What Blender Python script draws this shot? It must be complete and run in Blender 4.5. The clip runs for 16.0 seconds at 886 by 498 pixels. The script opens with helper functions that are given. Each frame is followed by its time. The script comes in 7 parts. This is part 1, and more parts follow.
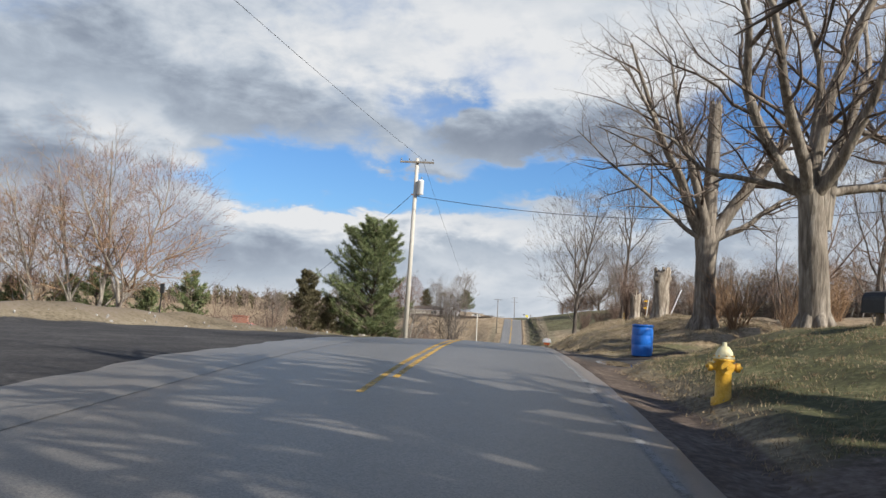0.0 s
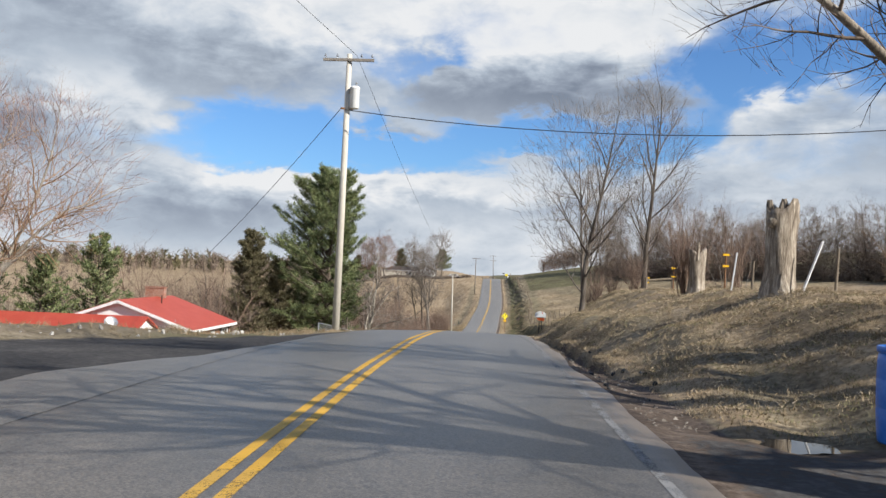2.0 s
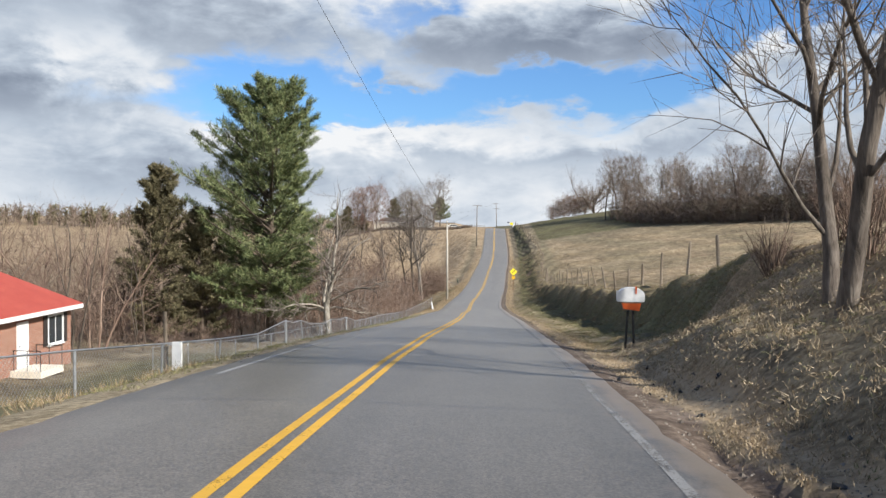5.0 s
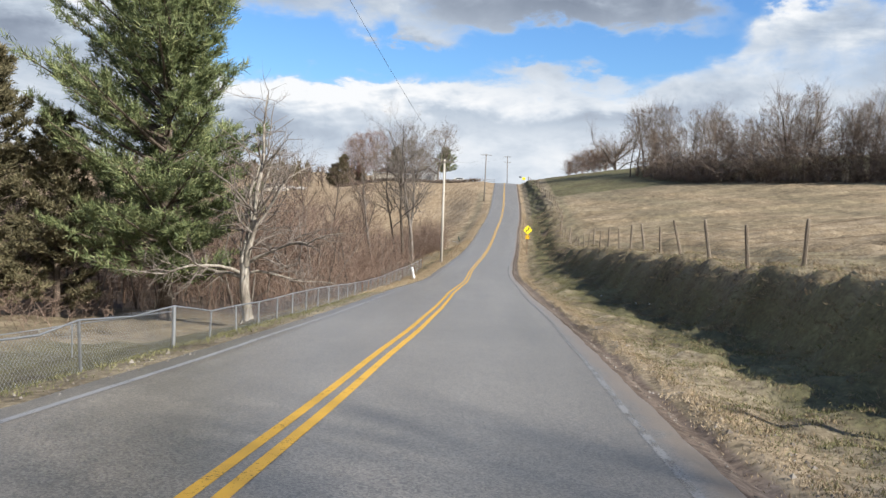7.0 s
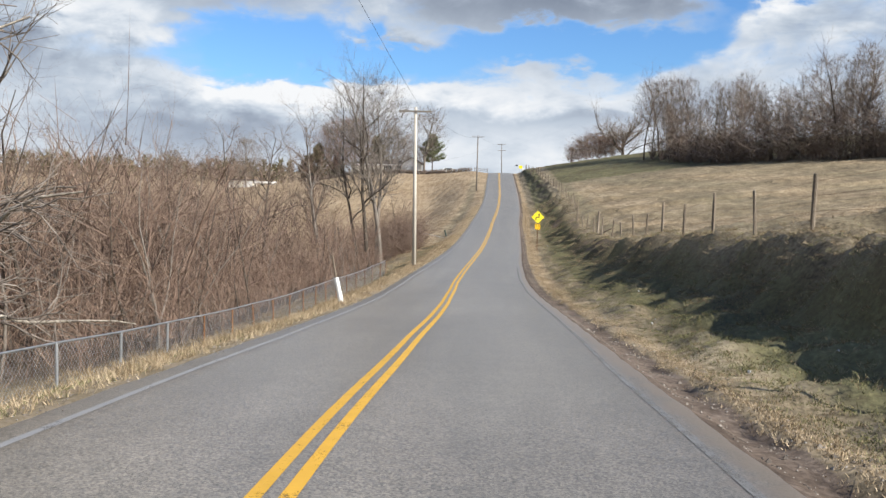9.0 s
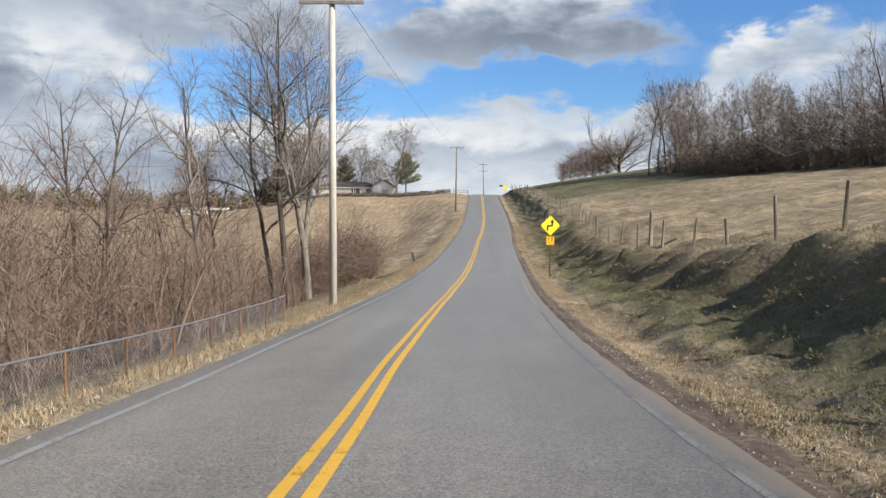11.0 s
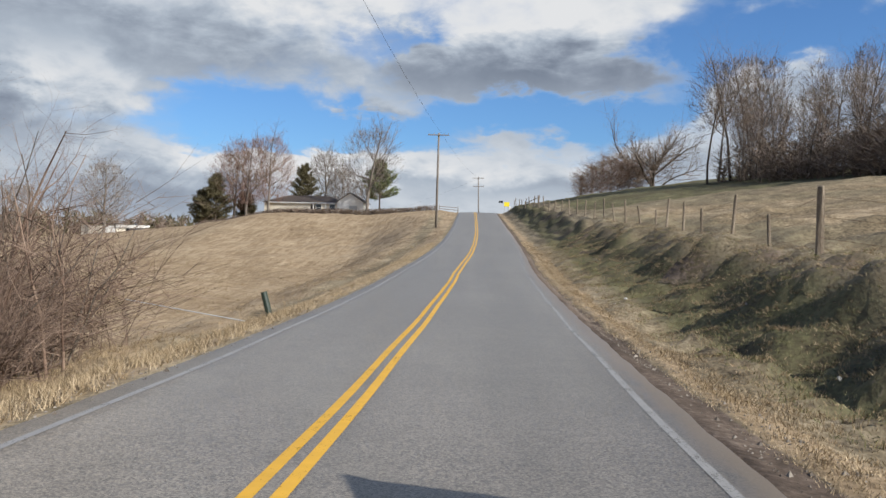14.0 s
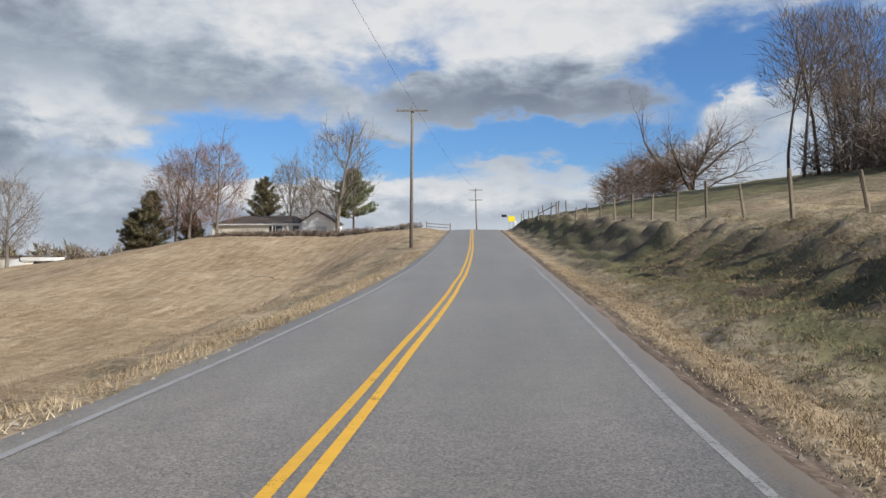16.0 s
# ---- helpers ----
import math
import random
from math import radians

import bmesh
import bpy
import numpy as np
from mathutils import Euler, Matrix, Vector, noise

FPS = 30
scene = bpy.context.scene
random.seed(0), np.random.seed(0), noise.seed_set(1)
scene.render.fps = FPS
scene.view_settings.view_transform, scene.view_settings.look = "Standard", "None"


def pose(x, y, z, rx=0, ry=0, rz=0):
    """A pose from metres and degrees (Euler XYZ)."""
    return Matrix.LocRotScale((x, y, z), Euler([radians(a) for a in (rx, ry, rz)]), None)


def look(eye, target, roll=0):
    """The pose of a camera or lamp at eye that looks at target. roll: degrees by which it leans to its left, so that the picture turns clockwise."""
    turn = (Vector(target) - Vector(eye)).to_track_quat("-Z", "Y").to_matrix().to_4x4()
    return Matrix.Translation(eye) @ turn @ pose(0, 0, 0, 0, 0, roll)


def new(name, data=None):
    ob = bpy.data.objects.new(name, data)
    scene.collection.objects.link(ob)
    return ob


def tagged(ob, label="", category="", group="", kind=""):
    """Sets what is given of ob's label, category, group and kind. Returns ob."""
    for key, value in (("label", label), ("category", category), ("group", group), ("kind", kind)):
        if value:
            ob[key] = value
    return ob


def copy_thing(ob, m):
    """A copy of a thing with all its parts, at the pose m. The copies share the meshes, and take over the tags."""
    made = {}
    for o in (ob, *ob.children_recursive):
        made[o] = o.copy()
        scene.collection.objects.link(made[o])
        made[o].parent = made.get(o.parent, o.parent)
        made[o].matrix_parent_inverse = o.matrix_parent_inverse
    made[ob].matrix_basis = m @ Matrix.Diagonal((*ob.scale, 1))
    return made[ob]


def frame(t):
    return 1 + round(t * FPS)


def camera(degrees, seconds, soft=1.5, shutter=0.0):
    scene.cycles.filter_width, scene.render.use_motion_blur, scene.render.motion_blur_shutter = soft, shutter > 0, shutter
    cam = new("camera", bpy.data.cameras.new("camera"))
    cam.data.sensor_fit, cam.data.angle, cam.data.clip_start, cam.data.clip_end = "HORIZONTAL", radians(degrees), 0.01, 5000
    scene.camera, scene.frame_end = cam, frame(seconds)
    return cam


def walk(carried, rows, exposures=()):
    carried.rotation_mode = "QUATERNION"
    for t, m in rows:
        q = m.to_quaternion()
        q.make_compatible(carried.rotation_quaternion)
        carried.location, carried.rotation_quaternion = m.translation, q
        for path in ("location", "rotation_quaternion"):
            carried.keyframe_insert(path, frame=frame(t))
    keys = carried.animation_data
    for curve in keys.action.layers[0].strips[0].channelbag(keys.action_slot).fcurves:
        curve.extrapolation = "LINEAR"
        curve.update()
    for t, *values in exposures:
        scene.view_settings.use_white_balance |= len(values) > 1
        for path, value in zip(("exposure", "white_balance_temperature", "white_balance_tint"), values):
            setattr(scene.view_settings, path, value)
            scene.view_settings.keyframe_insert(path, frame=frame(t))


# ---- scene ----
cam = camera(54.0, 16.0)
PATH = [
    (0, (1.053, 0.628, -0.351), (0.228, 10.569, 0.353), 3.38),
    (0.5, (0.970, 4.758, -0.154), (0.218, 14.712, 0.429), 2.97),
    (1, (0.921, 8.898, 0.001), (0.258, 18.865, 0.473), 3.03),
    (1.5, (0.902, 13.038, 0.102), (0.321, 23.015, 0.470), 2.88),
    (2, (0.874, 17.211, 0.120), (0.325, 27.193, 0.367), 2.13),
    (2.5, (0.844, 21.464, 0.104), (0.294, 31.448, 0.221), 1.49),
    (3, (0.829, 25.829, 0.067), (0.262, 35.813, 0.062), 0.91),
    (3.5, (0.801, 30.333, -0.010), (0.214, 40.315, -0.095), 0.23),
    (4, (0.753, 35.089, -0.133), (0.192, 45.070, -0.288), -0.24),
    (4.2, (0.732, 37.080, -0.196), (0.188, 47.062, -0.370), -0.36),
    (6.3, (0.582, 61.514, -1.565), (-0.038, 71.476, -2.171), 2.52),
    (6.5, (0.579, 64.145, -1.783), (-0.046, 74.104, -2.437), 2.52),
    (7, (0.553, 70.876, -2.351), (-0.088, 80.825, -3.125), 2.44),
    (7.5, (0.482, 77.718, -2.974), (-0.157, 87.664, -3.797), 2.52),
    (8, (0.354, 84.618, -3.593), (-0.279, 94.563, -4.422), 2.47),
    (8.5, (0.191, 91.566, -4.188), (-0.428, 101.514, -5.004), 2.06),
    (9, (0.003, 98.538, -4.777), (-0.560, 108.493, -5.545), 1.30),
    (9.2, (-0.076, 101.298, -5.010), (-0.610, 111.255, -5.759), 1.09),
    (11.3, (-0.410, 128.589, -7.377), (-0.729, 138.578, -7.707), 0.68),
    (11.5, (-0.397, 131.331, -7.538), (-0.691, 141.322, -7.848), 1.04),
    (12, (-0.308, 138.383, -7.882), (-0.566, 148.377, -8.139), 1.85),
    (12.5, (-0.163, 145.777, -8.159), (-0.414, 155.772, -8.362), 2.33),
    (13, (0.028, 153.452, -8.398), (-0.244, 163.447, -8.531), 1.95),
    (13.5, (0.235, 161.267, -8.610), (-0.060, 171.263, -8.674), 1.56),
    (14, (0.448, 169.105, -8.684), (0.143, 179.101, -8.672), 1.40),
    (14.5, (0.633, 176.936, -8.683), (0.313, 186.931, -8.602), 1.44),
    (15, (0.793, 184.751, -8.633), (0.462, 194.745, -8.481), 1.15),
    (15.5, (0.945, 192.556, -8.504), (0.607, 202.548, -8.286), 0.56),
    (16, (1.080, 200.371, -8.284), (0.761, 210.361, -7.977), -0.08),
]
walk(cam, [(t, look(eye, target, roll)) for t, eye, target, roll in PATH], exposures=((0.0, 0.46), (1.5, 0.52), (4.0, 0.60), (7.0, 0.74), (9.0, 0.70), (11.5, 0.56), (13.0, 0.46), (16.0, 0.36)))

# ---- light ----
SUN_TO = Vector((3.95, -2.45, 3.05)).normalized()
SUN_EL, SUN_ROT = math.asin(SUN_TO.z), math.atan2(SUN_TO.x, SUN_TO.y)
sun = new("sun", bpy.data.lights.new("sun", "SUN"))
sun.data.energy, sun.data.angle, sun.data.color = 5.0, radians(0.53), (1.0, 0.96, 0.895)
sun.matrix_world = look((60, -40, 60), Vector((60, -40, 60)) - SUN_TO)


def node(nt, kind, x=0, y=0, **values):
    n = nt.nodes.new(kind)
    n.location = (x, y)
    for key, value in values.items():
        n.inputs[key.replace("_", " ")].default_value = value
    return n


def ramp(nt, stops):
    n = nt.nodes.new("ShaderNodeValToRGB")
    e = n.color_ramp.elements
    while len(e) < len(stops):
        e.new(0.5)
    for k, (at, col) in zip(e, stops):
        k.position = at
        k.color = (*col, 1) if len(col) == 3 else col
    return n


def mathn(nt, op, a, b=None, c=None, clamp=False):
    n = nt.nodes.new("ShaderNodeMath")
    n.operation, n.use_clamp = op, clamp
    for k, v in enumerate((a, b, c)):
        if v is None:
            continue
        if isinstance(v, (int, float)):
            n.inputs[k].default_value = v
        else:
            nt.links.new(v, n.inputs[k])
    return n.outputs[0]


def mixc(nt, fac, a, b, mode="MIX"):
    n = nt.nodes.new("ShaderNodeMix")
    n.data_type, n.blend_type = "RGBA", mode
    for k, v in ((0, fac), (6, a), (7, b)):
        if isinstance(v, (int, float)):
            n.inputs[k].default_value = v
        elif isinstance(v, tuple):
            n.inputs[k].default_value = (*v, 1)
        else:
            nt.links.new(v, n.inputs[k])
    return n.outputs[2]


def noisen(nt, vec, scale, detail=4.0, rough=0.55, distortion=0.0):
    n = node(nt, "ShaderNodeTexNoise", Scale=scale, Detail=detail, Roughness=rough, Distortion=distortion)
    if vec is not None:
        nt.links.new(vec, n.inputs["Vector"])
    return n.outputs["Fac"]


def smooth(nt, v, lo, hi):
    n = nt.nodes.new("ShaderNodeMapRange")
    n.interpolation_type = "SMOOTHSTEP"
    nt.links.new(v, n.inputs[0])
    n.inputs[1].default_value, n.inputs[2].default_value = lo, hi
    return n.outputs[0]


def make_world():
    """A blue sky with a bank of cumulus low over the hills and heaps above it: white where the sun strikes, grey beneath."""
    w = bpy.data.worlds.new("sky")
    scene.world = w
    w.use_nodes = True
    nt = w.node_tree
    nt.nodes.clear()
    out, bg = nt.nodes.new("ShaderNodeOutputWorld"), nt.nodes.new("ShaderNodeBackground")
    sky = nt.nodes.new("ShaderNodeTexSky")
    sky.sky_type, sky.sun_disc = "NISHITA", False
    sky.sun_elevation, sky.sun_rotation = SUN_EL, SUN_ROT
    sky.air_density, sky.dust_density, sky.ozone_density = 1.0, 0.3, 2.0
    tc = nt.nodes.new("ShaderNodeTexCoord")
    sep = nt.nodes.new("ShaderNodeSeparateXYZ")
    nt.links.new(tc.outputs["Generated"], sep.inputs[0])
    el = mathn(nt, "MULTIPLY", mathn(nt, "ARCSINE", sep.outputs[2]), 57.296)

    def layer(scale, detail, rough_, at_, tall=1.9, distortion=0.2):
        mp = nt.nodes.new("ShaderNodeMapping")
        mp.inputs["Scale"].default_value = (1, 1, tall)
        mp.inputs["Location"].default_value = at_
        nt.links.new(tc.outputs["Generated"], mp.inputs[0])
        return mathn(nt, "SUBTRACT", noisen(nt, mp.outputs[0], scale, detail, rough_, distortion), 0.5)

    puff, wide = layer(9.0, 6, 0.55, (1.3, 2.2, 0.4), 1.5, 0.3), layer(4.0, 3, 0.5, CLOUD_AT, 1.4)
    streak = layer(10, 6, 0.58, (3.3, 0.2, 1.7), 2.6, 0.4)
    small = layer(26, 6, 0.55, (0.3, 4.2, 0.9), 1.7, 0.3)
    az = mathn(nt, "MULTIPLY", mathn(nt, "ARCTAN2", sep.outputs[0], sep.outputs[1]), 57.296)
    # wandering coordinates give each bank of cloud a torn outline
    a_ = mathn(nt, "ADD", az, mathn(nt, "MULTIPLY_ADD", puff, 20.0, mathn(nt, "MULTIPLY", small, 5.0)))
    e_ = mathn(nt, "ADD", el, mathn(nt, "MULTIPLY_ADD", streak, 5.0, mathn(nt, "MULTIPLY", small, 1.8)))

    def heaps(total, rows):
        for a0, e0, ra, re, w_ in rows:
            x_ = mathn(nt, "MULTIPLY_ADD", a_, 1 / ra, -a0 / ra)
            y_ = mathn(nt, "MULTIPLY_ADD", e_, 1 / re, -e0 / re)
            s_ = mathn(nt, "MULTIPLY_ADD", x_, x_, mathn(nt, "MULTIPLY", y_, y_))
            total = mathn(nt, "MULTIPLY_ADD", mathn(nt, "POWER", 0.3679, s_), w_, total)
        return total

    base = mathn(nt, "MULTIPLY_ADD", wide, 0.9, mathn(nt, "MULTIPLY_ADD", puff, 0.9, mathn(nt, "MULTIPLY_ADD", small, 0.5, 0.62)))
    base = mathn(nt, "MULTIPLY_ADD", smooth(nt, e_, 22, 42), -0.7, base)
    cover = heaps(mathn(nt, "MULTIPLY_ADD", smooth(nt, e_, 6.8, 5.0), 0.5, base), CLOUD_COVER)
    tone = mathn(nt, "MULTIPLY_ADD", streak, 0.8, mathn(nt, "MULTIPLY_ADD", small, 0.5, mathn(nt, "MULTIPLY_ADD", wide, 0.25, 0.68)))
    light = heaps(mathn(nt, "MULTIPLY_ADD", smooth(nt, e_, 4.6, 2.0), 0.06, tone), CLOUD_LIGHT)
    c2 = ramp(nt, [(0.0, (0.23, 0.275, 0.355)), (0.25, (0.34, 0.395, 0.485)), (0.5, (0.50, 0.57, 0.665)), (0.72, (0.69, 0.745, 0.815)), (0.97, (0.90, 0.915, 0.935))])
    nt.links.new(light, c2.inputs[0])
    skyc = mixc(nt, 1.0, sky.outputs[0], SKY_TINT, "MULTIPLY")
    veil = mathn(nt, "MULTIPLY", smooth(nt, cover, -0.3, 0.6), 0.45)
    c = mixc(nt, veil, skyc, (0.52, 0.63, 0.80))
    c = mixc(nt, smooth(nt, cover, 0.12, 0.74), c, c2.outputs[0])
    nt.links.new(c, bg.inputs[0])
    bg.inputs[1].default_value = 0.64
    nt.links.new(bg.outputs[0], out.inputs[0])


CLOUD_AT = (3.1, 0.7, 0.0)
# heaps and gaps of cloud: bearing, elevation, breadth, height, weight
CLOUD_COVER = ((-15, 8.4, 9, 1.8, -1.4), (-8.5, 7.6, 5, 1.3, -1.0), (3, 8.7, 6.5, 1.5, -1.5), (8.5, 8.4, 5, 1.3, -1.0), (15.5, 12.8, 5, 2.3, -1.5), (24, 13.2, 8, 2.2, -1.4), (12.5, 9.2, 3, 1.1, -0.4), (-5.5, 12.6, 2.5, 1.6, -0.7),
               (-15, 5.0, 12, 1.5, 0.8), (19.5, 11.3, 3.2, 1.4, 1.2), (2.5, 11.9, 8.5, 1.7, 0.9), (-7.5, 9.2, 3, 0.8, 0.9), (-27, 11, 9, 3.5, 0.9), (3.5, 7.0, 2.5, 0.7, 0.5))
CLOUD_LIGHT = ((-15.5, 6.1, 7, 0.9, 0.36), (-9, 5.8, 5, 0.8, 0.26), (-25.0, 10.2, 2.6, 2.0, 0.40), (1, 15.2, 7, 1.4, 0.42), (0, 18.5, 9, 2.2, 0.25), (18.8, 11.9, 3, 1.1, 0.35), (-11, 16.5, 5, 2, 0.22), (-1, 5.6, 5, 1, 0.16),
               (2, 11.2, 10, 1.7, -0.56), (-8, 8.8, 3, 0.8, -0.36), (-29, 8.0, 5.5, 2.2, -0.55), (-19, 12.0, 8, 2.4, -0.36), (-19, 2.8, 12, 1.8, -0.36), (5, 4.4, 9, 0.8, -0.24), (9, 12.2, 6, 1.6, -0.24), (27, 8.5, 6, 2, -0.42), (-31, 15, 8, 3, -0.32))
SKY_TINT = (0.070, 0.105, 0.150)
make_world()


# ---- materials ----
def material(name, rough=0.8, metal=0.0, spec=0.4):
    m = bpy.data.materials.new(name)
    m.use_nodes = True
    nt = m.node_tree
    b = nt.nodes["Principled BSDF"]
    b.inputs["Roughness"].default_value, b.inputs["Metallic"].default_value = rough, metal
    b.inputs["Specular IOR Level"].default_value = spec
    tc = nt.nodes.new("ShaderNodeTexCoord")
    return m, nt, b, tc.outputs["Object"]


def bump(nt, b, height, strength=0.4, distance=0.02):
    n = nt.nodes.new("ShaderNodeBump")
    n.inputs["Strength"].default_value, n.inputs["Distance"].default_value = strength, distance
    nt.links.new(height, n.inputs["Height"])
    nt.links.new(n.outputs[0], b.inputs["Normal"])


def varied(name, stops, scale=6.0, rough=0.8, metal=0.0, spec=0.4, relief=0.3, distance=0.01, stretch=(1, 1, 1), fine=8.0, wobble=0.12):
    """A surface whose colour wanders along stops by a wide and a fine noise, with relief from the fine one."""
    m, nt, b, co = material(name, rough, metal, spec)
    mp = nt.nodes.new("ShaderNodeMapping")
    mp.inputs["Scale"].default_value = stretch
    nt.links.new(co, mp.inputs[0])
    wide, small = noisen(nt, mp.outputs[0], scale, 4, 0.6), noisen(nt, mp.outputs[0], scale * fine, 3, 0.6)
    info = nt.nodes.new("ShaderNodeObjectInfo")
    v = mathn(nt, "MULTIPLY_ADD", small, 0.55, mathn(nt, "MULTIPLY", wide, 0.45))
    v = mathn(nt, "MULTIPLY_ADD", mathn(nt, "SUBTRACT", info.outputs["Random"], 0.5), wobble, v)
    n = len(stops)
    r = ramp(nt, [(0.28 + 0.44 * k / max(1, n - 1), c) for k, c in enumerate(stops)])
    nt.links.new(v, r.inputs[0])
    nt.links.new(r.outputs[0], b.inputs["Base Color"])
    if relief:
        bump(nt, b, small, relief, distance)
    return m


def attr(nt, name):
    n = nt.nodes.new("ShaderNodeAttribute")
    n.attribute_name = name
    return n.outputs["Fac"]


def make_ground():
    m, nt, b, co = material("ground", 0.95, 0, 0.15)
    wide, mid, fine = noisen(nt, co, 0.12, 4), noisen(nt, co, 0.9, 5, 0.6), noisen(nt, co, 9.0, 4, 0.65)
    streak_map = nt.nodes.new("ShaderNodeMapping")
    streak_map.inputs["Rotation"].default_value = (0, 0, radians(-12))
    streak_map.inputs["Scale"].default_value = (2.4, 0.12, 1)
    nt.links.new(co, streak_map.inputs[0])
    rows = noisen(nt, streak_map.outputs[0], 1.0, 4, 0.6)
    mixed = mathn(nt, "MULTIPLY_ADD", fine, 0.58, mathn(nt, "MULTIPLY_ADD", mid, 0.42, mathn(nt, "MULTIPLY", mathn(nt, "SUBTRACT", wide, 0.5), 0.3)))
    dead = ramp(nt, [(0.32, (0.050, 0.039, 0.026)), (0.48, (0.178, 0.142, 0.090)), (0.66, (0.38, 0.315, 0.21))])
    nt.links.new(mixed, dead.inputs[0])
    green = ramp(nt, [(0.32, (0.026, 0.027, 0.014)), (0.50, (0.080, 0.080, 0.036)), (0.68, (0.20, 0.182, 0.094))])
    nt.links.new(mixed, green.inputs[0])
    hay = ramp(nt, [(0.34, (0.135, 0.088, 0.046)), (0.5, (0.29, 0.214, 0.131)), (0.66, (0.48, 0.38, 0.25))])
    nt.links.new(mathn(nt, "MULTIPLY_ADD", rows, 0.34, mathn(nt, "MULTIPLY", mixed, 0.66)), hay.inputs[0])
    soil = ramp(nt, [(0.30, (0.036, 0.027, 0.020)), (0.5, (0.108, 0.080, 0.060)), (0.72, (0.24, 0.19, 0.15))])
    nt.links.new(mixed, soil.inputs[0])
    # dark paving, with some of the tree shade over the junction in its colour
    tar = ramp(nt, [(0.32, (0.024, 0.023, 0.023)), (0.5, (0.050, 0.047, 0.045)), (0.7, (0.105, 0.098, 0.09))])
    nt.links.new(mixed, tar.inputs[0])

    def mask(name, width=0.34):
        soft = mathn(nt, "MULTIPLY_ADD", mathn(nt, "SUBTRACT", mixed, 0.5), 1.5, attr(nt, name))
        return smooth(nt, soft, 0.5 - width, 0.5 + width)

    c = mixc(nt, mask("green"), dead.outputs[0], green.outputs[0])
    c = mixc(nt, mask("hay"), c, hay.outputs[0])
    c = mixc(nt, mask("soil", 0.22), c, soil.outputs[0])
    c = mixc(nt, mask("tar", 0.10), c, tar.outputs[0])
    nt.links.new(c, b.inputs["Base Color"])
    bump(nt, b, mathn(nt, "ADD", mid, mathn(nt, "MULTIPLY", fine, 0.5)), 0.7, 0.06)
    return m


def make_asphalt():
    m, nt, b, co = material("asphalt", 0.40, 0, 0.5)
    b.inputs["Diffuse Roughness"].default_value = 1.0
    wide, mid = noisen(nt, co, 0.25, 4, 0.6), noisen(nt, co, 2.2, 4, 0.6)
    grit = node(nt, "ShaderNodeTexVoronoi", Scale=76.0)
    nt.links.new(co, grit.inputs["Vector"])
    lane = nt.nodes.new("ShaderNodeMapping")
    lane.inputs["Scale"].default_value = (1.1, 0.035, 1)
    nt.links.new(co, lane.inputs[0])
    wear = noisen(nt, lane.outputs[0], 1.0, 3, 0.5)
    grey = ramp(nt, [(0.30, (0.078, 0.071, 0.061)), (0.5, (0.112, 0.102, 0.088)), (0.72, (0.157, 0.144, 0.125))])
    v = mathn(nt, "MULTIPLY_ADD", wear, 0.40, mathn(nt, "MULTIPLY_ADD", wide, 0.35, mathn(nt, "MULTIPLY", mid, 0.25)))
    nt.links.new(v, grey.inputs[0])
    stones = ramp(nt, [(0.0, (0.28, 0.28, 0.28)), (0.45, (0.95, 0.95, 0.95)), (1.0, (1.85, 1.81, 1.75))])
    cell = nt.nodes.new("ShaderNodeSeparateColor")
    nt.links.new(grit.outputs["Color"], cell.inputs[0])
    nt.links.new(cell.outputs[0], stones.inputs[0])
    c = mixc(nt, 0.88, grey.outputs[0], stones.outputs[0], "MULTIPLY")
    c = mixc(nt, 0.45, c, mixc(nt, noisen(nt, co, 11.0, 4, 0.7), (0.55, 0.55, 0.55), (1.45, 1.45, 1.45)), "MULTIPLY")
    # the surfacing before the dip is darker: its age, and tree shade painted in
    c = mixc(nt, mathn(nt, "MULTIPLY", smooth(nt, attr(nt, "old"), 0.35, 1.0), 0.95), c, mixc(nt, 1.0, c, (0.60, 0.60, 0.61), "MULTIPLY"))
    # cracks: thin wandering lines where two noises meet
    crk = noisen(nt, co, 0.55, 5, 0.62, 0.6)
    line = smooth(nt, mathn(nt, "ABSOLUTE", mathn(nt, "SUBTRACT", crk, 0.5)), 0.0022, 0.0)
    some = smooth(nt, noisen(nt, co, 0.16, 2), 0.47, 0.58)
    c = mixc(nt, mathn(nt, "MULTIPLY", mathn(nt, "MULTIPLY", line, some), attr(nt, "old")), c, (0.022, 0.021, 0.02))
    c = mixc(nt, mathn(nt, "MULTIPLY", smooth(nt, mathn(nt, "MULTIPLY_ADD", mathn(nt, "SUBTRACT", mid, 0.5), 1.6, attr(nt, "dust")), 0.35, 0.8), 0.75), c, (0.135, 0.108, 0.083))
    nt.links.new(c, b.inputs["Base Color"])
    bump(nt, b, grit.outputs["Distance"], 0.1, 0.003)
    return m


def make_paint(name, col, worn):
    m, nt, b, co = material(name, 0.6, 0, 0.4)
    fine, mid = noisen(nt, co, 38.0, 3, 0.7), noisen(nt, co, 3.0, 4, 0.6)
    v = mathn(nt, "MULTIPLY_ADD", fine, 0.55, mathn(nt, "MULTIPLY", mid, 0.45))
    edge = smooth(nt, v, worn - 0.05, worn + 0.05)
    tone = mixc(nt, noisen(nt, co, 5.0, 3), tuple(0.72 * k for k in col), col)
    nt.links.new(tone, b.inputs["Base Color"])
    nt.links.new(edge, b.inputs["Alpha"])
    return m


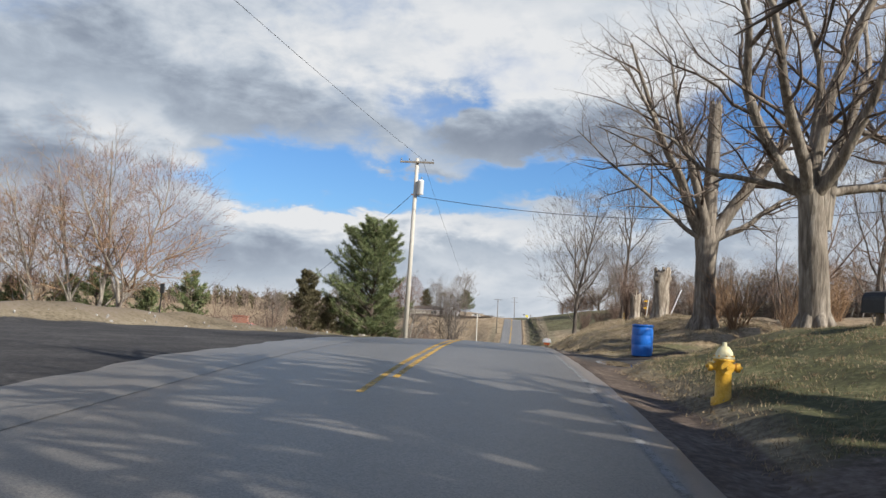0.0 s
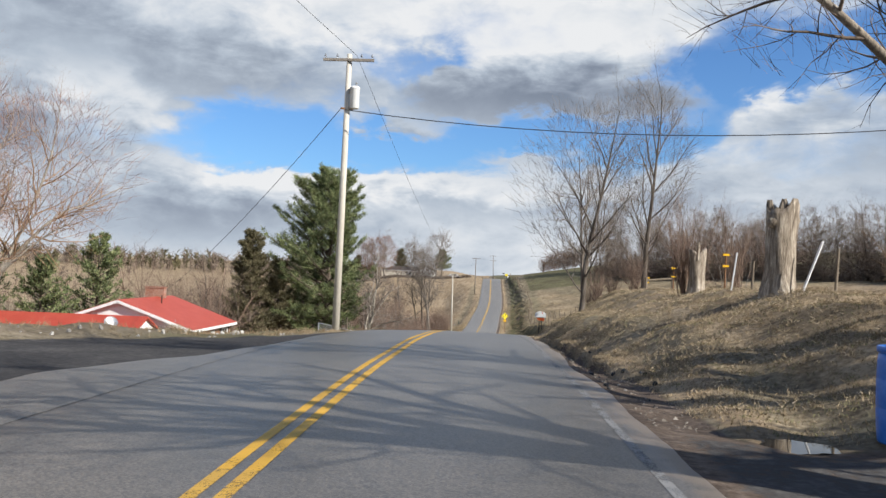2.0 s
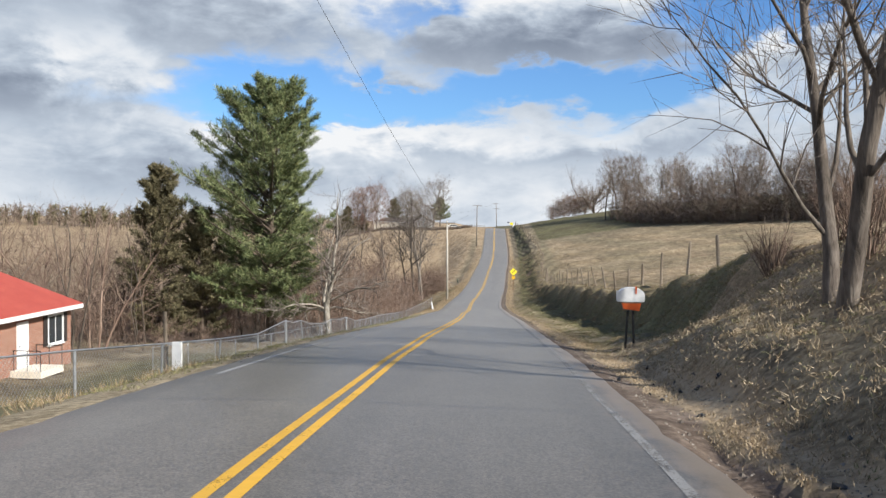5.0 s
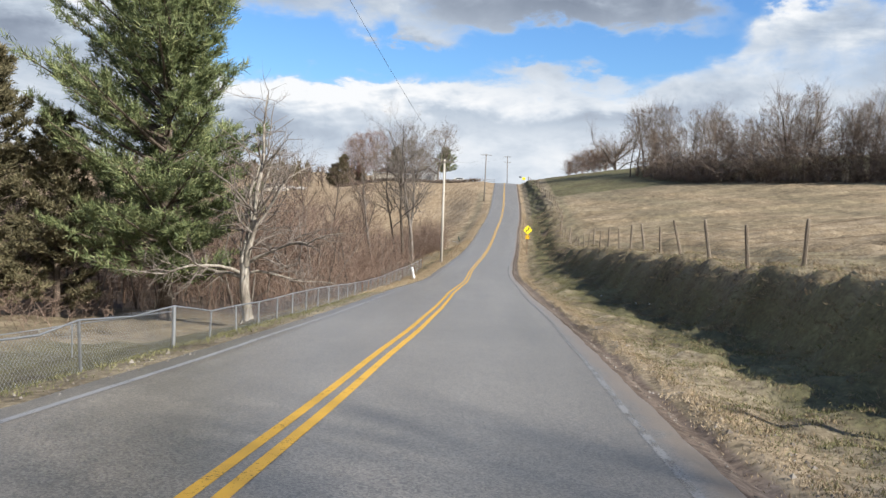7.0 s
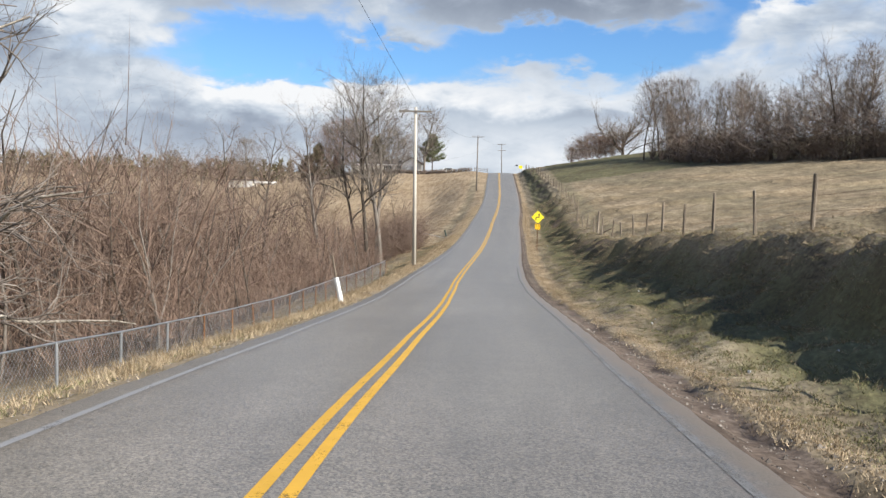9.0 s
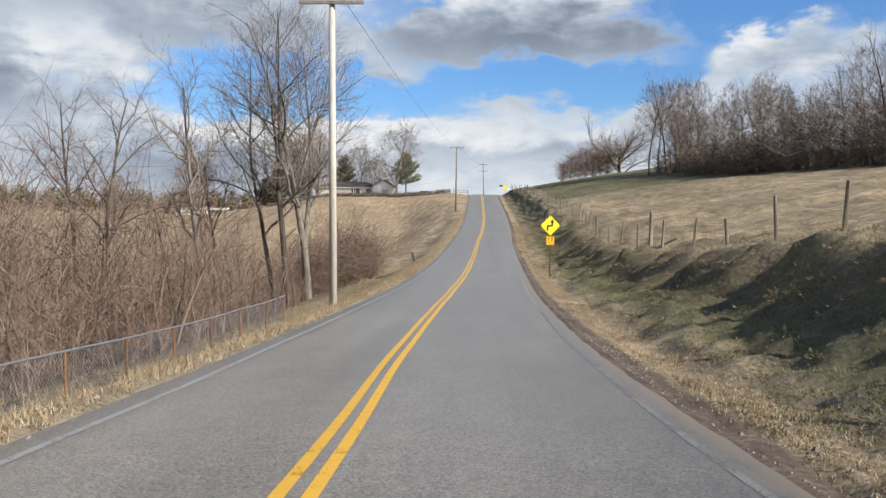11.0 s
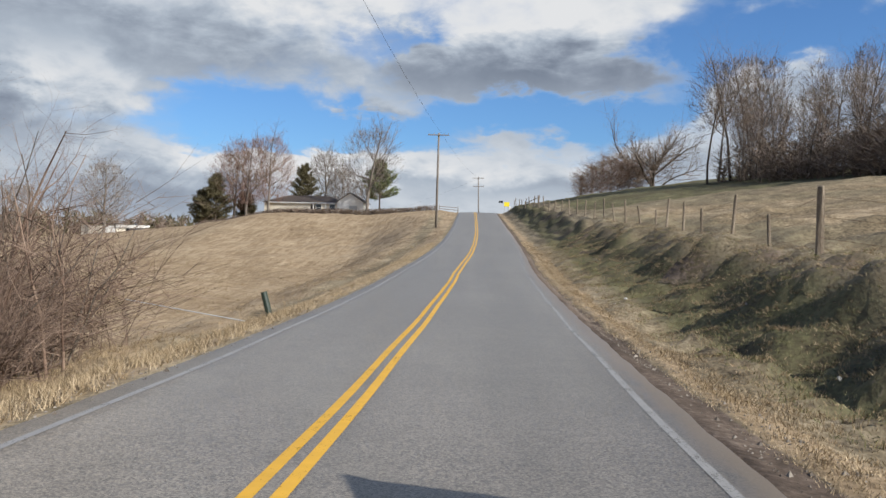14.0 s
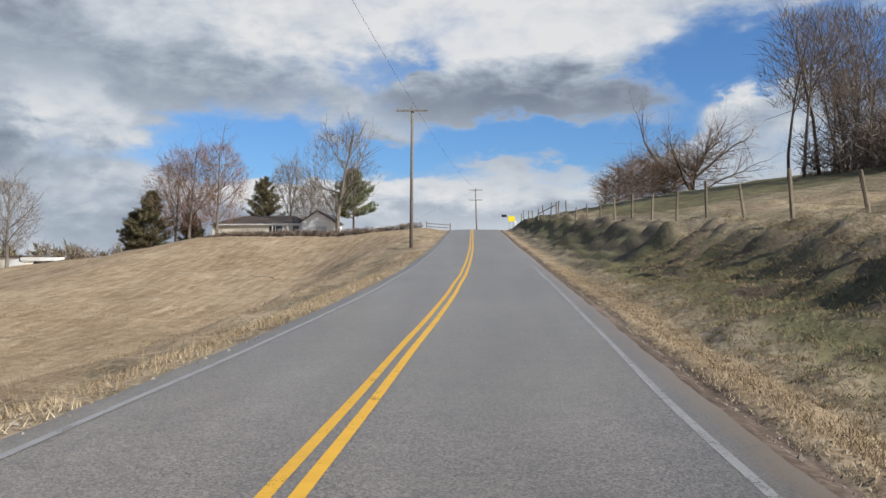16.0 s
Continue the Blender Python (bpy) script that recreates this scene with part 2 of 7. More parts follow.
GROUND, ASPHALT = make_ground(), make_asphalt()
YELLOW, YELLOW_OLD = make_paint("yellow_paint", (0.72, 0.40, 0.035), 0.38), make_paint("worn_yellow_paint", (0.58, 0.34, 0.05), 0.45)
WHITE, WHITE_OLD = make_paint("white_paint", (0.28, 0.275, 0.262), 0.42), make_paint("worn_white_paint", (0.24, 0.236, 0.226), 0.46)
WHITE_LEFT = make_paint("thin_white_paint", (0.30, 0.295, 0.285), 0.40)
WHITE_FAINT = make_paint("nearly_gone_white_paint", (0.20, 0.195, 0.185), 0.46)
WOOD_POLE = varied("pale_pole_wood", [(0.30, 0.26, 0.21), (0.48, 0.44, 0.37), (0.62, 0.58, 0.50)], 1.5, 0.85, stretch=(4, 4, 0.25), relief=0.5)
POLE_GREY = varied("grey_pole_wood", [(0.10, 0.085, 0.07), (0.19, 0.165, 0.14), (0.28, 0.25, 0.21)], 1.5, 0.9, stretch=(4, 4, 0.25), relief=0.5)
POST_WOOD = varied("weathered_post_wood", [(0.09, 0.068, 0.047), (0.185, 0.148, 0.108), (0.33, 0.28, 0.215)], 3.0, 0.9, stretch=(5, 5, 0.4), relief=0.6)
STEEL = varied("galvanised_steel", [(0.26, 0.27, 0.28), (0.38, 0.39, 0.40), (0.52, 0.53, 0.54)], 9, 0.45, 0.75, relief=0.1)
RUST = varied("rusty_steel", [(0.09, 0.045, 0.025), (0.19, 0.095, 0.045), (0.28, 0.16, 0.08)], 12, 0.8, 0.2, relief=0.4)
SIGN_YELLOW = varied("sign_yellow", [(0.78, 0.62, 0.02), (0.86, 0.70, 0.03), (0.90, 0.74, 0.05)], 4, 0.4, relief=0.0)
SIGN_AMBER = varied("sign_amber", [(0.80, 0.44, 0.01), (0.86, 0.49, 0.015), (0.90, 0.53, 0.02)], 4, 0.4, relief=0.0)
BLACK = varied("black_paint", [(0.010, 0.010, 0.010), (0.018, 0.018, 0.018), (0.03, 0.03, 0.03)], 8, 0.5, relief=0.1)
WHITE_PAINT = varied("white_painted_wood", [(0.60, 0.60, 0.58), (0.74, 0.74, 0.72), (0.80, 0.80, 0.79)], 3, 0.55, relief=0.15)
BLUE_PLASTIC = varied("blue_plastic", [(0.010, 0.105, 0.42), (0.016, 0.14, 0.52), (0.035, 0.19, 0.60)], 3, 0.32, spec=0.5, relief=0.05)
CABLE = varied("cable", [(0.02, 0.02, 0.02), (0.035, 0.035, 0.035), (0.05, 0.05, 0.05)], 3, 0.6, relief=0)


# ---- the lie of the land ----
YS = np.arange(-120.0, 620.0, 1.0)


def run(points, sigma=5.0):
    """A line of values along the road, smoothed, from a few (y, value) stations."""
    ys, vs = zip(*points)
    v = np.interp(YS, ys, vs)
    k = np.exp(-0.5 * (np.arange(-25, 26) / sigma) ** 2)
    return np.convolve(np.pad(v, 25, mode="edge"), k / k.sum(), mode="valid")


ROAD_Z = run([(-120, -6.5), (-60, -4.6), (-20, -2.75), (0, -1.78), (10, -1.36), (20, -1.23), (30, -1.31), (40, -1.60), (50, -2.13), (60, -2.82), (70, -3.66),
              (80, -4.58), (90, -5.45), (100, -6.31), (110, -7.16), (120, -8.03), (130, -8.84), (140, -9.37), (150, -9.74), (160, -10.05), (170, -10.18), (180, -10.17),
              (190, -10.02), (200, -9.77), (210, -9.39), (220, -8.90), (235, -8.05), (250, -7.0), (263, -6.1), (280, -4.7), (295, -3.5), (308, -2.5), (320, -2.0), (335, -2.4),
              (350, -3.3), (400, -7.0), (500, -11), (620, -12)], 4.0)
ROAD_X = run([(-120, -0.5), (0, -0.6), (15, -0.68), (30, -0.90), (45, -0.99), (70, -1.09), (80, -1.05), (92, -1.05), (98, -1.12), (105, -1.33), (121, -1.32), (130, -1.5), (138, -1.64), (145, -1.56), (153, -1.39),
              (160, -1.22), (168, -0.93), (176, -0.73), (185, -0.50), (191, -0.38), (198, -0.18), (206, -0.08), (211, 0.12), (220, 0.48), (235, 0.85), (254, 1.08), (310, 1.2), (400, 1.5), (620, 1.5)], 4.0)
# outer edge of the bare shoulder, where the turf begins
LIP_U = run([(-40, 4.0), (26, 4.1), (47, 4.15), (57, 3.66), (80, 3.70), (95, 3.80), (105, 3.95), (125, 3.95), (140, 3.82), (160, 3.74), (200, 3.66), (250, 3.6)], 3.0)
# right of the road: foot of the bank (offset, height), its top (offset, height), slope of the field behind
R_FOOT_U = run([(-40, 5.0), (60, 4.7), (75, 5.6), (90, 6.4), (160, 6.2), (172, 6.0), (195, 6.0), (205, 5.8), (280, 5.2), (330, 5.0)])
R_FOOT_Z = run([(-40, 0.0), (12, 0.12), (20, 0.0), (30, -0.08), (60, -0.12), (75, -0.25), (95, -0.38), (160, -0.40), (172, -0.55), (184, -0.85), (196, -0.6), (208, -0.35), (280, -0.25), (330, -0.2)])
R_TOP_U = run([(-40, 9), (15, 8.2), (28, 8.2), (36, 7.8), (44, 7.9), (57, 7.4), (64, 8.8), (83, 8.8), (95, 9.0), (106, 9.2), (121, 9.4), (145, 9.55), (160, 9.5), (168, 9.1), (190, 9.05),
               (205, 10.2), (221, 10.1), (250, 9.4), (280, 8.0), (310, 6.6), (340, 6.4)])
R_TOP_Z = run([(-40, 0.7), (8, 0.75), (14, 0.95), (19, 1.25), (22, 1.0), (25, 0.3), (27.5, 0.7), (29.5, 1.1), (36, 1.36), (44, 1.58), (57, 1.97), (63, 2.38), (72, 1.9), (83, 1.4), (95, 1.55), (106, 1.77), (121, 2.25), (128, 2.45),
               (145, 2.03), (160, 1.43), (168, 1.3), (190, 1.21), (205, 1.92), (221, 1.8), (250, 1.8), (280, 1.6), (310, 1.0), (340, 0.5)], 2.5)
R_SLOPE = run([(-40, 0.03), (24, 0.03), (40, 0.045), (62, 0.05), (85, 0.12), (110, 0.165), (200, 0.165), (280, 0.18), (330, 0.2), (400, 0.1)], 8)
# left of the road: near fall (offset, height), lower ground (offset, height)
L_NEAR_U = run([(-40, -20), (5, -20), (34, -20), (44, -6.5), (54, -5.2), (75, -5.8), (160, -5.8), (190, -5.2), (260, -5.4), (330, -6)])
L_NEAR_Z = run([(-40, -0.2), (34, -0.15), (44, -0.5), (54, -0.7), (75, -1.1), (90, -1.25), (120, -1.2), (150, -1.2), (170, -0.95), (190, -0.95), (215, -0.9), (245, -0.8), (262, -0.3), (300, 0.1), (330, 0.2)])
L_LOW_U = run([(-40, -40), (34, -34), (44, -17), (54, -13), (62, -12.5), (75, -13), (160, -13), (190, -12), (260, -14), (330, -20)])
L_LOW_Z = run([(-40, -1.0), (30, -1.0), (42, -3.2), (54, -4.6), (63, -4.2), (75, -2.95), (90, -2.3), (105, -2.9), (120, -2.9), (150, -2.7), (172, -3.1), (188, -2.2), (215, -2.6), (245, -3.7), (275, -3.0), (300, -1.2), (330, -0.6), (360, -1.0)])


def at(line, y):
    return np.interp(y, YS, line)


def ease(v, lo, hi):
    t = np.clip((v - lo) / (hi - lo), 0, 1)
    return t * t * (3 - 2 * t)


EDGE_L, EDGE_R = -2.62, 3.3


def crown(u):
    return np.where(u > 0, -0.018 * u, 0.03 * u)


def road_z(u, y):
    return at(ROAD_Z, y) + crown(u)


def rough(x, y, amp=1.0):
    """Low lumps in the turf."""
    return amp * (0.05 * np.sin(1.7 * x + 0.9 * y) * np.sin(0.8 * x - 1.3 * y) + 0.035 * np.sin(3.9 * x - 1.1 * y + 1.3) * np.sin(2.7 * y + 0.6 * x) + 0.09 * np.sin(0.31 * x + 0.47 * y) * np.sin(0.53 * x - 0.23 * y + 2.0) + 0.10 * np.sin(1.1 * y + 2.1 * np.sin(0.9 * x)) * np.sin(0.43 * y + 1.7 * x))


def far_land(x, y):
    d = np.hypot(x + 10, y - 150)
    left = -13.0 + 13.5 * ease(d, 260, 720) + 2.2 * np.sin(x / 170 + 0.6) * np.sin(y / 210 + 0.3) * ease(d, 150, 500)
    right = 9.0 + 3.0 * ease(d, 100, 500) - 9 * ease(y, 380, 700)
    return np.where(x < 0, left, right)


def land(x, y):
    """Height of the ground at x, y."""
    x, y = np.asarray(x, float), np.asarray(y, float)
    u = x - at(ROAD_X, y)
    z0 = at(ROAD_Z, y)
    er, el = z0 + crown(EDGE_R), z0 + crown(np.float64(EDGE_L))
    # right side
    fu, fz, tu, tz = at(R_FOOT_U, y), at(R_FOOT_Z, y), at(R_TOP_U, y), at(R_TOP_Z, y)
    # the bank is scalloped and slumped, its lip uneven
    slump = np.sin(0.83 * y + 1.1 * np.sin(0.29 * y)) * np.sin(0.31 * y + 0.7) + 0.5 * np.sin(2.1 * y + 1.3 * np.sin(0.6 * y))
    steep = 0.15 + 0.75 * ease(y, 60, 70) * (1 - 0.72 * ease(y, 98, 130))
    bank = ease(y, 60, 68) * (1 - 0.5 * ease(y, 300, 320))
    tu = tu + bank * ((0.30 + 0.55 * ease(y, 128, 150) * (1 - ease(y, 290, 310))) * slump - 0.15)
    fu = fu + bank * (0.30 * np.sin(0.57 * y + 0.4) * np.sin(0.23 * y) + 0.12 * np.sin(1.9 * y))
    tz = tz + bank * (0.10 * np.sin(1.3 * y) * np.sin(0.47 * y + 1) + 0.06 * np.sin(3.1 * y))
    a = ease(u, EDGE_R, EDGE_R + 0.9)
    right = er - 0.07 * a + (z0 + fz - er + 0.07) * ease(u, EDGE_R + 0.5, fu)
    right = right + (tz - fz) * (steep * ease(u, fu + 0.2 + 0.22 * (tu - fu), tu - 0.25) + (1 - steep) * ease(u, 4.0, 5.2) * np.clip((u - 4.3) / (tu - 4.3), 0, 1))
    foot = 0.26 * ease(y, 28, 38) * (1 - ease(y, 57, 64))
    right = right + (tz - fz) * foot * (ease(u, at(LIP_U, y) + 0.15, at(LIP_U, y) + 1.5) - ease(u, 4.0, 5.2) * np.clip((u - 4.3) / (tu - 4.3), 0, 1))
    # washed-out edge of the pavement, with a ragged lip of turf
    lip = at(LIP_U, y) + 0.05 + 0.05 * np.sin(1.4 * y + np.sin(0.5 * y)) + 0.035 * np.sin(3.7 * y)
    wash = 0.10 * ease(y, 64, 74) * (1 - ease(y, 128, 142)) + 0.06 * ease(y, 180, 190) + 0.33 * ease(y, 30, 36) * (1 - ease(y, 50, 56)) + 0.03
    right = right - wash * ease(u, EDGE_R + 0.05, EDGE_R + 0.3) * (1 - ease(u, lip - 0.06, lip + 0.16)) * (1 + 0.5 * np.sin(2.6 * y) * np.sin(7.0 * u))
    right = right + bank * (0.11 + 0.06 * ease(y, 140, 160)) * np.sin(4.3 * y + 2.0 * u) * np.sin(3.1 * u + 1.2 * y) * ease(u, 4.6, 5.6) * (1 - ease(u, 10, 14))
    lumps = np.sin(5.3 * y + 1.9 * np.sin(2.1 * u + 0.7 * y)) * np.sin(4.7 * u + 1.3 * np.sin(1.7 * y)) + 0.6 * np.sin(8.1 * y - 3.0 * u + np.sin(3.3 * y)) * np.sin(6.4 * u + 2.2 * y)
    right = right + (0.022 + 0.033 * ease(y, 60, 68)) * lumps * ease(u, at(LIP_U, y) + 0.3, at(LIP_U, y) + 1.6) * (1 - 0.6 * ease(u, tu, tu + 2)) * ease(y, 24, 32)
    beyond = np.maximum(u - tu, 0)
    right = right + at(R_SLOPE, y) * 90 * (1 - np.exp(-beyond / 90))
    # left side
    nu, nz, lu, lz = at(L_NEAR_U, y), at(L_NEAR_Z, y), at(L_LOW_U, y), at(L_LOW_Z, y)
    t1 = np.clip((EDGE_L - 0.6 - u) / (EDGE_L - 0.6 - nu), 0, 1)
    left = el - 0.05 * ease(-u, -EDGE_L, -EDGE_L + 0.6) + (z0 + nz - el + 0.05) * t1
    left = left + (lz - nz) * ease(-u, -nu, -lu)
    # low berm of earth and rubble beyond the junction
    left = left + (0.12 + 0.48 * ease(-x, 8.6, 12.5)) * np.exp(-(((rim(x, y) - 2.2) / 1.5) ** 2)) * ease(-x, 4.6, 7.0) * ease(x, -44, -34)
    # the hill falls away beyond the ranch house
    left = left - np.interp(-x, [33, 45, 62, 77, 95, 140], [0, 2.3, 3.8, 4.2, 4.0, 1.5]) * ease(y, 235, 285) * (1 - ease(y, 400, 500))
    z = np.where(u > 0, right, left)
    d = drive(x, y)
    z = z + (z0 - 0.06 + 0.012 * (u - 3.5) - z) * d
    # hollows that hold water in the drive, and the mouth of a washed-out drain
    z = z - 0.09 * np.exp(-((x - 3.62) / 0.55) ** 2 - ((y - 21.6) / 1.7) ** 2) * ease(u, 3.5, 3.75) - 0.05 * np.exp(-((x - 3.75) / 0.3) ** 2 - ((y - 25.4) / 0.45) ** 2)
    z = z - 0.42 * np.exp(-((x - 6.1) / 0.5) ** 2 - ((y - 183.6) / 0.8) ** 2) - 0.22 * np.exp(-((x - 5.5) / 0.3) ** 2) * ease(y, 177, 180) * (1 - ease(y, 186, 188)) - 0.07 * np.exp(-((u - 4.35 - 0.012 * (y - 188)) / 0.1) ** 2) * ease(y, 181, 185) * (1 - ease(y, 212, 222))
    far = far_land(x, y)
    z = z + (far - z) * np.where(u > 0, ease(u, 110, 240), ease(-u, 45, 150))
    amp = np.where(u > 0, ease(u, EDGE_R + 0.4, EDGE_R + 2.0), ease(-u, -EDGE_L + 0.5, -EDGE_L + 2.5)) * (1 - apron(x, y)) * (1 - 0.7 * d)
    z = z + rough(x, y, amp)
    under = (u > EDGE_L + 0.15) & (u < EDGE_R - 0.15)
    return np.where(under, z0 + crown(u) - 0.14, z)


def rim(x, y):
    """Distance beyond the far edge of the paved junction."""
    line = 35.6 + 1.45 * (np.minimum(x, -4.4) + 7.3) + 5.0 * ease(x, -5.0, -3.4)
    return (y - line) / 1.76


def apron(x, y):
    """1 on the paved junction, left of the road, whose dark colour includes tree shade."""
    return ease(-(x - at(ROAD_X, y)), 2.3, 2.7) * ease(-rim(x, y), -0.35, 0.35) * ease(y, -34, -30)


def drive(x, y):
    """1 on the muddy drive, right of the road."""
    mid = 22.3 + 0.62 * np.maximum(x - 3.6, 0)
    half = 1.75 + 1.6 * np.exp(-((x - 2.8) / 1.6) ** 2)
    return ease(x, 2.4, 2.8) * (1 - ease(np.abs(y - mid), half - 0.5, half + 0.7)) * (1 - ease(x, 24, 30))


def grid_mesh(name, xs, ys, zfun):
    gx, gy = np.meshgrid(xs, ys)
    co = np.stack([gx, gy, zfun(gx, gy)], -1).reshape(-1, 3)
    nx, ny = len(xs), len(ys)
    i = (np.arange(ny - 1)[:, None] * nx + np.arange(nx - 1)[None]).ravel()
    return arrays_mesh(name, co, np.stack([i, i + 1, i + 1 + nx, i + nx], -1)), co


def arrays_mesh(name, co, faces, smoothed=True):
    """A mesh from an array of corners and one of faces, or a list of arrays, each of faces with equal counts."""
    me = bpy.data.meshes.new(name)
    groups = [np.asarray(f, np.int32) for f in (faces if isinstance(faces, list) else [faces]) if len(f)]
    co, loops = np.asarray(co, np.float32), np.concatenate([f.ravel() for f in groups])
    counts = np.concatenate([np.full(len(f), f.shape[1], np.int32) for f in groups])
    n = len(counts)
    me.vertices.add(len(co))
    me.vertices.foreach_set("co", co.ravel())
    me.loops.add(len(loops))
    me.loops.foreach_set("vertex_index", loops)
    me.polygons.add(n)
    me.polygons.foreach_set("loop_start", np.r_[0, np.cumsum(counts)[:-1]].astype(np.int32))
    me.polygons.foreach_set("use_smooth", np.full(n, smoothed))
    me.update(calc_edges=True)
    return me


def point_attr(me, name, values):
    a = me.attributes.new(name, "FLOAT", "POINT")
    a.data.foreach_set("value", np.asarray(values, np.float32).ravel())


def spread(parts):
    return np.unique(np.concatenate([np.arange(a, b, s) for a, b, s in parts]).round(3))


def build_ground():
    xs = spread([(-3000, -600, 200), (-600, -200, 25), (-200, -60, 7), (-60, -26, 1.6), (-26, -12, 0.7), (-12, 2.2, 0.4), (2.2, 3.0, 0.2), (3.0, 4.7, 0.1), (4.7, 10.6, 0.2), (10.6, 16, 0.4), (16, 30, 0.8), (30, 70, 2), (70, 220, 8), (220, 600, 30), (600, 3001, 200)])
    ys = spread([(-400, -40, 40), (-40, 0, 2), (0, 235, 0.36), (235, 340, 1.3), (340, 420, 4), (420, 800, 20), (800, 3001, 200)])
    me, co = grid_mesh("ground", xs, ys, land)
    x, y, z = co.T
    u = x - at(ROAD_X, y)
    wob = 0.5 + 0.5 * np.sin(0.9 * y + 1.3 * np.sin(0.37 * y))
    ap, dr = apron(x, y), drive(x, y)
    lip = at(LIP_U, y)
    soil = np.where(u > 0, 0.92 * ease(u, 3.0, 3.2) * (1 - ease(u, lip - 0.08 + 0.07 * wob, lip + 0.12 + 0.08 * wob)), 0.42 * ease(-u, 2.5, 2.7) * (1 - ease(-u, 2.75, 3.1)))
    soil = np.maximum(soil, np.where((u < 0) & (y > 85) & (y < 182), 0.62 * ease(-u, 6.5, 9) * (1 - 0.6 * (1 - ease(y, 118, 128))), 0))
    soil = np.maximum(soil, 0.5 * ease(y, 60, 64) * (1 - ease(y, 100, 110)) * ease(-u, 17, 22) * (1 - ease(-u, 60, 80)))
    soil = np.maximum(soil, dr * 0.97)
    soil = np.maximum(soil, np.where(u > 0, 0.75 * (1 - ease(np.hypot((y - 4.5) / 5.5, (u - 4.9) / 1.8), 0.6, 1.0)), 0))
    soil = np.maximum(soil, np.where(u < 0, 0.46 * np.exp(-((rim(x, y) - 2.0) / 2.4) ** 2) * ease(-x, 5, 7), 0))
    # brown patches on the bank: bared earth, and shade of its hollows painted in
    earth_shade = np.sin(0.9 * y + 1.7 * np.sin(0.35 * y)) * np.sin(1.3 * u + 0.5 * y) + 0.6 * np.sin(2.3 * y + 1.9 * u)
    soil = np.maximum(soil, np.where(u > 0, (0.30 + 0.26 * earth_shade) * ease(u, 5.6, 6.6) * (1 - ease(u, 8.8, 9.8)) * ease(y, 120, 150) * (1 - ease(y, 270, 300)), 0))
    green = np.where(u > 0, 0.62 * ease(u, 4.9, 5.9) * (1 - ease(u, 7.5, 9.5)), 0.55 * ease(-u, 3.0, 3.8) * (1 - ease(-u, 5.2, 7.5)))
    green = np.where((u > 0) & (y < 19), 0.78 * ease(u, 4.0, 5.0), green)
    green = np.where((u > 0) & (y > 26) & (y < 66), green * 0.62, green)
    green = np.where((u > 0) & (y >= 66), np.maximum(green, 0.34 * ease(u, 8.5, 11)), green)
    green = np.where((u < 0) & (y > 60) & (y < 105), np.maximum(green, 0.6 * ease(-u, 3.4, 4.2) * (1 - ease(-u, 15, 19))), green)
    green = np.where((u < 0) & (y > 182), green * 0.35, green)
    green = np.where((x > 12) & (y > 255), np.maximum(green, 0.62), green)
    hay = np.where((u < 0) & (y > 178), ease(-u, 4.5, 7.5) * (1 - 0.6 * ease(-u, 60, 75)), 0)
    patchy = 0.5 + 0.3 * np.sin(0.31 * x + 0.9 * np.sin(0.11 * y)) + 0.25 * np.sin(0.17 * y + 0.5 * x)
    hay = np.where((u > 9.8) & (y > 70), (0.56 - 0.28 * ease(y, 140, 175) * patchy) * ease(u, 10.2, 13) * (1 - ease(y, 235, 275)), hay)
    hay = np.maximum(hay, 0.75 * ease(np.hypot(x, y - 100), 150, 220) * (x < 0))
    # straw-coloured mat of dead grass along the verges
    hay = np.where((u > 0) & (y > 24), np.maximum(hay, (0.74 - 0.26 * ease(y, 60, 70) * (1 - ease(y, 125, 140))) * ease(u, lip, lip + 0.15) * (1 - ease(u, lip + 0.35 + 0.35 * wob, lip + 0.9 + 0.5 * wob))), hay)
    hay = np.where((u > 0) & (y > 26) & (y < 66), np.maximum(hay, 0.66 * ease(u, 5.0, 6.2)), hay)
    hay = np.where((u < 0) & (y > 104), np.maximum(hay, 0.72 * ease(-u, 2.7, 2.95) * (1 - ease(-u, 4.0, 5.2))), hay)
    point_attr(me, "soil", soil)
    point_attr(me, "green", green)
    point_attr(me, "hay", hay)
    point_attr(me, "tar", np.maximum(ap, 0.52 * dr * (1 - ease(x, 7, 10))))
    me.materials.append(GROUND)
    return tagged(new("ground", me), "dry winter grass, hay stubble and bare earth", "ground", kind="structure")


def strip(name, u0, u1, y0, y1, lift, mat, step=1.0, wave=0.0):
    """A strip of the road's surface between two offsets from its middle."""
    ys = np.arange(y0, y1 + step, step)
    n = max(2, int((u1 - u0) / 0.45) + 1)
    us = np.linspace(u0, u1, n)
    gu, gy = np.meshgrid(us, ys)
    shift = wave * np.sin(gy * 0.7 + gu) * np.sin(gy * 0.13) - (0.07 * ease(gy, 168, 186) if u0 > 2.9 else 0.0)
    co = np.stack([at(ROAD_X, gy) + gu + shift, gy, road_z(gu, gy) + lift], -1).reshape(-1, 3)
    i = (np.arange(len(ys) - 1)[:, None] * n + np.arange(n - 1)[None]).ravel()
    me = arrays_mesh(name, co, np.stack([i, i + 1, i + 1 + n, i + n], -1))
    me.materials.append(mat)
    return me, gu.ravel(), gy.ravel()


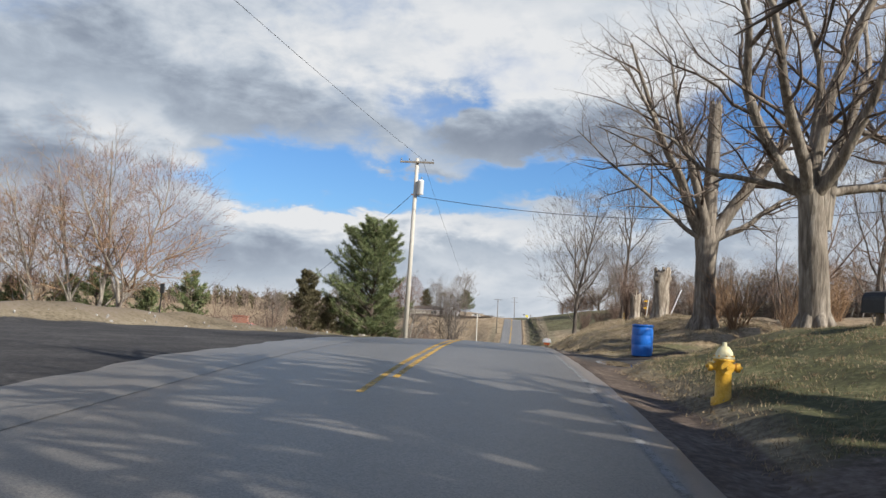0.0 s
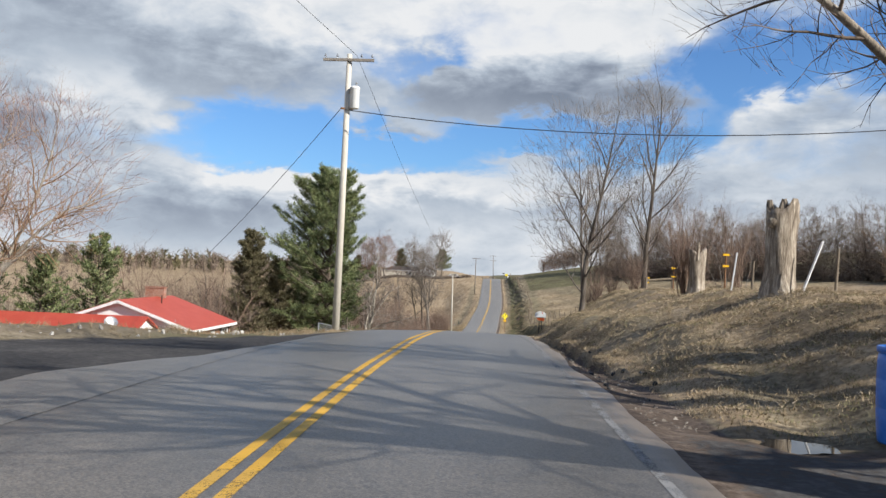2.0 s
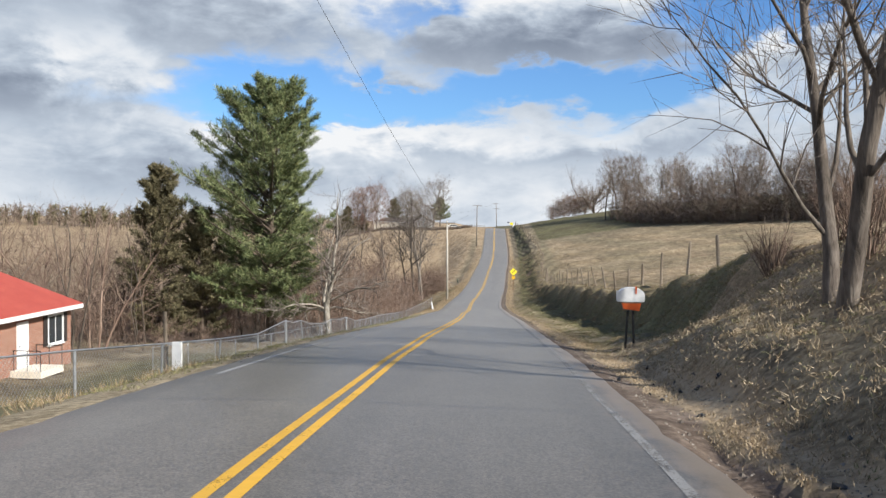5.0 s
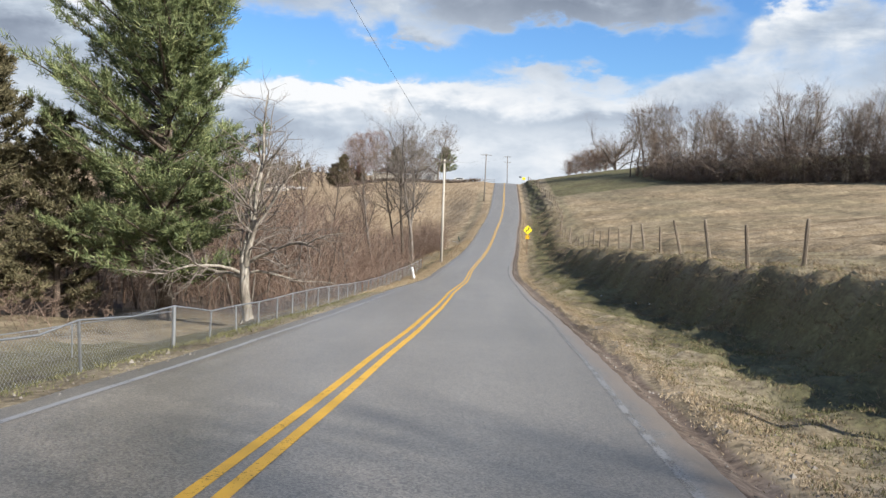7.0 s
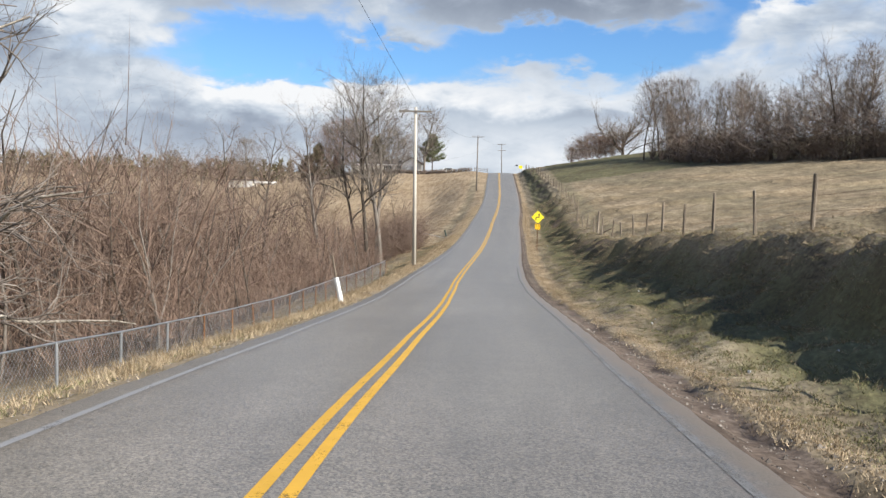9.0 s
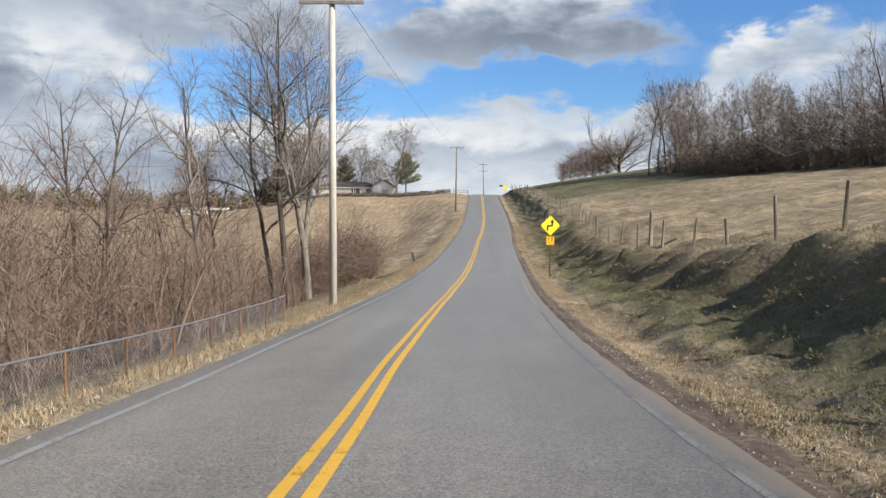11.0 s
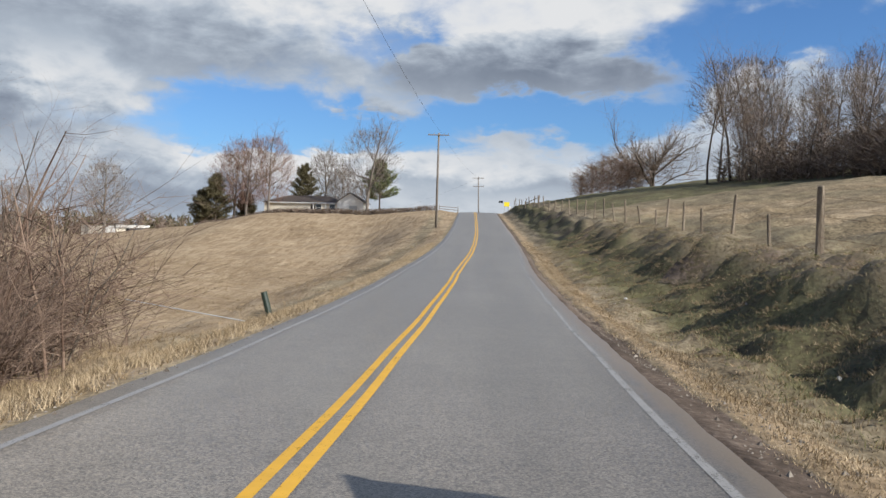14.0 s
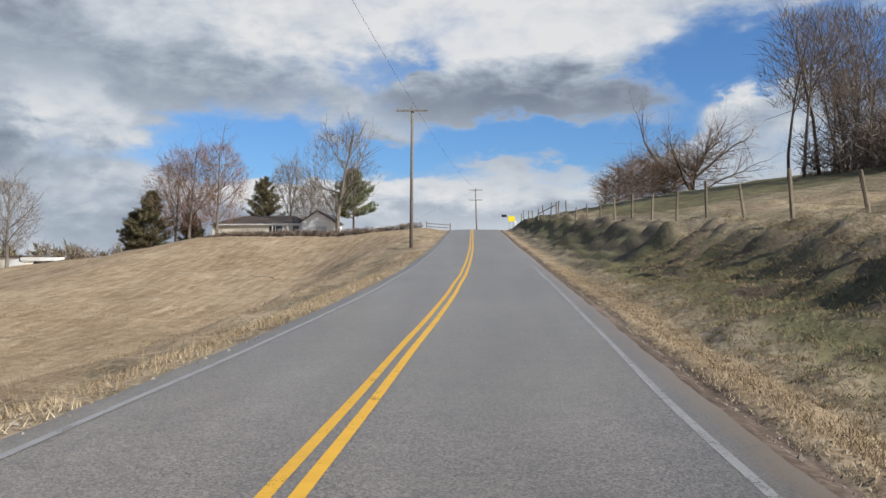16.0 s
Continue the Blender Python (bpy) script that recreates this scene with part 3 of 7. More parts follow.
def build_road():
    ys = spread([(-100, 20, 1.0), (20, 235, 0.4), (235, 520, 1.0)])
    us = np.array([EDGE_L - 0.10, EDGE_L, -2.0, -1.3, -0.6, 0, 0.6, 1.3, 2.0, 2.7, 3.05, EDGE_R, EDGE_R + 0.10])
    gu, gy = np.meshgrid(us, ys)
    rag = (0.008 + 0.08 * (gy > 26) * (gy < 54)) * np.sin(gy * 0.83) * np.sin(gy * 0.31 + 1) + 0.012 * np.sin(gy * 2.3) + 0.01 * np.sin(gy * 5.1 + 1)
    gu = gu + np.where(np.abs(gu - 0.34) > 2.85, rag * np.sign(gu), 0)
    z = road_z(gu, gy)
    z[:, 0] -= 0.22
    z[:, -1] -= 0.22
    co = np.stack([at(ROAD_X, gy) + gu, gy, z], -1).reshape(-1, 3)
    n = len(us)
    i = (np.arange(len(ys) - 1)[:, None] * n + np.arange(n - 1)[None]).ravel()
    me = arrays_mesh("road", co, np.stack([i, i + 1, i + 1 + n, i + n], -1))
    u, y = gu.ravel(), gy.ravel()
    point_attr(me, "dust", 0.36 * ease(u, 2.5, 3.0) + 0.6 * ease(u, 2.95, 3.25) + 0.35 * ease(-u, 2.1, 2.6))
    # old: cracks, and a darker tone that is partly painted tree shade
    point_attr(me, "old", 0.35 + 0.65 * (1 - ease(y, 52, 80)))
    me.materials.append(ASPHALT)
    road = tagged(new("road", me), "worn grey two-lane asphalt road", "road", kind="structure")
    # the same surfacing spreads a little way into the junction
    fy, ft = np.meshgrid(np.arange(-60, 37.2, 0.4), np.linspace(0, 1, 8), indexing="ij")
    reach = (4.35 + 0.16 * np.sin(0.7 * fy) * np.sin(0.23 * fy + 1) + 0.06 * np.sin(2.9 * fy)) - 1.9 * ease(fy, 27, 37)
    fu = -2.45 - (reach - 2.45) * ft
    fx = at(ROAD_X, fy) + fu
    fz = np.where(fu > EDGE_L, road_z(fu, fy) + 0.003, np.maximum(land(fx, fy), road_z(np.float64(EDGE_L), fy) - 0.10) + 0.035 - 0.05 * ft ** 6)
    fz[:, 0] = road_z(fu, fy)[:, 0] + 0.004
    i = (np.arange(fy.shape[0] - 1)[:, None] * 8 + np.arange(7)[None]).ravel()
    me = arrays_mesh("flare", np.stack([fx, fy, fz], -1).reshape(-1, 3), np.stack([i, i + 8, i + 9, i + 1], -1))
    point_attr(me, "old", np.ones(fy.size))
    point_attr(me, "dust", (0.45 * ft ** 3).ravel())
    me.materials.append(ASPHALT)
    new("flare", me).parent = road
    for name, u0, u1, y0, y1, mat, wave in (("yellow_line", -0.111, -0.013, 11, 23, YELLOW_OLD, 0.012), ("yellow_line", 0.083, 0.181, 13, 23, YELLOW_OLD, 0.012),
                                            ("yellow_line", -0.113, -0.013, 23, 500, YELLOW, 0.012), ("yellow_line", 0.083, 0.183, 23, 500, YELLOW, 0.012),
                                            ("edge_line", 2.93, 3.02, 0, 84, WHITE_OLD, 0.015), ("edge_line", 2.94, 3.02, 84, 150, WHITE_FAINT, 0.015), ("edge_line", 2.94, 3.03, 150, 500, WHITE, 0.015), ("edge_line", -2.31, -2.22, 58, 500, WHITE_LEFT, 0.015)):
        me, _, _ = strip(name, u0, u1, y0, y1, 0.004, mat, wave=wave)
        new(name, me).parent = road
    return road


build_ground()
build_road()


# ---- small kit ----
def part(name, bm, mat, parent, label="", smoothed=False):
    """Links a bmesh (or a mesh) as one mesh object under a thing or a part."""
    if isinstance(bm, bmesh.types.BMesh):
        me = bpy.data.meshes.new(name)
        bm.normal_update()
        bm.to_mesh(me)
        bm.free()
        for p in me.polygons:
            p.use_smooth = smoothed
    else:
        me = bm
    me.materials.append(mat)
    ob = new(name, me)
    ob.parent = parent
    if label:
        tagged(ob, label)
    return ob


def thing(name, place, label, category, group="", turn=0.0, kind=""):
    """An Empty at the base of a thing."""
    ob = new(name)
    ob.matrix_world = pose(*place, 0, 0, turn)
    ob.empty_display_size = 0.3
    return tagged(ob, label, category, group, kind)


def box(bm, centre, size, rot=(0, 0, 0), bevel=0.0):
    m = Matrix.LocRotScale(centre, Euler([radians(a) for a in rot]), size)
    made = bmesh.ops.create_cube(bm, size=1, matrix=m)["verts"]
    if bevel:
        edges = list({e for v in made for e in v.link_edges})
        bmesh.ops.bevel(bm, geom=edges, offset=bevel, segments=2, affect="EDGES", profile=0.6)
    return bm


def rod(bm, a, b, r0, r1=None, n=8, caps=True):
    a, b = Vector(a), Vector(b)
    d = b - a
    m = Matrix.Translation((a + b) / 2) @ d.to_track_quat("Z", "Y").to_matrix().to_4x4()
    bmesh.ops.create_cone(bm, cap_ends=caps, segments=n, radius1=r0, radius2=r0 if r1 is None else r1, depth=d.length, matrix=m)
    return bm


def lathe(bm, rings, n=24, centre=(0, 0, 0)):
    """A turned shape from (radius, height) rings."""
    c = Vector(centre)
    loops = [[bm.verts.new(c + Vector((r * math.cos(2 * math.pi * k / n), r * math.sin(2 * math.pi * k / n), z))) for k in range(n)] for r, z in rings]
    for lo, hi in zip(loops, loops[1:]):
        for k in range(n):
            bm.faces.new((lo[k], lo[(k + 1) % n], hi[(k + 1) % n], hi[k]))
    bm.faces.new(loops[0][::-1])
    bm.faces.new(loops[-1])
    return bm


def prism(bm, outline, y0, y1, flip=False):
    """An outline in x, z drawn out along y."""
    a = [bm.verts.new((x, y0, z)) for x, z in outline]
    b = [bm.verts.new((x, y1, z)) for x, z in outline]
    bm.faces.new(a)
    bm.faces.new(b[::-1])
    n = len(a)
    for k in range(n):
        bm.faces.new((a[k], b[k], b[(k + 1) % n], a[(k + 1) % n]))
    bmesh.ops.recalc_face_normals(bm, faces=bm.faces)
    return bm


def fresh():
    return bmesh.new()


def tubes(name, segs, joined=False):
    """A mesh of tapered tubes from rows of (x0, y0, z0, x1, y1, z1, r0, r1); thick ones get more sides. Thin tips are spikes."""
    s = np.asarray(segs, float).reshape(-1, 8)
    cos, faces, base = [], [], 0
    spike = (s[:, 6] <= 0.02) & (s[:, 7] <= 0.45 * s[:, 6])
    g = s[spike]
    if len(g):
        p, q = g[:, :3], g[:, 3:6]
        d = q - p
        d = d / np.maximum(np.linalg.norm(d, axis=1, keepdims=True), 1e-9)
        a = np.cross(d, np.where(np.abs(d[:, 2:3]) > 0.9, np.array([[1.0, 0, 0]]), np.array([[0, 0, 1.0]])))
        a /= np.linalg.norm(a, axis=1, keepdims=True)
        b = np.cross(d, a)
        r = g[:, 6:7] * 1.25
        co = np.stack([p + a * r, p + (-0.5 * a + 0.87 * b) * r, p + (-0.5 * a - 0.87 * b) * r, q], 1)
        f = np.array([[0, 1, 3], [1, 2, 3], [2, 0, 3]])
        faces.append((f[None] + (np.arange(len(g)) * 4)[:, None, None]).reshape(-1, 3))
        cos.append(co.reshape(-1, 3))
        base = len(g) * 4
    s = s[~spike]
    for lo, hi, n in ((0.10, 9e9, 10), (0.03, 0.10, 6), (0.012, 0.03, 4), (-1, 0.012, 3)):
        g = s[(s[:, 6] > lo) & (s[:, 6] <= hi)]
        if not len(g):
            continue
        p, q = g[:, :3], g[:, 3:6]
        d = q - p
        d = d / np.maximum(np.linalg.norm(d, axis=1, keepdims=True), 1e-9)
        ref = np.where(np.abs(d[:, 2:3]) > 0.9, np.array([[1.0, 0, 0]]), np.array([[0, 0, 1.0]]))
        a = np.cross(d, ref)
        a /= np.linalg.norm(a, axis=1, keepdims=True)
        b = np.cross(d, a)
        ang = 2 * np.pi * np.arange(n) / n
        ring = np.cos(ang)[None, :, None] * a[:, None] + np.sin(ang)[None, :, None] * b[:, None]
        q = q + d * g[:, 6:7] * 0.25
        co = np.concatenate([p[:, None] + ring * g[:, 6, None, None], q[:, None] + ring * g[:, 7, None, None]], 1)
        k = np.arange(n)
        f = np.stack([k, (k + 1) % n, (k + 1) % n + n, k + n], -1)
        faces.append((f[None] + (np.arange(len(g)) * 2 * n)[:, None, None]).reshape(-1, 4) + base)
        cos.append(co.reshape(-1, 3))
        base += len(g) * 2 * n
    return arrays_mesh(name, np.concatenate(cos), faces)


def blades(name, roots, ways, lengths, width):
    """A mesh of thin leaning triangles."""
    roots, ways = np.asarray(roots, float), np.asarray(ways, float)
    ways = ways / np.linalg.norm(ways, axis=1, keepdims=True)
    rnd = np.random.default_rng(5).normal(size=ways.shape)
    side = np.cross(ways, rnd)
    side /= np.maximum(np.linalg.norm(side, axis=1, keepdims=True), 1e-6)
    w = np.broadcast_to(np.asarray(width, float), (len(roots),))[:, None] / 2
    co = np.stack([roots - side * w, roots + side * w, roots + ways * np.asarray(lengths)[:, None]], 1).reshape(-1, 3)
    return arrays_mesh(name, co, np.arange(len(co)).reshape(-1, 3), False)


def island_mat(name, stops, rough_=0.9):
    """A material that differs from piece to piece of one mesh."""
    m, nt, b, co = material(name, rough_, 0, 0.2)
    geo = nt.nodes.new("ShaderNodeNewGeometry")
    v = mathn(nt, "MULTIPLY_ADD", noisen(nt, co, 0.6, 3), 0.5, mathn(nt, "MULTIPLY", geo.outputs["Random Per Island"], 0.5))
    n = len(stops)
    r = ramp(nt, [(0.15 + 0.7 * k / (n - 1), c) for k, c in enumerate(stops)])
    nt.links.new(v, r.inputs[0])
    nt.links.new(r.outputs[0], b.inputs["Base Color"])
    return m


def bark(name, dark, mid, pale, scale=2.2):
    m, nt, b, co = material(name, 0.95, 0, 0.15)
    mp = nt.nodes.new("ShaderNodeMapping")
    mp.inputs["Scale"].default_value = (5, 5, 0.8)
    nt.links.new(co, mp.inputs[0])
    ridges = noisen(nt, mp.outputs[0], scale, 5, 0.65, 0.4)
    patch = noisen(nt, co, 0.8, 3)
    v = mathn(nt, "MULTIPLY_ADD", ridges, 0.7, mathn(nt, "MULTIPLY", patch, 0.3))
    r = ramp(nt, [(0.33, dark), (0.5, mid), (0.66, pale)])
    nt.links.new(v, r.inputs[0])
    nt.links.new(r.outputs[0], b.inputs["Base Color"])
    bump(nt, b, ridges, 0.9, 0.04)
    return m


BARK_MAPLE = bark("maple_bark", (0.085, 0.069, 0.054), (0.225, 0.19, 0.15), (0.40, 0.35, 0.285))
BARK_GREY = bark("grey_bark", (0.09, 0.075, 0.06), (0.19, 0.165, 0.14), (0.30, 0.27, 0.235))
BARK_BROWN = bark("brown_bark", (0.05, 0.042, 0.034), (0.125, 0.104, 0.086), (0.215, 0.185, 0.155))
BARK_PALE = bark("pale_bark", (0.13, 0.11, 0.09), (0.30, 0.265, 0.215), (0.50, 0.46, 0.39))
BARK_DARK = bark("dark_bark", (0.035, 0.028, 0.022), (0.085, 0.070, 0.056), (0.15, 0.125, 0.10))
BARK_PINE = bark("pine_bark", (0.045, 0.035, 0.027), (0.11, 0.085, 0.065), (0.20, 0.16, 0.13))
DEAD_WOOD = bark("dead_wood", (0.08, 0.06, 0.043), (0.27, 0.225, 0.175), (0.55, 0.49, 0.40), 3.0)
TWIG_BROWN = island_mat("brown_twigs", [(0.082, 0.054, 0.041), (0.172, 0.121, 0.092), (0.30, 0.22, 0.17)])
TWIG_RED = island_mat("reddish_twigs", [(0.098, 0.062, 0.046), (0.195, 0.132, 0.098), (0.34, 0.25, 0.19)])
TWIG_ROSE = island_mat("rosy_twigs", [(0.13, 0.075, 0.06), (0.25, 0.155, 0.125), (0.38, 0.26, 0.21)])
TWIG_GREY = island_mat("grey_twigs", [(0.10, 0.082, 0.068), (0.19, 0.16, 0.135), (0.30, 0.26, 0.22)])
TWIG_MAPLE = island_mat("maple_twigs", [(0.07, 0.052, 0.042), (0.14, 0.108, 0.085), (0.25, 0.20, 0.155)])
TWIG_TAN = island_mat("tan_twigs", [(0.17, 0.105, 0.06), (0.30, 0.19, 0.11), (0.44, 0.30, 0.19)])
TWIG_WOODS = island_mat("woodland_twigs", [(0.088, 0.065, 0.051), (0.175, 0.134, 0.105), (0.29, 0.23, 0.18)])
NEEDLE_PINE = island_mat("pine_needles", [(0.040, 0.060, 0.026), (0.145, 0.175, 0.075), (0.31, 0.33, 0.15)], 0.6)
NEEDLE_CEDAR = island_mat("cedar_needles", [(0.05, 0.047, 0.026), (0.13, 0.115, 0.062), (0.24, 0.20, 0.115)], 0.7)
GRASS_DRY = island_mat("dry_grass_blades", [(0.105, 0.074, 0.042), (0.24, 0.178, 0.105), (0.45, 0.355, 0.23)])
GRASS_STRAW = island_mat("straw_blades", [(0.18, 0.135, 0.08), (0.34, 0.265, 0.17), (0.57, 0.465, 0.32)])
GRASS_GREEN = island_mat("green_grass_blades", [(0.065, 0.066, 0.030), (0.15, 0.145, 0.066), (0.30, 0.27, 0.145)])


# ---- trees ----
def grow(rng, segs, p, d, length, r, lev, P):
    """Records the limbs of a tree as rows of tubes, with their level."""
    n = P["seg"][lev]
    step, wig, lift = length / n, P["wig"][lev], P["lift"][lev]
    px, py, pz = p
    dx, dy, dz = d
    r0 = r
    az = rng.uniform(0, 6.28)
    kids = P["kids"][lev] if lev < len(P["kids"]) else 0
    due = 0.0
    tip = P["tip"][lev]
    for i in range(n):
        t = (i + 1) / n
        dx, dy, dz = dx + rng.gauss(0, wig), dy + rng.gauss(0, wig), dz + rng.gauss(0, wig) + lift
        k = 1 / math.sqrt(dx * dx + dy * dy + dz * dz)
        dx, dy, dz = dx * k, dy * k, dz * k
        qx, qy, qz = px + dx * step, py + dy * step, pz + dz * step
        r1 = r * (1 - (1 - tip) * t)
        segs.append((px, py, pz, qx, qy, qz, r0, r1, lev))
        if kids and t > P["from"][lev]:
            due += kids / (n * (1 - P["from"][lev]))
            while due >= 1:
                due -= 1
                az += 2.4 + rng.gauss(0, 0.5)
                a = radians(P["angle"][lev] + rng.gauss(0, 9))
                # two directions across the limb
                ux, uy, uz = (dy, -dx, 0) if abs(dz) < 0.95 else (1, 0, 0)
                k = 1 / math.sqrt(ux * ux + uy * uy + uz * uz)
                ux, uy, uz = ux * k, uy * k, uz * k
                vx, vy, vz = dy * uz - dz * uy, dz * ux - dx * uz, dx * uy - dy * ux
                ca, sa, cz, sz = math.cos(a), math.sin(a), math.cos(az), math.sin(az)
                nd = (dx * ca + (ux * cz + vx * sz) * sa, dy * ca + (uy * cz + vy * sz) * sa, dz * ca + (uz * cz + vz * sz) * sa)
                f = rng.random()
                at_ = (px + (qx - px) * f, py + (qy - py) * f, pz + (qz - pz) * f)
                ln = length * P["ratio"][lev] * (1.15 - P.get("cone", 0.55) * t) * rng.uniform(0.7, 1.25)
                grow(rng, segs, at_, nd, ln, min(r1 * 0.75, r * P["thin"][lev]) * rng.uniform(0.75, 1.1), lev + 1, P)
        px, py, pz, r0 = qx, qy, qz, r1
    return (px, py, pz), (dx, dy, dz)


def tree_parts(root, segs, bark_mat, twig_mat, split=1):
    """Trunk with its main limbs, and the crown of branches and twigs, under root."""
    s = np.asarray(segs, float)
    part("trunk", tubes("trunk", s[s[:, 8] <= split][:, :8]), bark_mat, root)
    part("crown", tubes("crown", s[s[:, 8] > split][:, :8]), twig_mat, root)


OPEN = dict(seg=[6, 6, 5, 4, 3], wig=[0.05, 0.11, 0.15, 0.2, 0.25], lift=[0.02, 0.05, 0.03, 0.02, 0.0], kids=[7, 8, 7, 5], angle=[38, 42, 45, 45], ratio=[0.75, 0.5, 0.45, 0.45],
            thin=[0.5, 0.42, 0.42, 0.5], tip=[0.45, 0.2, 0.18, 0.25, 0.4])
OPEN["from"] = [0.45, 0.25, 0.2, 0.15]


def twig_spray(root, height, wide, n, width, mat, seed, low=0.3):
    """The haze of fine twigs that fills a bare crown."""
    nr = np.random.default_rng(seed)
    t, az = nr.random(n), nr.uniform(0, 6.283, n)
    prof = np.sin(np.pi * np.clip(0.12 + 0.80 * t, 0, 1)) ** 0.7
    r = wide * prof * np.sqrt(nr.uniform(0.15, 1.0, n)) * (0.82 + 0.18 * np.sin(3 * az + seed))
    p = np.column_stack([r * np.cos(az), r * np.sin(az), height * (low + (0.98 - low) * t)])
    w = np.column_stack([np.cos(az) * r / wide, np.sin(az) * r / wide, np.full(n, 0.75)]) + nr.normal(0, 0.4, (n, 3))
    return part("twig_spray", blades("twig_spray", p, w, nr.uniform(0.05, 0.11, n) * height, width), mat, root)


def variant(base, **changes):
    P = dict(base)
    for key, value in changes.items():
        P["from" if key == "starts" else key] = value
    return P


def simple_tree(name, place, height, radius, label, P, bark_mat, twig_mat, seed, group="", lean=(0, 0), split=1, trunks=1, category="tree"):
    rng = random.Random(seed)
    root = thing(name, place, label, category, group)
    segs = []
    for k in range(trunks):
        a = 2.4 * k + seed
        off = 0.0 if trunks == 1 else 0.28 + 0.1 * k
        tilt = 0.0 if trunks == 1 else 0.16
        d = (lean[0] + tilt * math.cos(a), lean[1] + tilt * math.sin(a), 1)
        grow(rng, segs, (off * math.cos(a), off * math.sin(a), -0.25), d, height * rng.uniform(0.85, 1.0) if k else height, radius * (1 if k == 0 else rng.uniform(0.65, 0.95)), 0, P)
    tree_parts(root, segs, bark_mat, twig_mat, split)
    return root


def on_land(x, y, sink=0.0):
    return (x, y, float(land(x, y)) - sink)


def flare(segs, r, n=7):
    """Root flare at the foot of a trunk."""
    for k in range(n):
        a = 2 * math.pi * k / n + 0.3
        segs.append((r * 0.35 * math.cos(a), r * 0.35 * math.sin(a), r * 1.5, r * 1.5 * math.cos(a), r * 1.5 * math.sin(a), -0.2, r * 0.45, r * 0.28, 0))


def old_maple(place, seed, radius, trunk, limbs, label, stub=None, kids=(0, 9, 8, 5)):
    """A broad old maple: stout trunk, heavy limbs given as (direction, length, radius), and a dense crown."""
    rng = random.Random(seed)
    root = thing("maple_tree", place, label, "tree", "old roadside maples")
    P = variant(OPEN, seg=[5, 9, 6, 4, 1], kids=list(kids), angle=[0, 48, 46, 44], ratio=[0, 0.46, 0.44, 0.42], thin=[0.5, 0.32, 0.38, 0.5], lift=[0, 0.035, 0.045, 0.03, 0.02],
                wig=[0.03, 0.13, 0.17, 0.2, 0.25], starts=[0.5, 0.22, 0.15, 0.1], cone=0.45)
    segs = []
    top, _ = grow(rng, segs, (0, 0, -0.3), (0.02, 0.0, 1), trunk + 0.3, radius, 0, variant(P, tip=[0.82]))
    flare(segs, radius)
    # a swollen crotch where the limbs leave the trunk
    for k in range(9):
        a = 2.4 * k
        segs.append((0.3 * radius * math.cos(a), 0.3 * radius * math.sin(a), trunk - 0.9, 0.75 * radius * math.cos(a), 0.75 * radius * math.sin(a), trunk + 0.25, radius * 0.55, radius * 0.42, 0))
    for (dx, dy, dz), ln, rr in limbs:
        at_ = (top[0] + dx * radius * 0.5, top[1] + dy * radius * 0.5, trunk - 0.15)
        grow(rng, segs, at_, (dx, dy, dz), ln, rr, 1, variant(P, tip=[0.5, 0.16, 0.16, 0.25, 0.4]))
    if stub:
        (dx, dy, dz), ln, rr = stub
        q = (top[0] + dx * ln, top[1] + dy * ln, trunk + dz * ln)
        segs.append((top[0], top[1], trunk - 0.3, *q, rr, rr * 0.8, 1))
        for k in range(5):
            a = 1.3 * k
            segs.append((q[0] + 0.08 * math.cos(a), q[1] + 0.08 * math.sin(a), q[2] - 0.1, q[0] + 0.16 * math.cos(a), q[1] + 0.16 * math.sin(a), q[2] + rng.uniform(0.1, 0.4), 0.05, 0.01, 1))
        grow(rng, segs, (top[0] + dx * ln * 0.7, top[1], trunk + dz * ln * 0.7), (0.5, 0.1, 0.9), 1.8, 0.07, 2, P)
    tree_parts(root, segs, BARK_MAPLE, TWIG_MAPLE)
    if kids[3]:
        twig_spray(root, 9.6, 5.0, 1900, 0.008, TWIG_RED, seed + 600, 0.36)
    return root


def forked_tree(name, place, seed, radius, trunk, limbs, label, P, bark_mat, twig_mat, lean=0.04):
    """A short trunk that forks low into crooked limbs, given as (direction, length, radius)."""
    rng = random.Random(seed)
    root = thing(name, place, label, "tree")
    segs = []
    top, _ = grow(rng, segs, (0, 0, -0.3), (lean, 0.0, 1), trunk + 0.3, radius, 0, variant(P, tip=[0.75], kids=[0]))
    flare(segs, radius)
    for (dx, dy, dz), ln, rr in limbs:
        grow(rng, segs, (top[0], top[1], trunk - 0.3 + rng.uniform(-0.5, 0.3)), (dx, dy, dz), ln, rr, 1, P)
    tree_parts(root, segs, bark_mat, twig_mat)
    return root


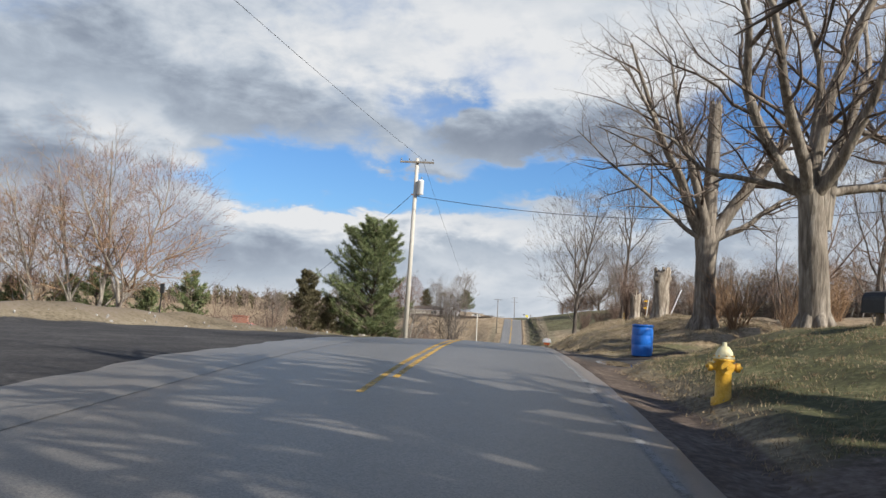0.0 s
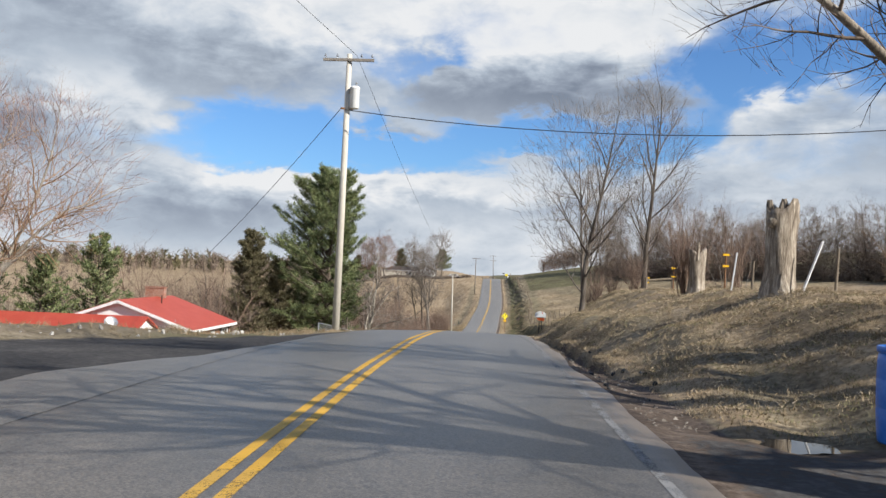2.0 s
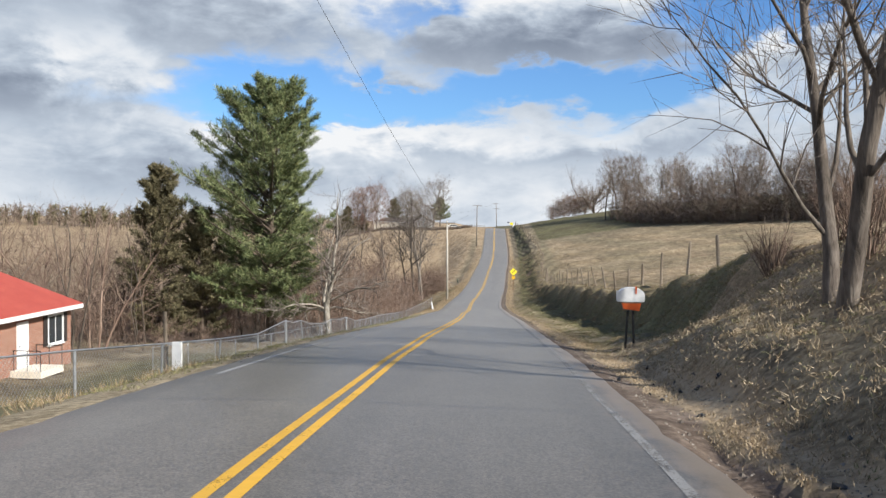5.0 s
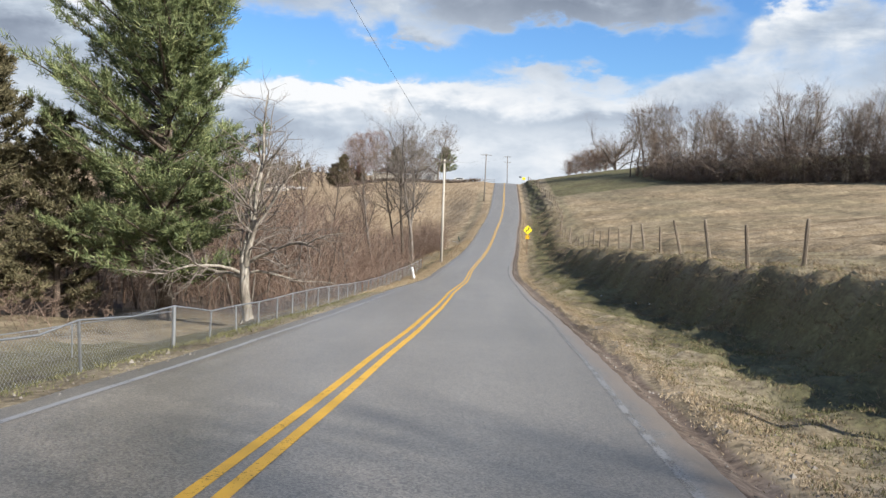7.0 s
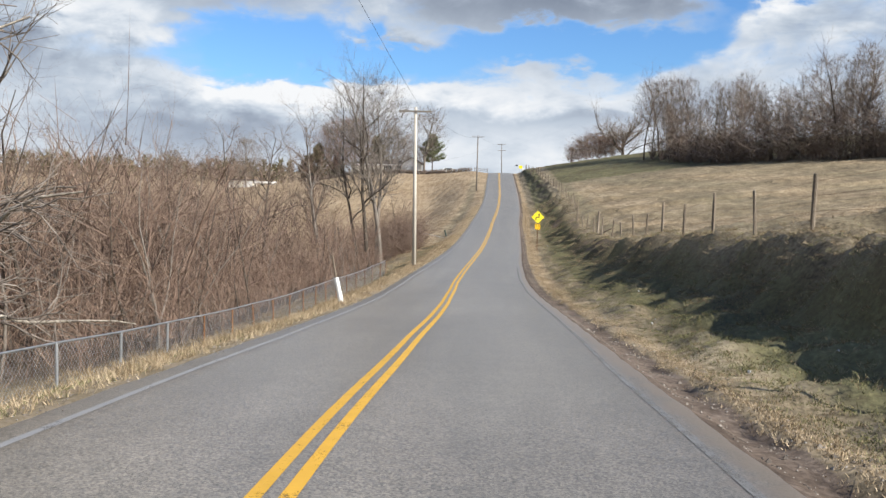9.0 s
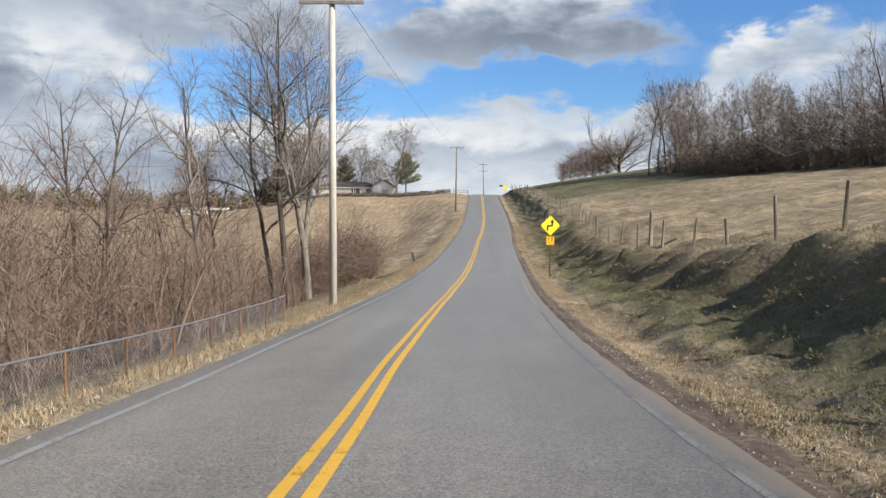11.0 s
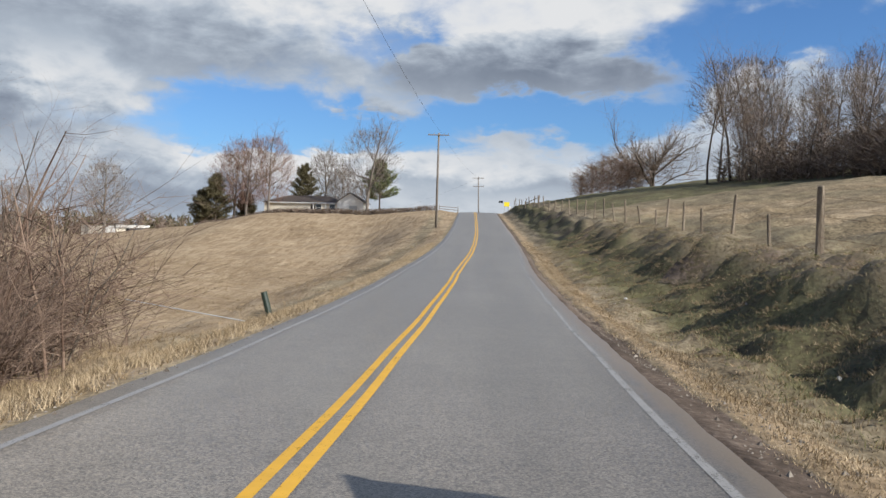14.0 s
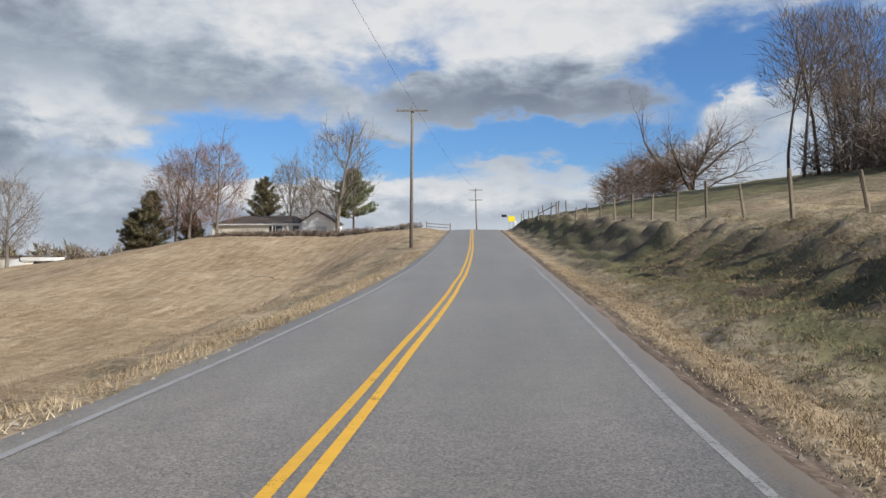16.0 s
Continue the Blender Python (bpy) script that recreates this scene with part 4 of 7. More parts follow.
def pine_tree(name, place, height, spread_, seed, label, needle, tufts=7000, low=0.12, ragged=0.35, width=0.032, size=0.30, droop=0.0, per=9, shape=0.8, whorls=95, lop=0.0):
    """An evergreen: trunk, whorls of boughs, and tufts of needles towards their ends."""
    rng, nr = random.Random(seed), np.random.default_rng(seed)
    root = thing(name, place, label, "tree")
    segs, tips = [], []
    n = 14
    for k in range(n):
        z0, z1 = height * k / n - 0.2 * (k == 0), height * (k + 1) / n
        segs.append((0, 0, z0, 0, 0, z1, height * 0.019 * (1 - 0.93 * k / n), height * 0.019 * (1 - 0.93 * (k + 1) / n), 0))
    z = height * low
    while z < height * 0.985:
        t = (z - height * low) / (height * (1 - low))
        reach = spread_ * min(1.0, 0.62 + 1.3 * t) * (1 - t) ** shape * rng.uniform(1 - ragged, 1 + ragged * 0.4) + 0.25
        a = rng.uniform(0, 6.283)
        reach *= 1 - lop * math.cos(a)
        rise = 0.15 + 0.55 * t - droop
        d = np.array([math.cos(a), math.sin(a), rise])
        m = 5
        p = np.array([0, 0, z])
        rb = 0.012 + 0.014 * reach
        for i in range(m):
            d = d + np.array([rng.gauss(0, 0.08), rng.gauss(0, 0.08), 0.05])
            d /= np.linalg.norm(d)
            q = p + d * reach / m
            segs.append((*p, *q, rb * (1 - 0.8 * i / m), rb * (1 - 0.8 * (i + 1) / m), 1))
            if i >= 1:
                for s in (-1, 1):
                    for _ in range(2):
                        side = np.array([-d[1], d[0], rng.uniform(-0.1, 0.3)]) * s * rng.uniform(0.5, 1.0) + d * rng.uniform(0.5, 1.0)
                        side /= np.linalg.norm(side)
                        ln = reach * rng.uniform(0.14, 0.3) * (1.2 - 0.5 * i / m)
                        o = p + (q - p) * rng.random()
                        e = o + side * ln
                        segs.append((*o, *e, 0.010, 0.004, 1))
                        tips += [(*(o + side * ln * f), *side) for f in (0.35, 0.6, 0.85, 1.0)]
            p = q
        tips.append((*p, *d))
        z += height * (1 - low) / whorls * rng.uniform(0.6, 1.4)
    s = np.asarray(segs, float)
    part("trunk", tubes("trunk", s[:, :8]), BARK_PINE, root)
    tips = np.asarray(tips)
    if len(tips) > tufts:
        tips = tips[nr.choice(len(tips), tufts, replace=False)]
    c = np.repeat(tips[:, :3], per, 0) + nr.normal(0, size * 0.18, (len(tips) * per, 3))
    w = np.repeat(tips[:, 3:], per, 0) * 0.7 + nr.normal(0, 0.55, (len(tips) * per, 3)) + np.array([0, 0, 0.35 - droop])
    part("needles", blades("needles", c, w, nr.uniform(0.6, 1.2, len(c)) * size, width), needle, root)
    return root


def shrub(name, place, height, spread_, stems, seed, label, mat, group="", twigs=7, wild=1.0):
    """Many stems from one foot, each with side twigs."""
    rng = random.Random(seed)
    root = thing(name, place, label, "shrub", group)
    segs = []
    P = variant(OPEN, seg=[5, 3, 1], wig=[0.1 * wild, 0.18 * wild, 0.2 * wild], lift=[0.05, 0.06, 0.02], kids=[twigs, 3], angle=[32, 38], ratio=[0.4, 0.5], thin=[0.5, 0.6], tip=[0.25, 0.3, 0.4], starts=[0.25, 0.2], cone=0.4)
    for k in range(stems):
        a, o = rng.uniform(0, 6.28), rng.uniform(0, 0.16 * spread_)
        lean = rng.uniform(0.1, 1.0) * spread_ / height
        grow(rng, segs, (o * math.cos(a), o * math.sin(a), -0.1), (lean * math.cos(a), lean * math.sin(a), 1), height * rng.uniform(0.6, 1.05), rng.uniform(0.008, 0.02), 0, P)
    s = np.asarray(segs, float)
    part("crown", tubes("crown", s[:, :8]), mat, root)
    return root


def thicket(name, xy, heights, seed, mat, label, category="brush", twigs=5, thick=0.012, lean=0.22):
    """A thicket of uncounted stems, from an array of feet and heights."""
    nr = np.random.default_rng(seed)
    n = len(xy)
    z = land(xy[:, 0], xy[:, 1]) - 0.15
    p = np.column_stack([xy, z])
    out = []
    d = np.column_stack([nr.normal(0, lean, n), nr.normal(0, lean, n), np.ones(n)])
    r = thick * nr.uniform(0.5, 1.4, n) * np.sqrt(heights / 3.0)
    for i in range(3):
        d = d + np.column_stack([nr.normal(0, 0.14, n), nr.normal(0, 0.14, n), np.zeros(n)])
        dn = d / np.linalg.norm(d, axis=1, keepdims=True)
        q = p + dn * (heights / 3)[:, None]
        ra, rb = r * (1 - 0.28 * i), r * (1 - 0.28 * (i + 1))
        out.append(np.column_stack([p, q, ra, rb]))
        for _ in range(max(1, twigs * (i + 1) // 4)):
            f = nr.uniform(0.1, 1, n)[:, None]
            o = p + (q - p) * f
            w = dn * 0.7 + nr.normal(0, 0.5, (n, 3)) + np.array([0, 0, 0.15])
            e = o + w * (heights * nr.uniform(0.10, 0.26, n))[:, None]
            out.append(np.column_stack([o, e, rb * 0.6, rb * 0.25]))
        p = q
    me = tubes(name, np.concatenate(out))
    me.materials.append(mat)
    return tagged(new(name, me), label, category, kind="stuff")


def scrub(name, xy, heights, seed, mat, label, category="brush", twigs=7, width=0.05, wide=0.30, lean=0.2, start=0.1, stem=1.3):
    """Uncounted bare bushes or trees far off: a slim stem each, with a spray of thin twigs."""
    nr = np.random.default_rng(seed)
    n = len(xy)
    foot = np.column_stack([xy, land(xy[:, 0], xy[:, 1]) - 0.1])
    d = np.column_stack([nr.normal(0, lean, (n, 2)), np.ones(n)])
    f = nr.uniform(start, 0.9, (n, twigs))
    az = nr.uniform(0, 6.283, (n, twigs))
    h = heights[:, None]
    o = foot[:, None] + d[:, None] * (f * h)[..., None]
    out = wide * (0.5 + 0.9 * np.sin(np.pi * np.clip(f, 0.05, 1) ** 0.8)) * h * nr.uniform(0.5, 1.2, (n, twigs))
    w = np.stack([out * np.cos(az), out * np.sin(az), h * nr.uniform(0.08, 0.32, (n, twigs))], -1) + d[:, None] * 0.05
    o, w = o.reshape(-1, 3), w.reshape(-1, 3)
    # a second spray from the middle of each twig
    o2 = o + w * nr.uniform(0.35, 0.7, (len(o), 1))
    w2 = w * 0.5 + nr.normal(0, 0.16, w.shape) * np.repeat(heights, twigs)[:, None] * np.array([1, 1, 0.8])
    roots = np.concatenate([foot, o, o2])
    ways = np.concatenate([d * h, w, w2])
    ln = np.linalg.norm(ways, axis=1)
    wd = np.concatenate([np.full(n, width * stem), np.full(len(o), width), np.full(len(o2), width * 0.75)])
    me = blades(name, roots, ways, ln, wd)
    me.materials.append(mat)
    return tagged(new(name, me), label, category, kind="stuff")


# ---- poles, wires, signs, fences ----
def sagging(name, a, b, sag, r, parent, n=14, mat=None):
    a, b = np.array(a, float), np.array(b, float)
    t = np.linspace(0, 1, n)[:, None]
    p = a + (b - a) * t
    p[:, 2] -= (4 * sag * t * (1 - t))[:, 0]
    k, m = np.arange(6), len(p)
    side = np.array([b[1] - a[1], a[0] - b[0], 0.0])
    side /= np.linalg.norm(side)
    ring = np.cos(k * math.pi / 3)[:, None] * side + np.sin(k * math.pi / 3)[:, None] * np.array([0, 0, 1.0])
    co = (p[:, None] + ring[None] * r).reshape(-1, 3)
    f = np.stack([k, (k + 1) % 6, (k + 1) % 6 + 6, k + 6], -1)
    faces = (f[None] + (np.arange(m - 1) * 6)[:, None, None]).reshape(-1, 4)
    return part(name, arrays_mesh(name, co, faces), mat or CABLE, parent)


def utility_pole(foot, top, r, wood, label, arm=2.0, arm_drop=0.25, arm_turn=0.0, second=0.0, can=False, lift=0.4):
    root = thing("utility_pole", foot, label, "utility pole", "roadside utility poles")
    tip = Vector(top) - Vector(foot)
    bm = fresh()
    rod(bm, (-tip.x * 0.06, -tip.y * 0.06, -0.8), tip, r, r * 0.68, 14)
    part("pole", bm, wood, root, smoothed=True)
    levels = [arm_drop] + ([arm_drop + second] if second else [])
    for drop in levels:
        c = tip * (1 - drop / tip.length)
        bm = fresh()
        box(bm, c + Vector((0, -r * 0.9, 0)), (arm, 0.09, 0.11), (0, 0, arm_turn), 0.008)
        part("crossarm", bm, POLE_GREY, root)
        for s in (-0.92, -0.45, 0.5, 0.92):
            o = Matrix.Rotation(radians(arm_turn), 3, "Z") @ Vector((s * arm / 2, 0, 0))
            bm = lathe(fresh(), [(0.012, 0), (0.012, 0.06), (0.045, 0.07), (0.05, 0.10), (0.03, 0.13), (0.034, 0.16), (0.012, 0.18)], 10, c + o + Vector((0, -r * 0.9, 0.05)))
            part("insulator", bm, STEEL, root)
    if can:
        c = tip * (1 - 1.75 / tip.length) + Vector((0.30, -0.12, 0))
        bm = lathe(fresh(), [(0.17, -0.42), (0.185, -0.40), (0.185, 0.34), (0.20, 0.36), (0.20, 0.40), (0.12, 0.46), (0.05, 0.47)], 20, c)
        can_ob = part("transformer", bm, WHITE_PAINT, root, "pale grey transformer can", smoothed=True)
        part("bushing", lathe(fresh(), [(0.03, 0), (0.05, 0.05), (0.03, 0.08), (0.05, 0.13), (0.02, 0.18)], 10, c + Vector((0.05, 0, 0.45))), STEEL, can_ob)
        bm = fresh()
        box(bm, c + Vector((-0.20, 0.05, -0.1)), (0.16, 0.06, 0.5))
        part("bracket", bm, STEEL, root)
        bm = fresh()
        box(bm, tip * 0.80 + Vector((0, 0.0, 0)), (0.5, 0.10, 0.06), (0, 0, 30))
        part("cable_bracket", bm, RUST, root)
    return root


POLES = [((-4.98, 50.45, -2.35), (-4.92, 50.85, 8.45)), ((-4.75, 151.5, -10.3), (-4.85, 151.6, -0.3)), ((-3.26, 263.6, -5.98), (-3.2, 264.0, 4.1)), ((2.2, 347.9, -4.0), (1.9, 348.0, 6.5))]
pole_a = utility_pole(*POLES[0], 0.15, WOOD_POLE, "pale weathered utility pole with a transformer can", can=True)
utility_pole(*POLES[1], 0.13, WOOD_POLE, "pale weathered utility pole with one crossarm")
utility_pole(*POLES[2], 0.14, POLE_GREY, "grey wooden utility pole with one crossarm", arm=2.3)
utility_pole(*POLES[3], 0.14, POLE_GREY, "leaning grey utility pole with two crossarms", arm=2.3, second=1.7)


def build_wires():
    root = thing("power_lines", (0, 0, 0), "thin overhead power lines strung between the poles", "power line")
    tops = [(-14.0, -40, 10.0)] + [t for _, t in POLES] + [(-30, 440, 2)]
    for a, b in zip(tops, tops[1:]):
        sagging("wire", (a[0] + 0.3, a[1], a[2] - 0.05), (b[0] + 0.3, b[1], b[2] - 0.05), 0.9, 0.008, root)
    sagging("service_cable", (-4.9, 50.2, 6.15), (34, 46, 9.1), 2.06, 0.018, root, 24)
    sagging("service_cable", (-5.1, 50.2, 6.15), (-24.5, 84.5, -2.2), 0.5, 0.014, root, 20)
    return root


build_wires()


def road_sign():
    root = thing("road_sign", (3.79, 172.2, float(land(3.79, 172.2))), "yellow winding-turn warning sign with 15 mph plate on rusty post", "road sign", turn=9)
    zc = -7.55 - root.location.z
    bm = fresh()
    box(bm, (-0.028, 0.03, (zc + 0.55) / 2 - 0.2), (0.012, 0.05, zc + 0.95))
    box(bm, (0.028, 0.03, (zc + 0.55) / 2 - 0.2), (0.012, 0.05, zc + 0.95))
    box(bm, (0, 0.052, (zc + 0.55) / 2 - 0.2), (0.066, 0.010, zc + 0.95))
    part("post", bm, RUST, root)
    h = 0.538

    def plate(outline, y, thick):
        return prism(fresh(), outline, y, y + thick)

    diamond = [(0, -h), (0.07, -h + 0.035), (h - 0.035, -0.07), (h, 0), (h - 0.035, 0.07), (0.07, h - 0.035), (0, h), (-0.07, h - 0.035), (-h + 0.035, 0.07), (-h, 0), (-h + 0.035, -0.07), (-0.07, -h + 0.035)]
    face = part("diamond", plate([(x, z + zc) for x, z in diamond], -0.004, 0.004), SIGN_YELLOW, root)
    k0, k1 = 0.955, 0.925
    bm = fresh()
    a = [bm.verts.new((x * k0, -0.0065, z * k0 + zc)) for x, z in diamond]
    b = [bm.verts.new((x * k1, -0.0065, z * k1 + zc)) for x, z in diamond]
    for i in range(12):
        bm.faces.new((a[i], a[(i + 1) % 12], b[(i + 1) % 12], b[i]))
    part("border", bm, BLACK, face)
    arrow = [(-0.20, -0.27), (-0.20, 0.0), (-0.165, 0.035), (0.055, 0.035), (0.055, 0.17), (0.0, 0.17), (0.10, 0.36), (0.20, 0.17), (0.145, 0.17), (0.145, -0.02), (0.11, -0.055), (-0.11, -0.055), (-0.11, -0.27)]
    part("arrow", plate([(x, z + zc) for x, z in arrow], -0.008, 0.003), BLACK, face)
    zp = zc - h - 0.275
    w, g = 0.228, 0.245
    sq = [(-w, -g + 0.03), (-w + 0.03, -g), (w - 0.03, -g), (w, -g + 0.03), (w, g - 0.03), (w - 0.03, g), (-w + 0.03, g), (-w, g - 0.03)]
    tab = part("speed_plate", plate([(x, z + zp) for x, z in sq], -0.004, 0.004), SIGN_AMBER, root, "amber speed plate")
    bm = fresh()
    a = [bm.verts.new((x * 0.95, -0.0065, z * 0.95 + zp)) for x, z in sq]
    b = [bm.verts.new((x * 0.90, -0.0065, z * 0.90 + zp)) for x, z in sq]
    for i in range(8):
        bm.faces.new((a[i], a[(i + 1) % 8], b[(i + 1) % 8], b[i]))
    part("border", bm, BLACK, tab)
    for text, size, dz, bold in (("15", 0.30, 0.075, 0.003), ("MPH", 0.115, -0.135, 0.0)):
        cu = bpy.data.curves.new("lettering", "FONT")
        cu.body, cu.size, cu.align_x, cu.align_y, cu.extrude, cu.offset, cu.space_character = text, size, "CENTER", "CENTER", 0.001, bold, 1.2
        ob = new("lettering", cu)
        ob.data.materials.append(BLACK)
        ob.parent = tab
        ob.matrix_local = pose(0, -0.008, zp + dz, 90, 0, 0)
    for z in (zc + 0.2, zc - 0.2, zp + 0.12, zp - 0.12):
        part("bolt", lathe(fresh(), [(0.012, 0), (0.012, 0.004), (0.004, 0.007)], 8), STEEL, root).matrix_local = pose(0, -0.0045, z, 90, 0, 0)
    return root


road_sign()


def fence_posts():
    """The farm fence along the top of the bank: rough posts and strands of wire."""
    rng = random.Random(11)
    ys = [73.2 + 4.77 * k for k in range(19)] + [164.65, 167.5, 171.5, 176.8, 182.4, 190.2, 195.0, 199.8, 205.4, 209.4, 213.4, 216.6, 221.5, 226.5, 231.0, 236, 241, 246, 251, 256, 261, 266, 271, 276, 281, 286, 291, 296, 301, 306, 311, 316]
    bm = fresh()
    n = 8
    for k, (r, z) in enumerate(((0.062, -0.5), (0.066, 0.1), (0.058, 0.7), (0.060, 1.15), (0.052, 1.40), (0.030, 1.43))):
        ring = [bm.verts.new((r * (1 + 0.12 * math.sin(3 * a + k)) * math.cos(a), r * (1 + 0.12 * math.cos(2 * a)) * math.sin(a), z)) for a in [2 * math.pi * j / n for j in range(n)]]
        if k:
            for j in range(n):
                bm.faces.new((last[j], last[(j + 1) % n], ring[(j + 1) % n], ring[j]))
        last = ring
    bm.faces.new(last)
    made, heads = None, []
    for i, y in enumerate(ys):
        x = float(at(ROAD_X, y) + at(R_TOP_U, y)) + rng.uniform(-0.06, 0.06) + 0.05
        z = float(land(x, y))
        lean_x, lean_y = rng.gauss(0, 3.0), rng.gauss(0, 3.5)
        if abs(y - 106.4) < 0.8:
            lean_y, lean_x = -14, -3
        elif 95 < y < 135:
            lean_y -= 7
        s = rng.uniform(0.9, 1.06)
        wide = 1.0
        if y in (167.5, 190.2):
            s, wide = 1.28, 1.7
        m = Matrix.Translation((x, y, z)) @ Euler((radians(lean_x), radians(lean_y), 0)).to_matrix().to_4x4() @ Matrix.Rotation(rng.uniform(0, 6), 4, "Z")
        if made is None:
            me = bpy.data.meshes.new("fence_post")
            bm.to_mesh(me)
            bm.free()
            me.materials.append(POST_WOOD)
            made = me
        ob = new("fence_post", made)
        ob.matrix_world = m @ Matrix.Diagonal((wide, wide, s, 1))
        tagged(ob, "stout weathered corner post of the pasture fence" if wide > 1 else "weathered round wooden post of the pasture fence", "fence post", "pasture fence posts")
        heads.append([m @ Vector((0, 0, h * s)) for h in (0.45, 0.85, 1.22)])
    wires = thing("fence_wire", (0, 0, 0), "thin barbed wire strands between pasture fence posts", "fence wire")
    for k in range(3):
        p = np.array([h[k] for h in heads])
        rr = np.full((len(p) - 1, 1), 0.004)
        part("strand", tubes("strand", np.column_stack([p[:-1], p[1:], rr, rr])), RUST, wires)


fence_posts()


def chain_fence():
    """The chain-link fence left of the road, sagging in its first bays."""
    rng = random.Random(4)
    root = thing("chain_link_fence", (0, 0, 0), "grey chain-link fence with pipe posts, bent in places", "fence")
    ys = [56.6, 60.9, 65.0, 69.2, 73.2, 77.1, 80.3, 83.2, 85.9, 90.3] + [92.7 + 2.44 * k for k in range(26)]
    rows, wires, rails = [], [], []
    for i, y in enumerate(ys):
        x = -6.85 if y < 92 else float(at(ROAD_X, y)) - 5.75 + 0.35 * float(ease(y, 135, 153))
        z = float(np.mean(land(np.full(9, x), y + np.linspace(-4, 4, 9))))
        tall = 0.85 if y < 75 else 1.22 if y < 92 else 0.98
        lean = (rng.gauss(0, 0.03), rng.gauss(0, 0.03))
        if y in (80.3, 83.2, 85.9):
            lean = (rng.choice((-0.1, 0.06)), -0.24)
            tall *= 0.86 if y == 83.2 else 1.0
        top = Vector((x + lean[0] * tall, y + lean[1] * tall, z + tall))
        r = 0.045 if y in (77.1, 90.3) else 0.028
        bm = rod(fresh(), (x, y, z - 0.3), top, r, r, 10)
        part("post", bm, STEEL if y < 118 else RUST, root)
        rows.append((Vector((x, y, z + 0.04)), top))
    for i, ((a0, a1), (b0, b1)) in enumerate(zip(rows, rows[1:])):
        bend = -0.09 if 5 <= i <= 8 else 0.0
        mid = (a1 + b1) / 2 + Vector((0, 0, bend))
        rails += [(*a1, *mid, 0.019, 0.019), (*mid, *b1, 0.019, 0.019)]
        n = int((b0 - a0).length / 0.11)
        tall = (a1 - a0).length
        shift = tall / (b0 - a0).length
        for k in range(-int(shift * n), n):
            for s in (1, -1):
                f0, f1 = k / n, k / n + shift
                t0, t1 = 0.0, 1.0
                if f0 < 0:
                    t0 = -f0 / shift
                    f0 = 0.0
                if f1 > 1:
                    t1 = 1 - (f1 - 1) / shift
                    f1 = 1.0
                if t1 <= t0:
                    continue
                if s < 0:
                    f0, f1 = 1 - f0, 1 - f1
                p = a0.lerp(b0, f0).lerp(a1.lerp(b1, f0), t0)
                q = a0.lerp(b0, f1).lerp(a1.lerp(b1, f1), t1)
                wires.append((*p, *q, 0.0023, 0.0023))
    part("top_rail", tubes("top_rail", rails), STEEL, root)
    tagged(part("mesh", tubes("mesh", wires), STEEL, root), kind="stuff")
    return root



def yard_fence():
    """A low chain-link fence across the yard, behind the roadside one."""
    root = thing("yard_fence", (0, 0, 0), "low galvanised chain-link fence across the yard", "fence")
    pts = [(-15.0, 85.0), (-14.4, 88.0), (-14.0, 91.0), (-13.8, 94.0), (-12.4, 96.5), (-9.5, 97.2)]
    tops, feet = [], []
    for x, y in pts:
        z = float(land(x, y))
        part("post", rod(fresh(), (x, y, z - 0.3), (x, y, z + 1.05), 0.026, None, 8), STEEL, root)
        tops.append(Vector((x, y, z + 1.04)))
        feet.append(Vector((x, y, z + 0.03)))
    wires = []
    for a0, b0, a1, b1 in zip(feet, feet[1:], tops, tops[1:]):
        part("top_rail", rod(fresh(), a1, b1, 0.018, None, 6), STEEL, root)
        n = int((b0 - a0).length / 0.12)
        for k in range(n):
            for s in (0.3, -0.3):
                f0, f1 = k / n, min(1.0, max(0.0, k / n + s))
                wires.append((*a0.lerp(b0, f0), *a1.lerp(b1, f1), 0.0023, 0.0023))
    tagged(part("mesh", tubes("mesh", wires), STEEL, root), kind="stuff")


yard_fence()
chain_fence()


# ---- right of the road: maples, shrubs, stumps, barrel, hydrant ----
old_maple(on_land(7.2, 29.2), 21, 0.37, 3.0, [((-0.58, 0.0, 0.9), 6.8, 0.19), ((-0.92, -0.1, 0.6), 5.4, 0.085), ((-0.35, -0.2, 0.95), 6.6, 0.13), ((0.50, 0.10, 0.90), 6.2, 0.24), ((0.15, 0.55, 0.90), 5.6, 0.17), ((-0.25, -0.45, 0.95), 6.0, 0.18), ((0.95, 0.2, 0.5), 4.6, 0.12)],
          "broad bare maple with a snapped-off top and grey furrowed bark", stub=((0.03, 0, 1), 4.2, 0.25))
old_maple(on_land(7.9, 21.0), 34, 0.35, 3.2, [((-0.75, 0.15, 0.70), 6.4, 0.17), ((-0.40, -0.45, 0.9), 6.6, 0.16), ((0.55, 0.25, 0.85), 6.2, 0.17), ((0.15, 0.6, 0.9), 6.2, 0.15), ((-0.05, 0.05, 1.0), 6.8, 0.19),
                                             ((0.45, -0.5, 0.85), 5.8, 0.15), ((-0.9, 0.35, 0.6), 4.4, 0.09), ((0.95, 0.1, 0.5), 5.2, 0.13)],
          "large bare maple with a thick furrowed trunk on the lawn")
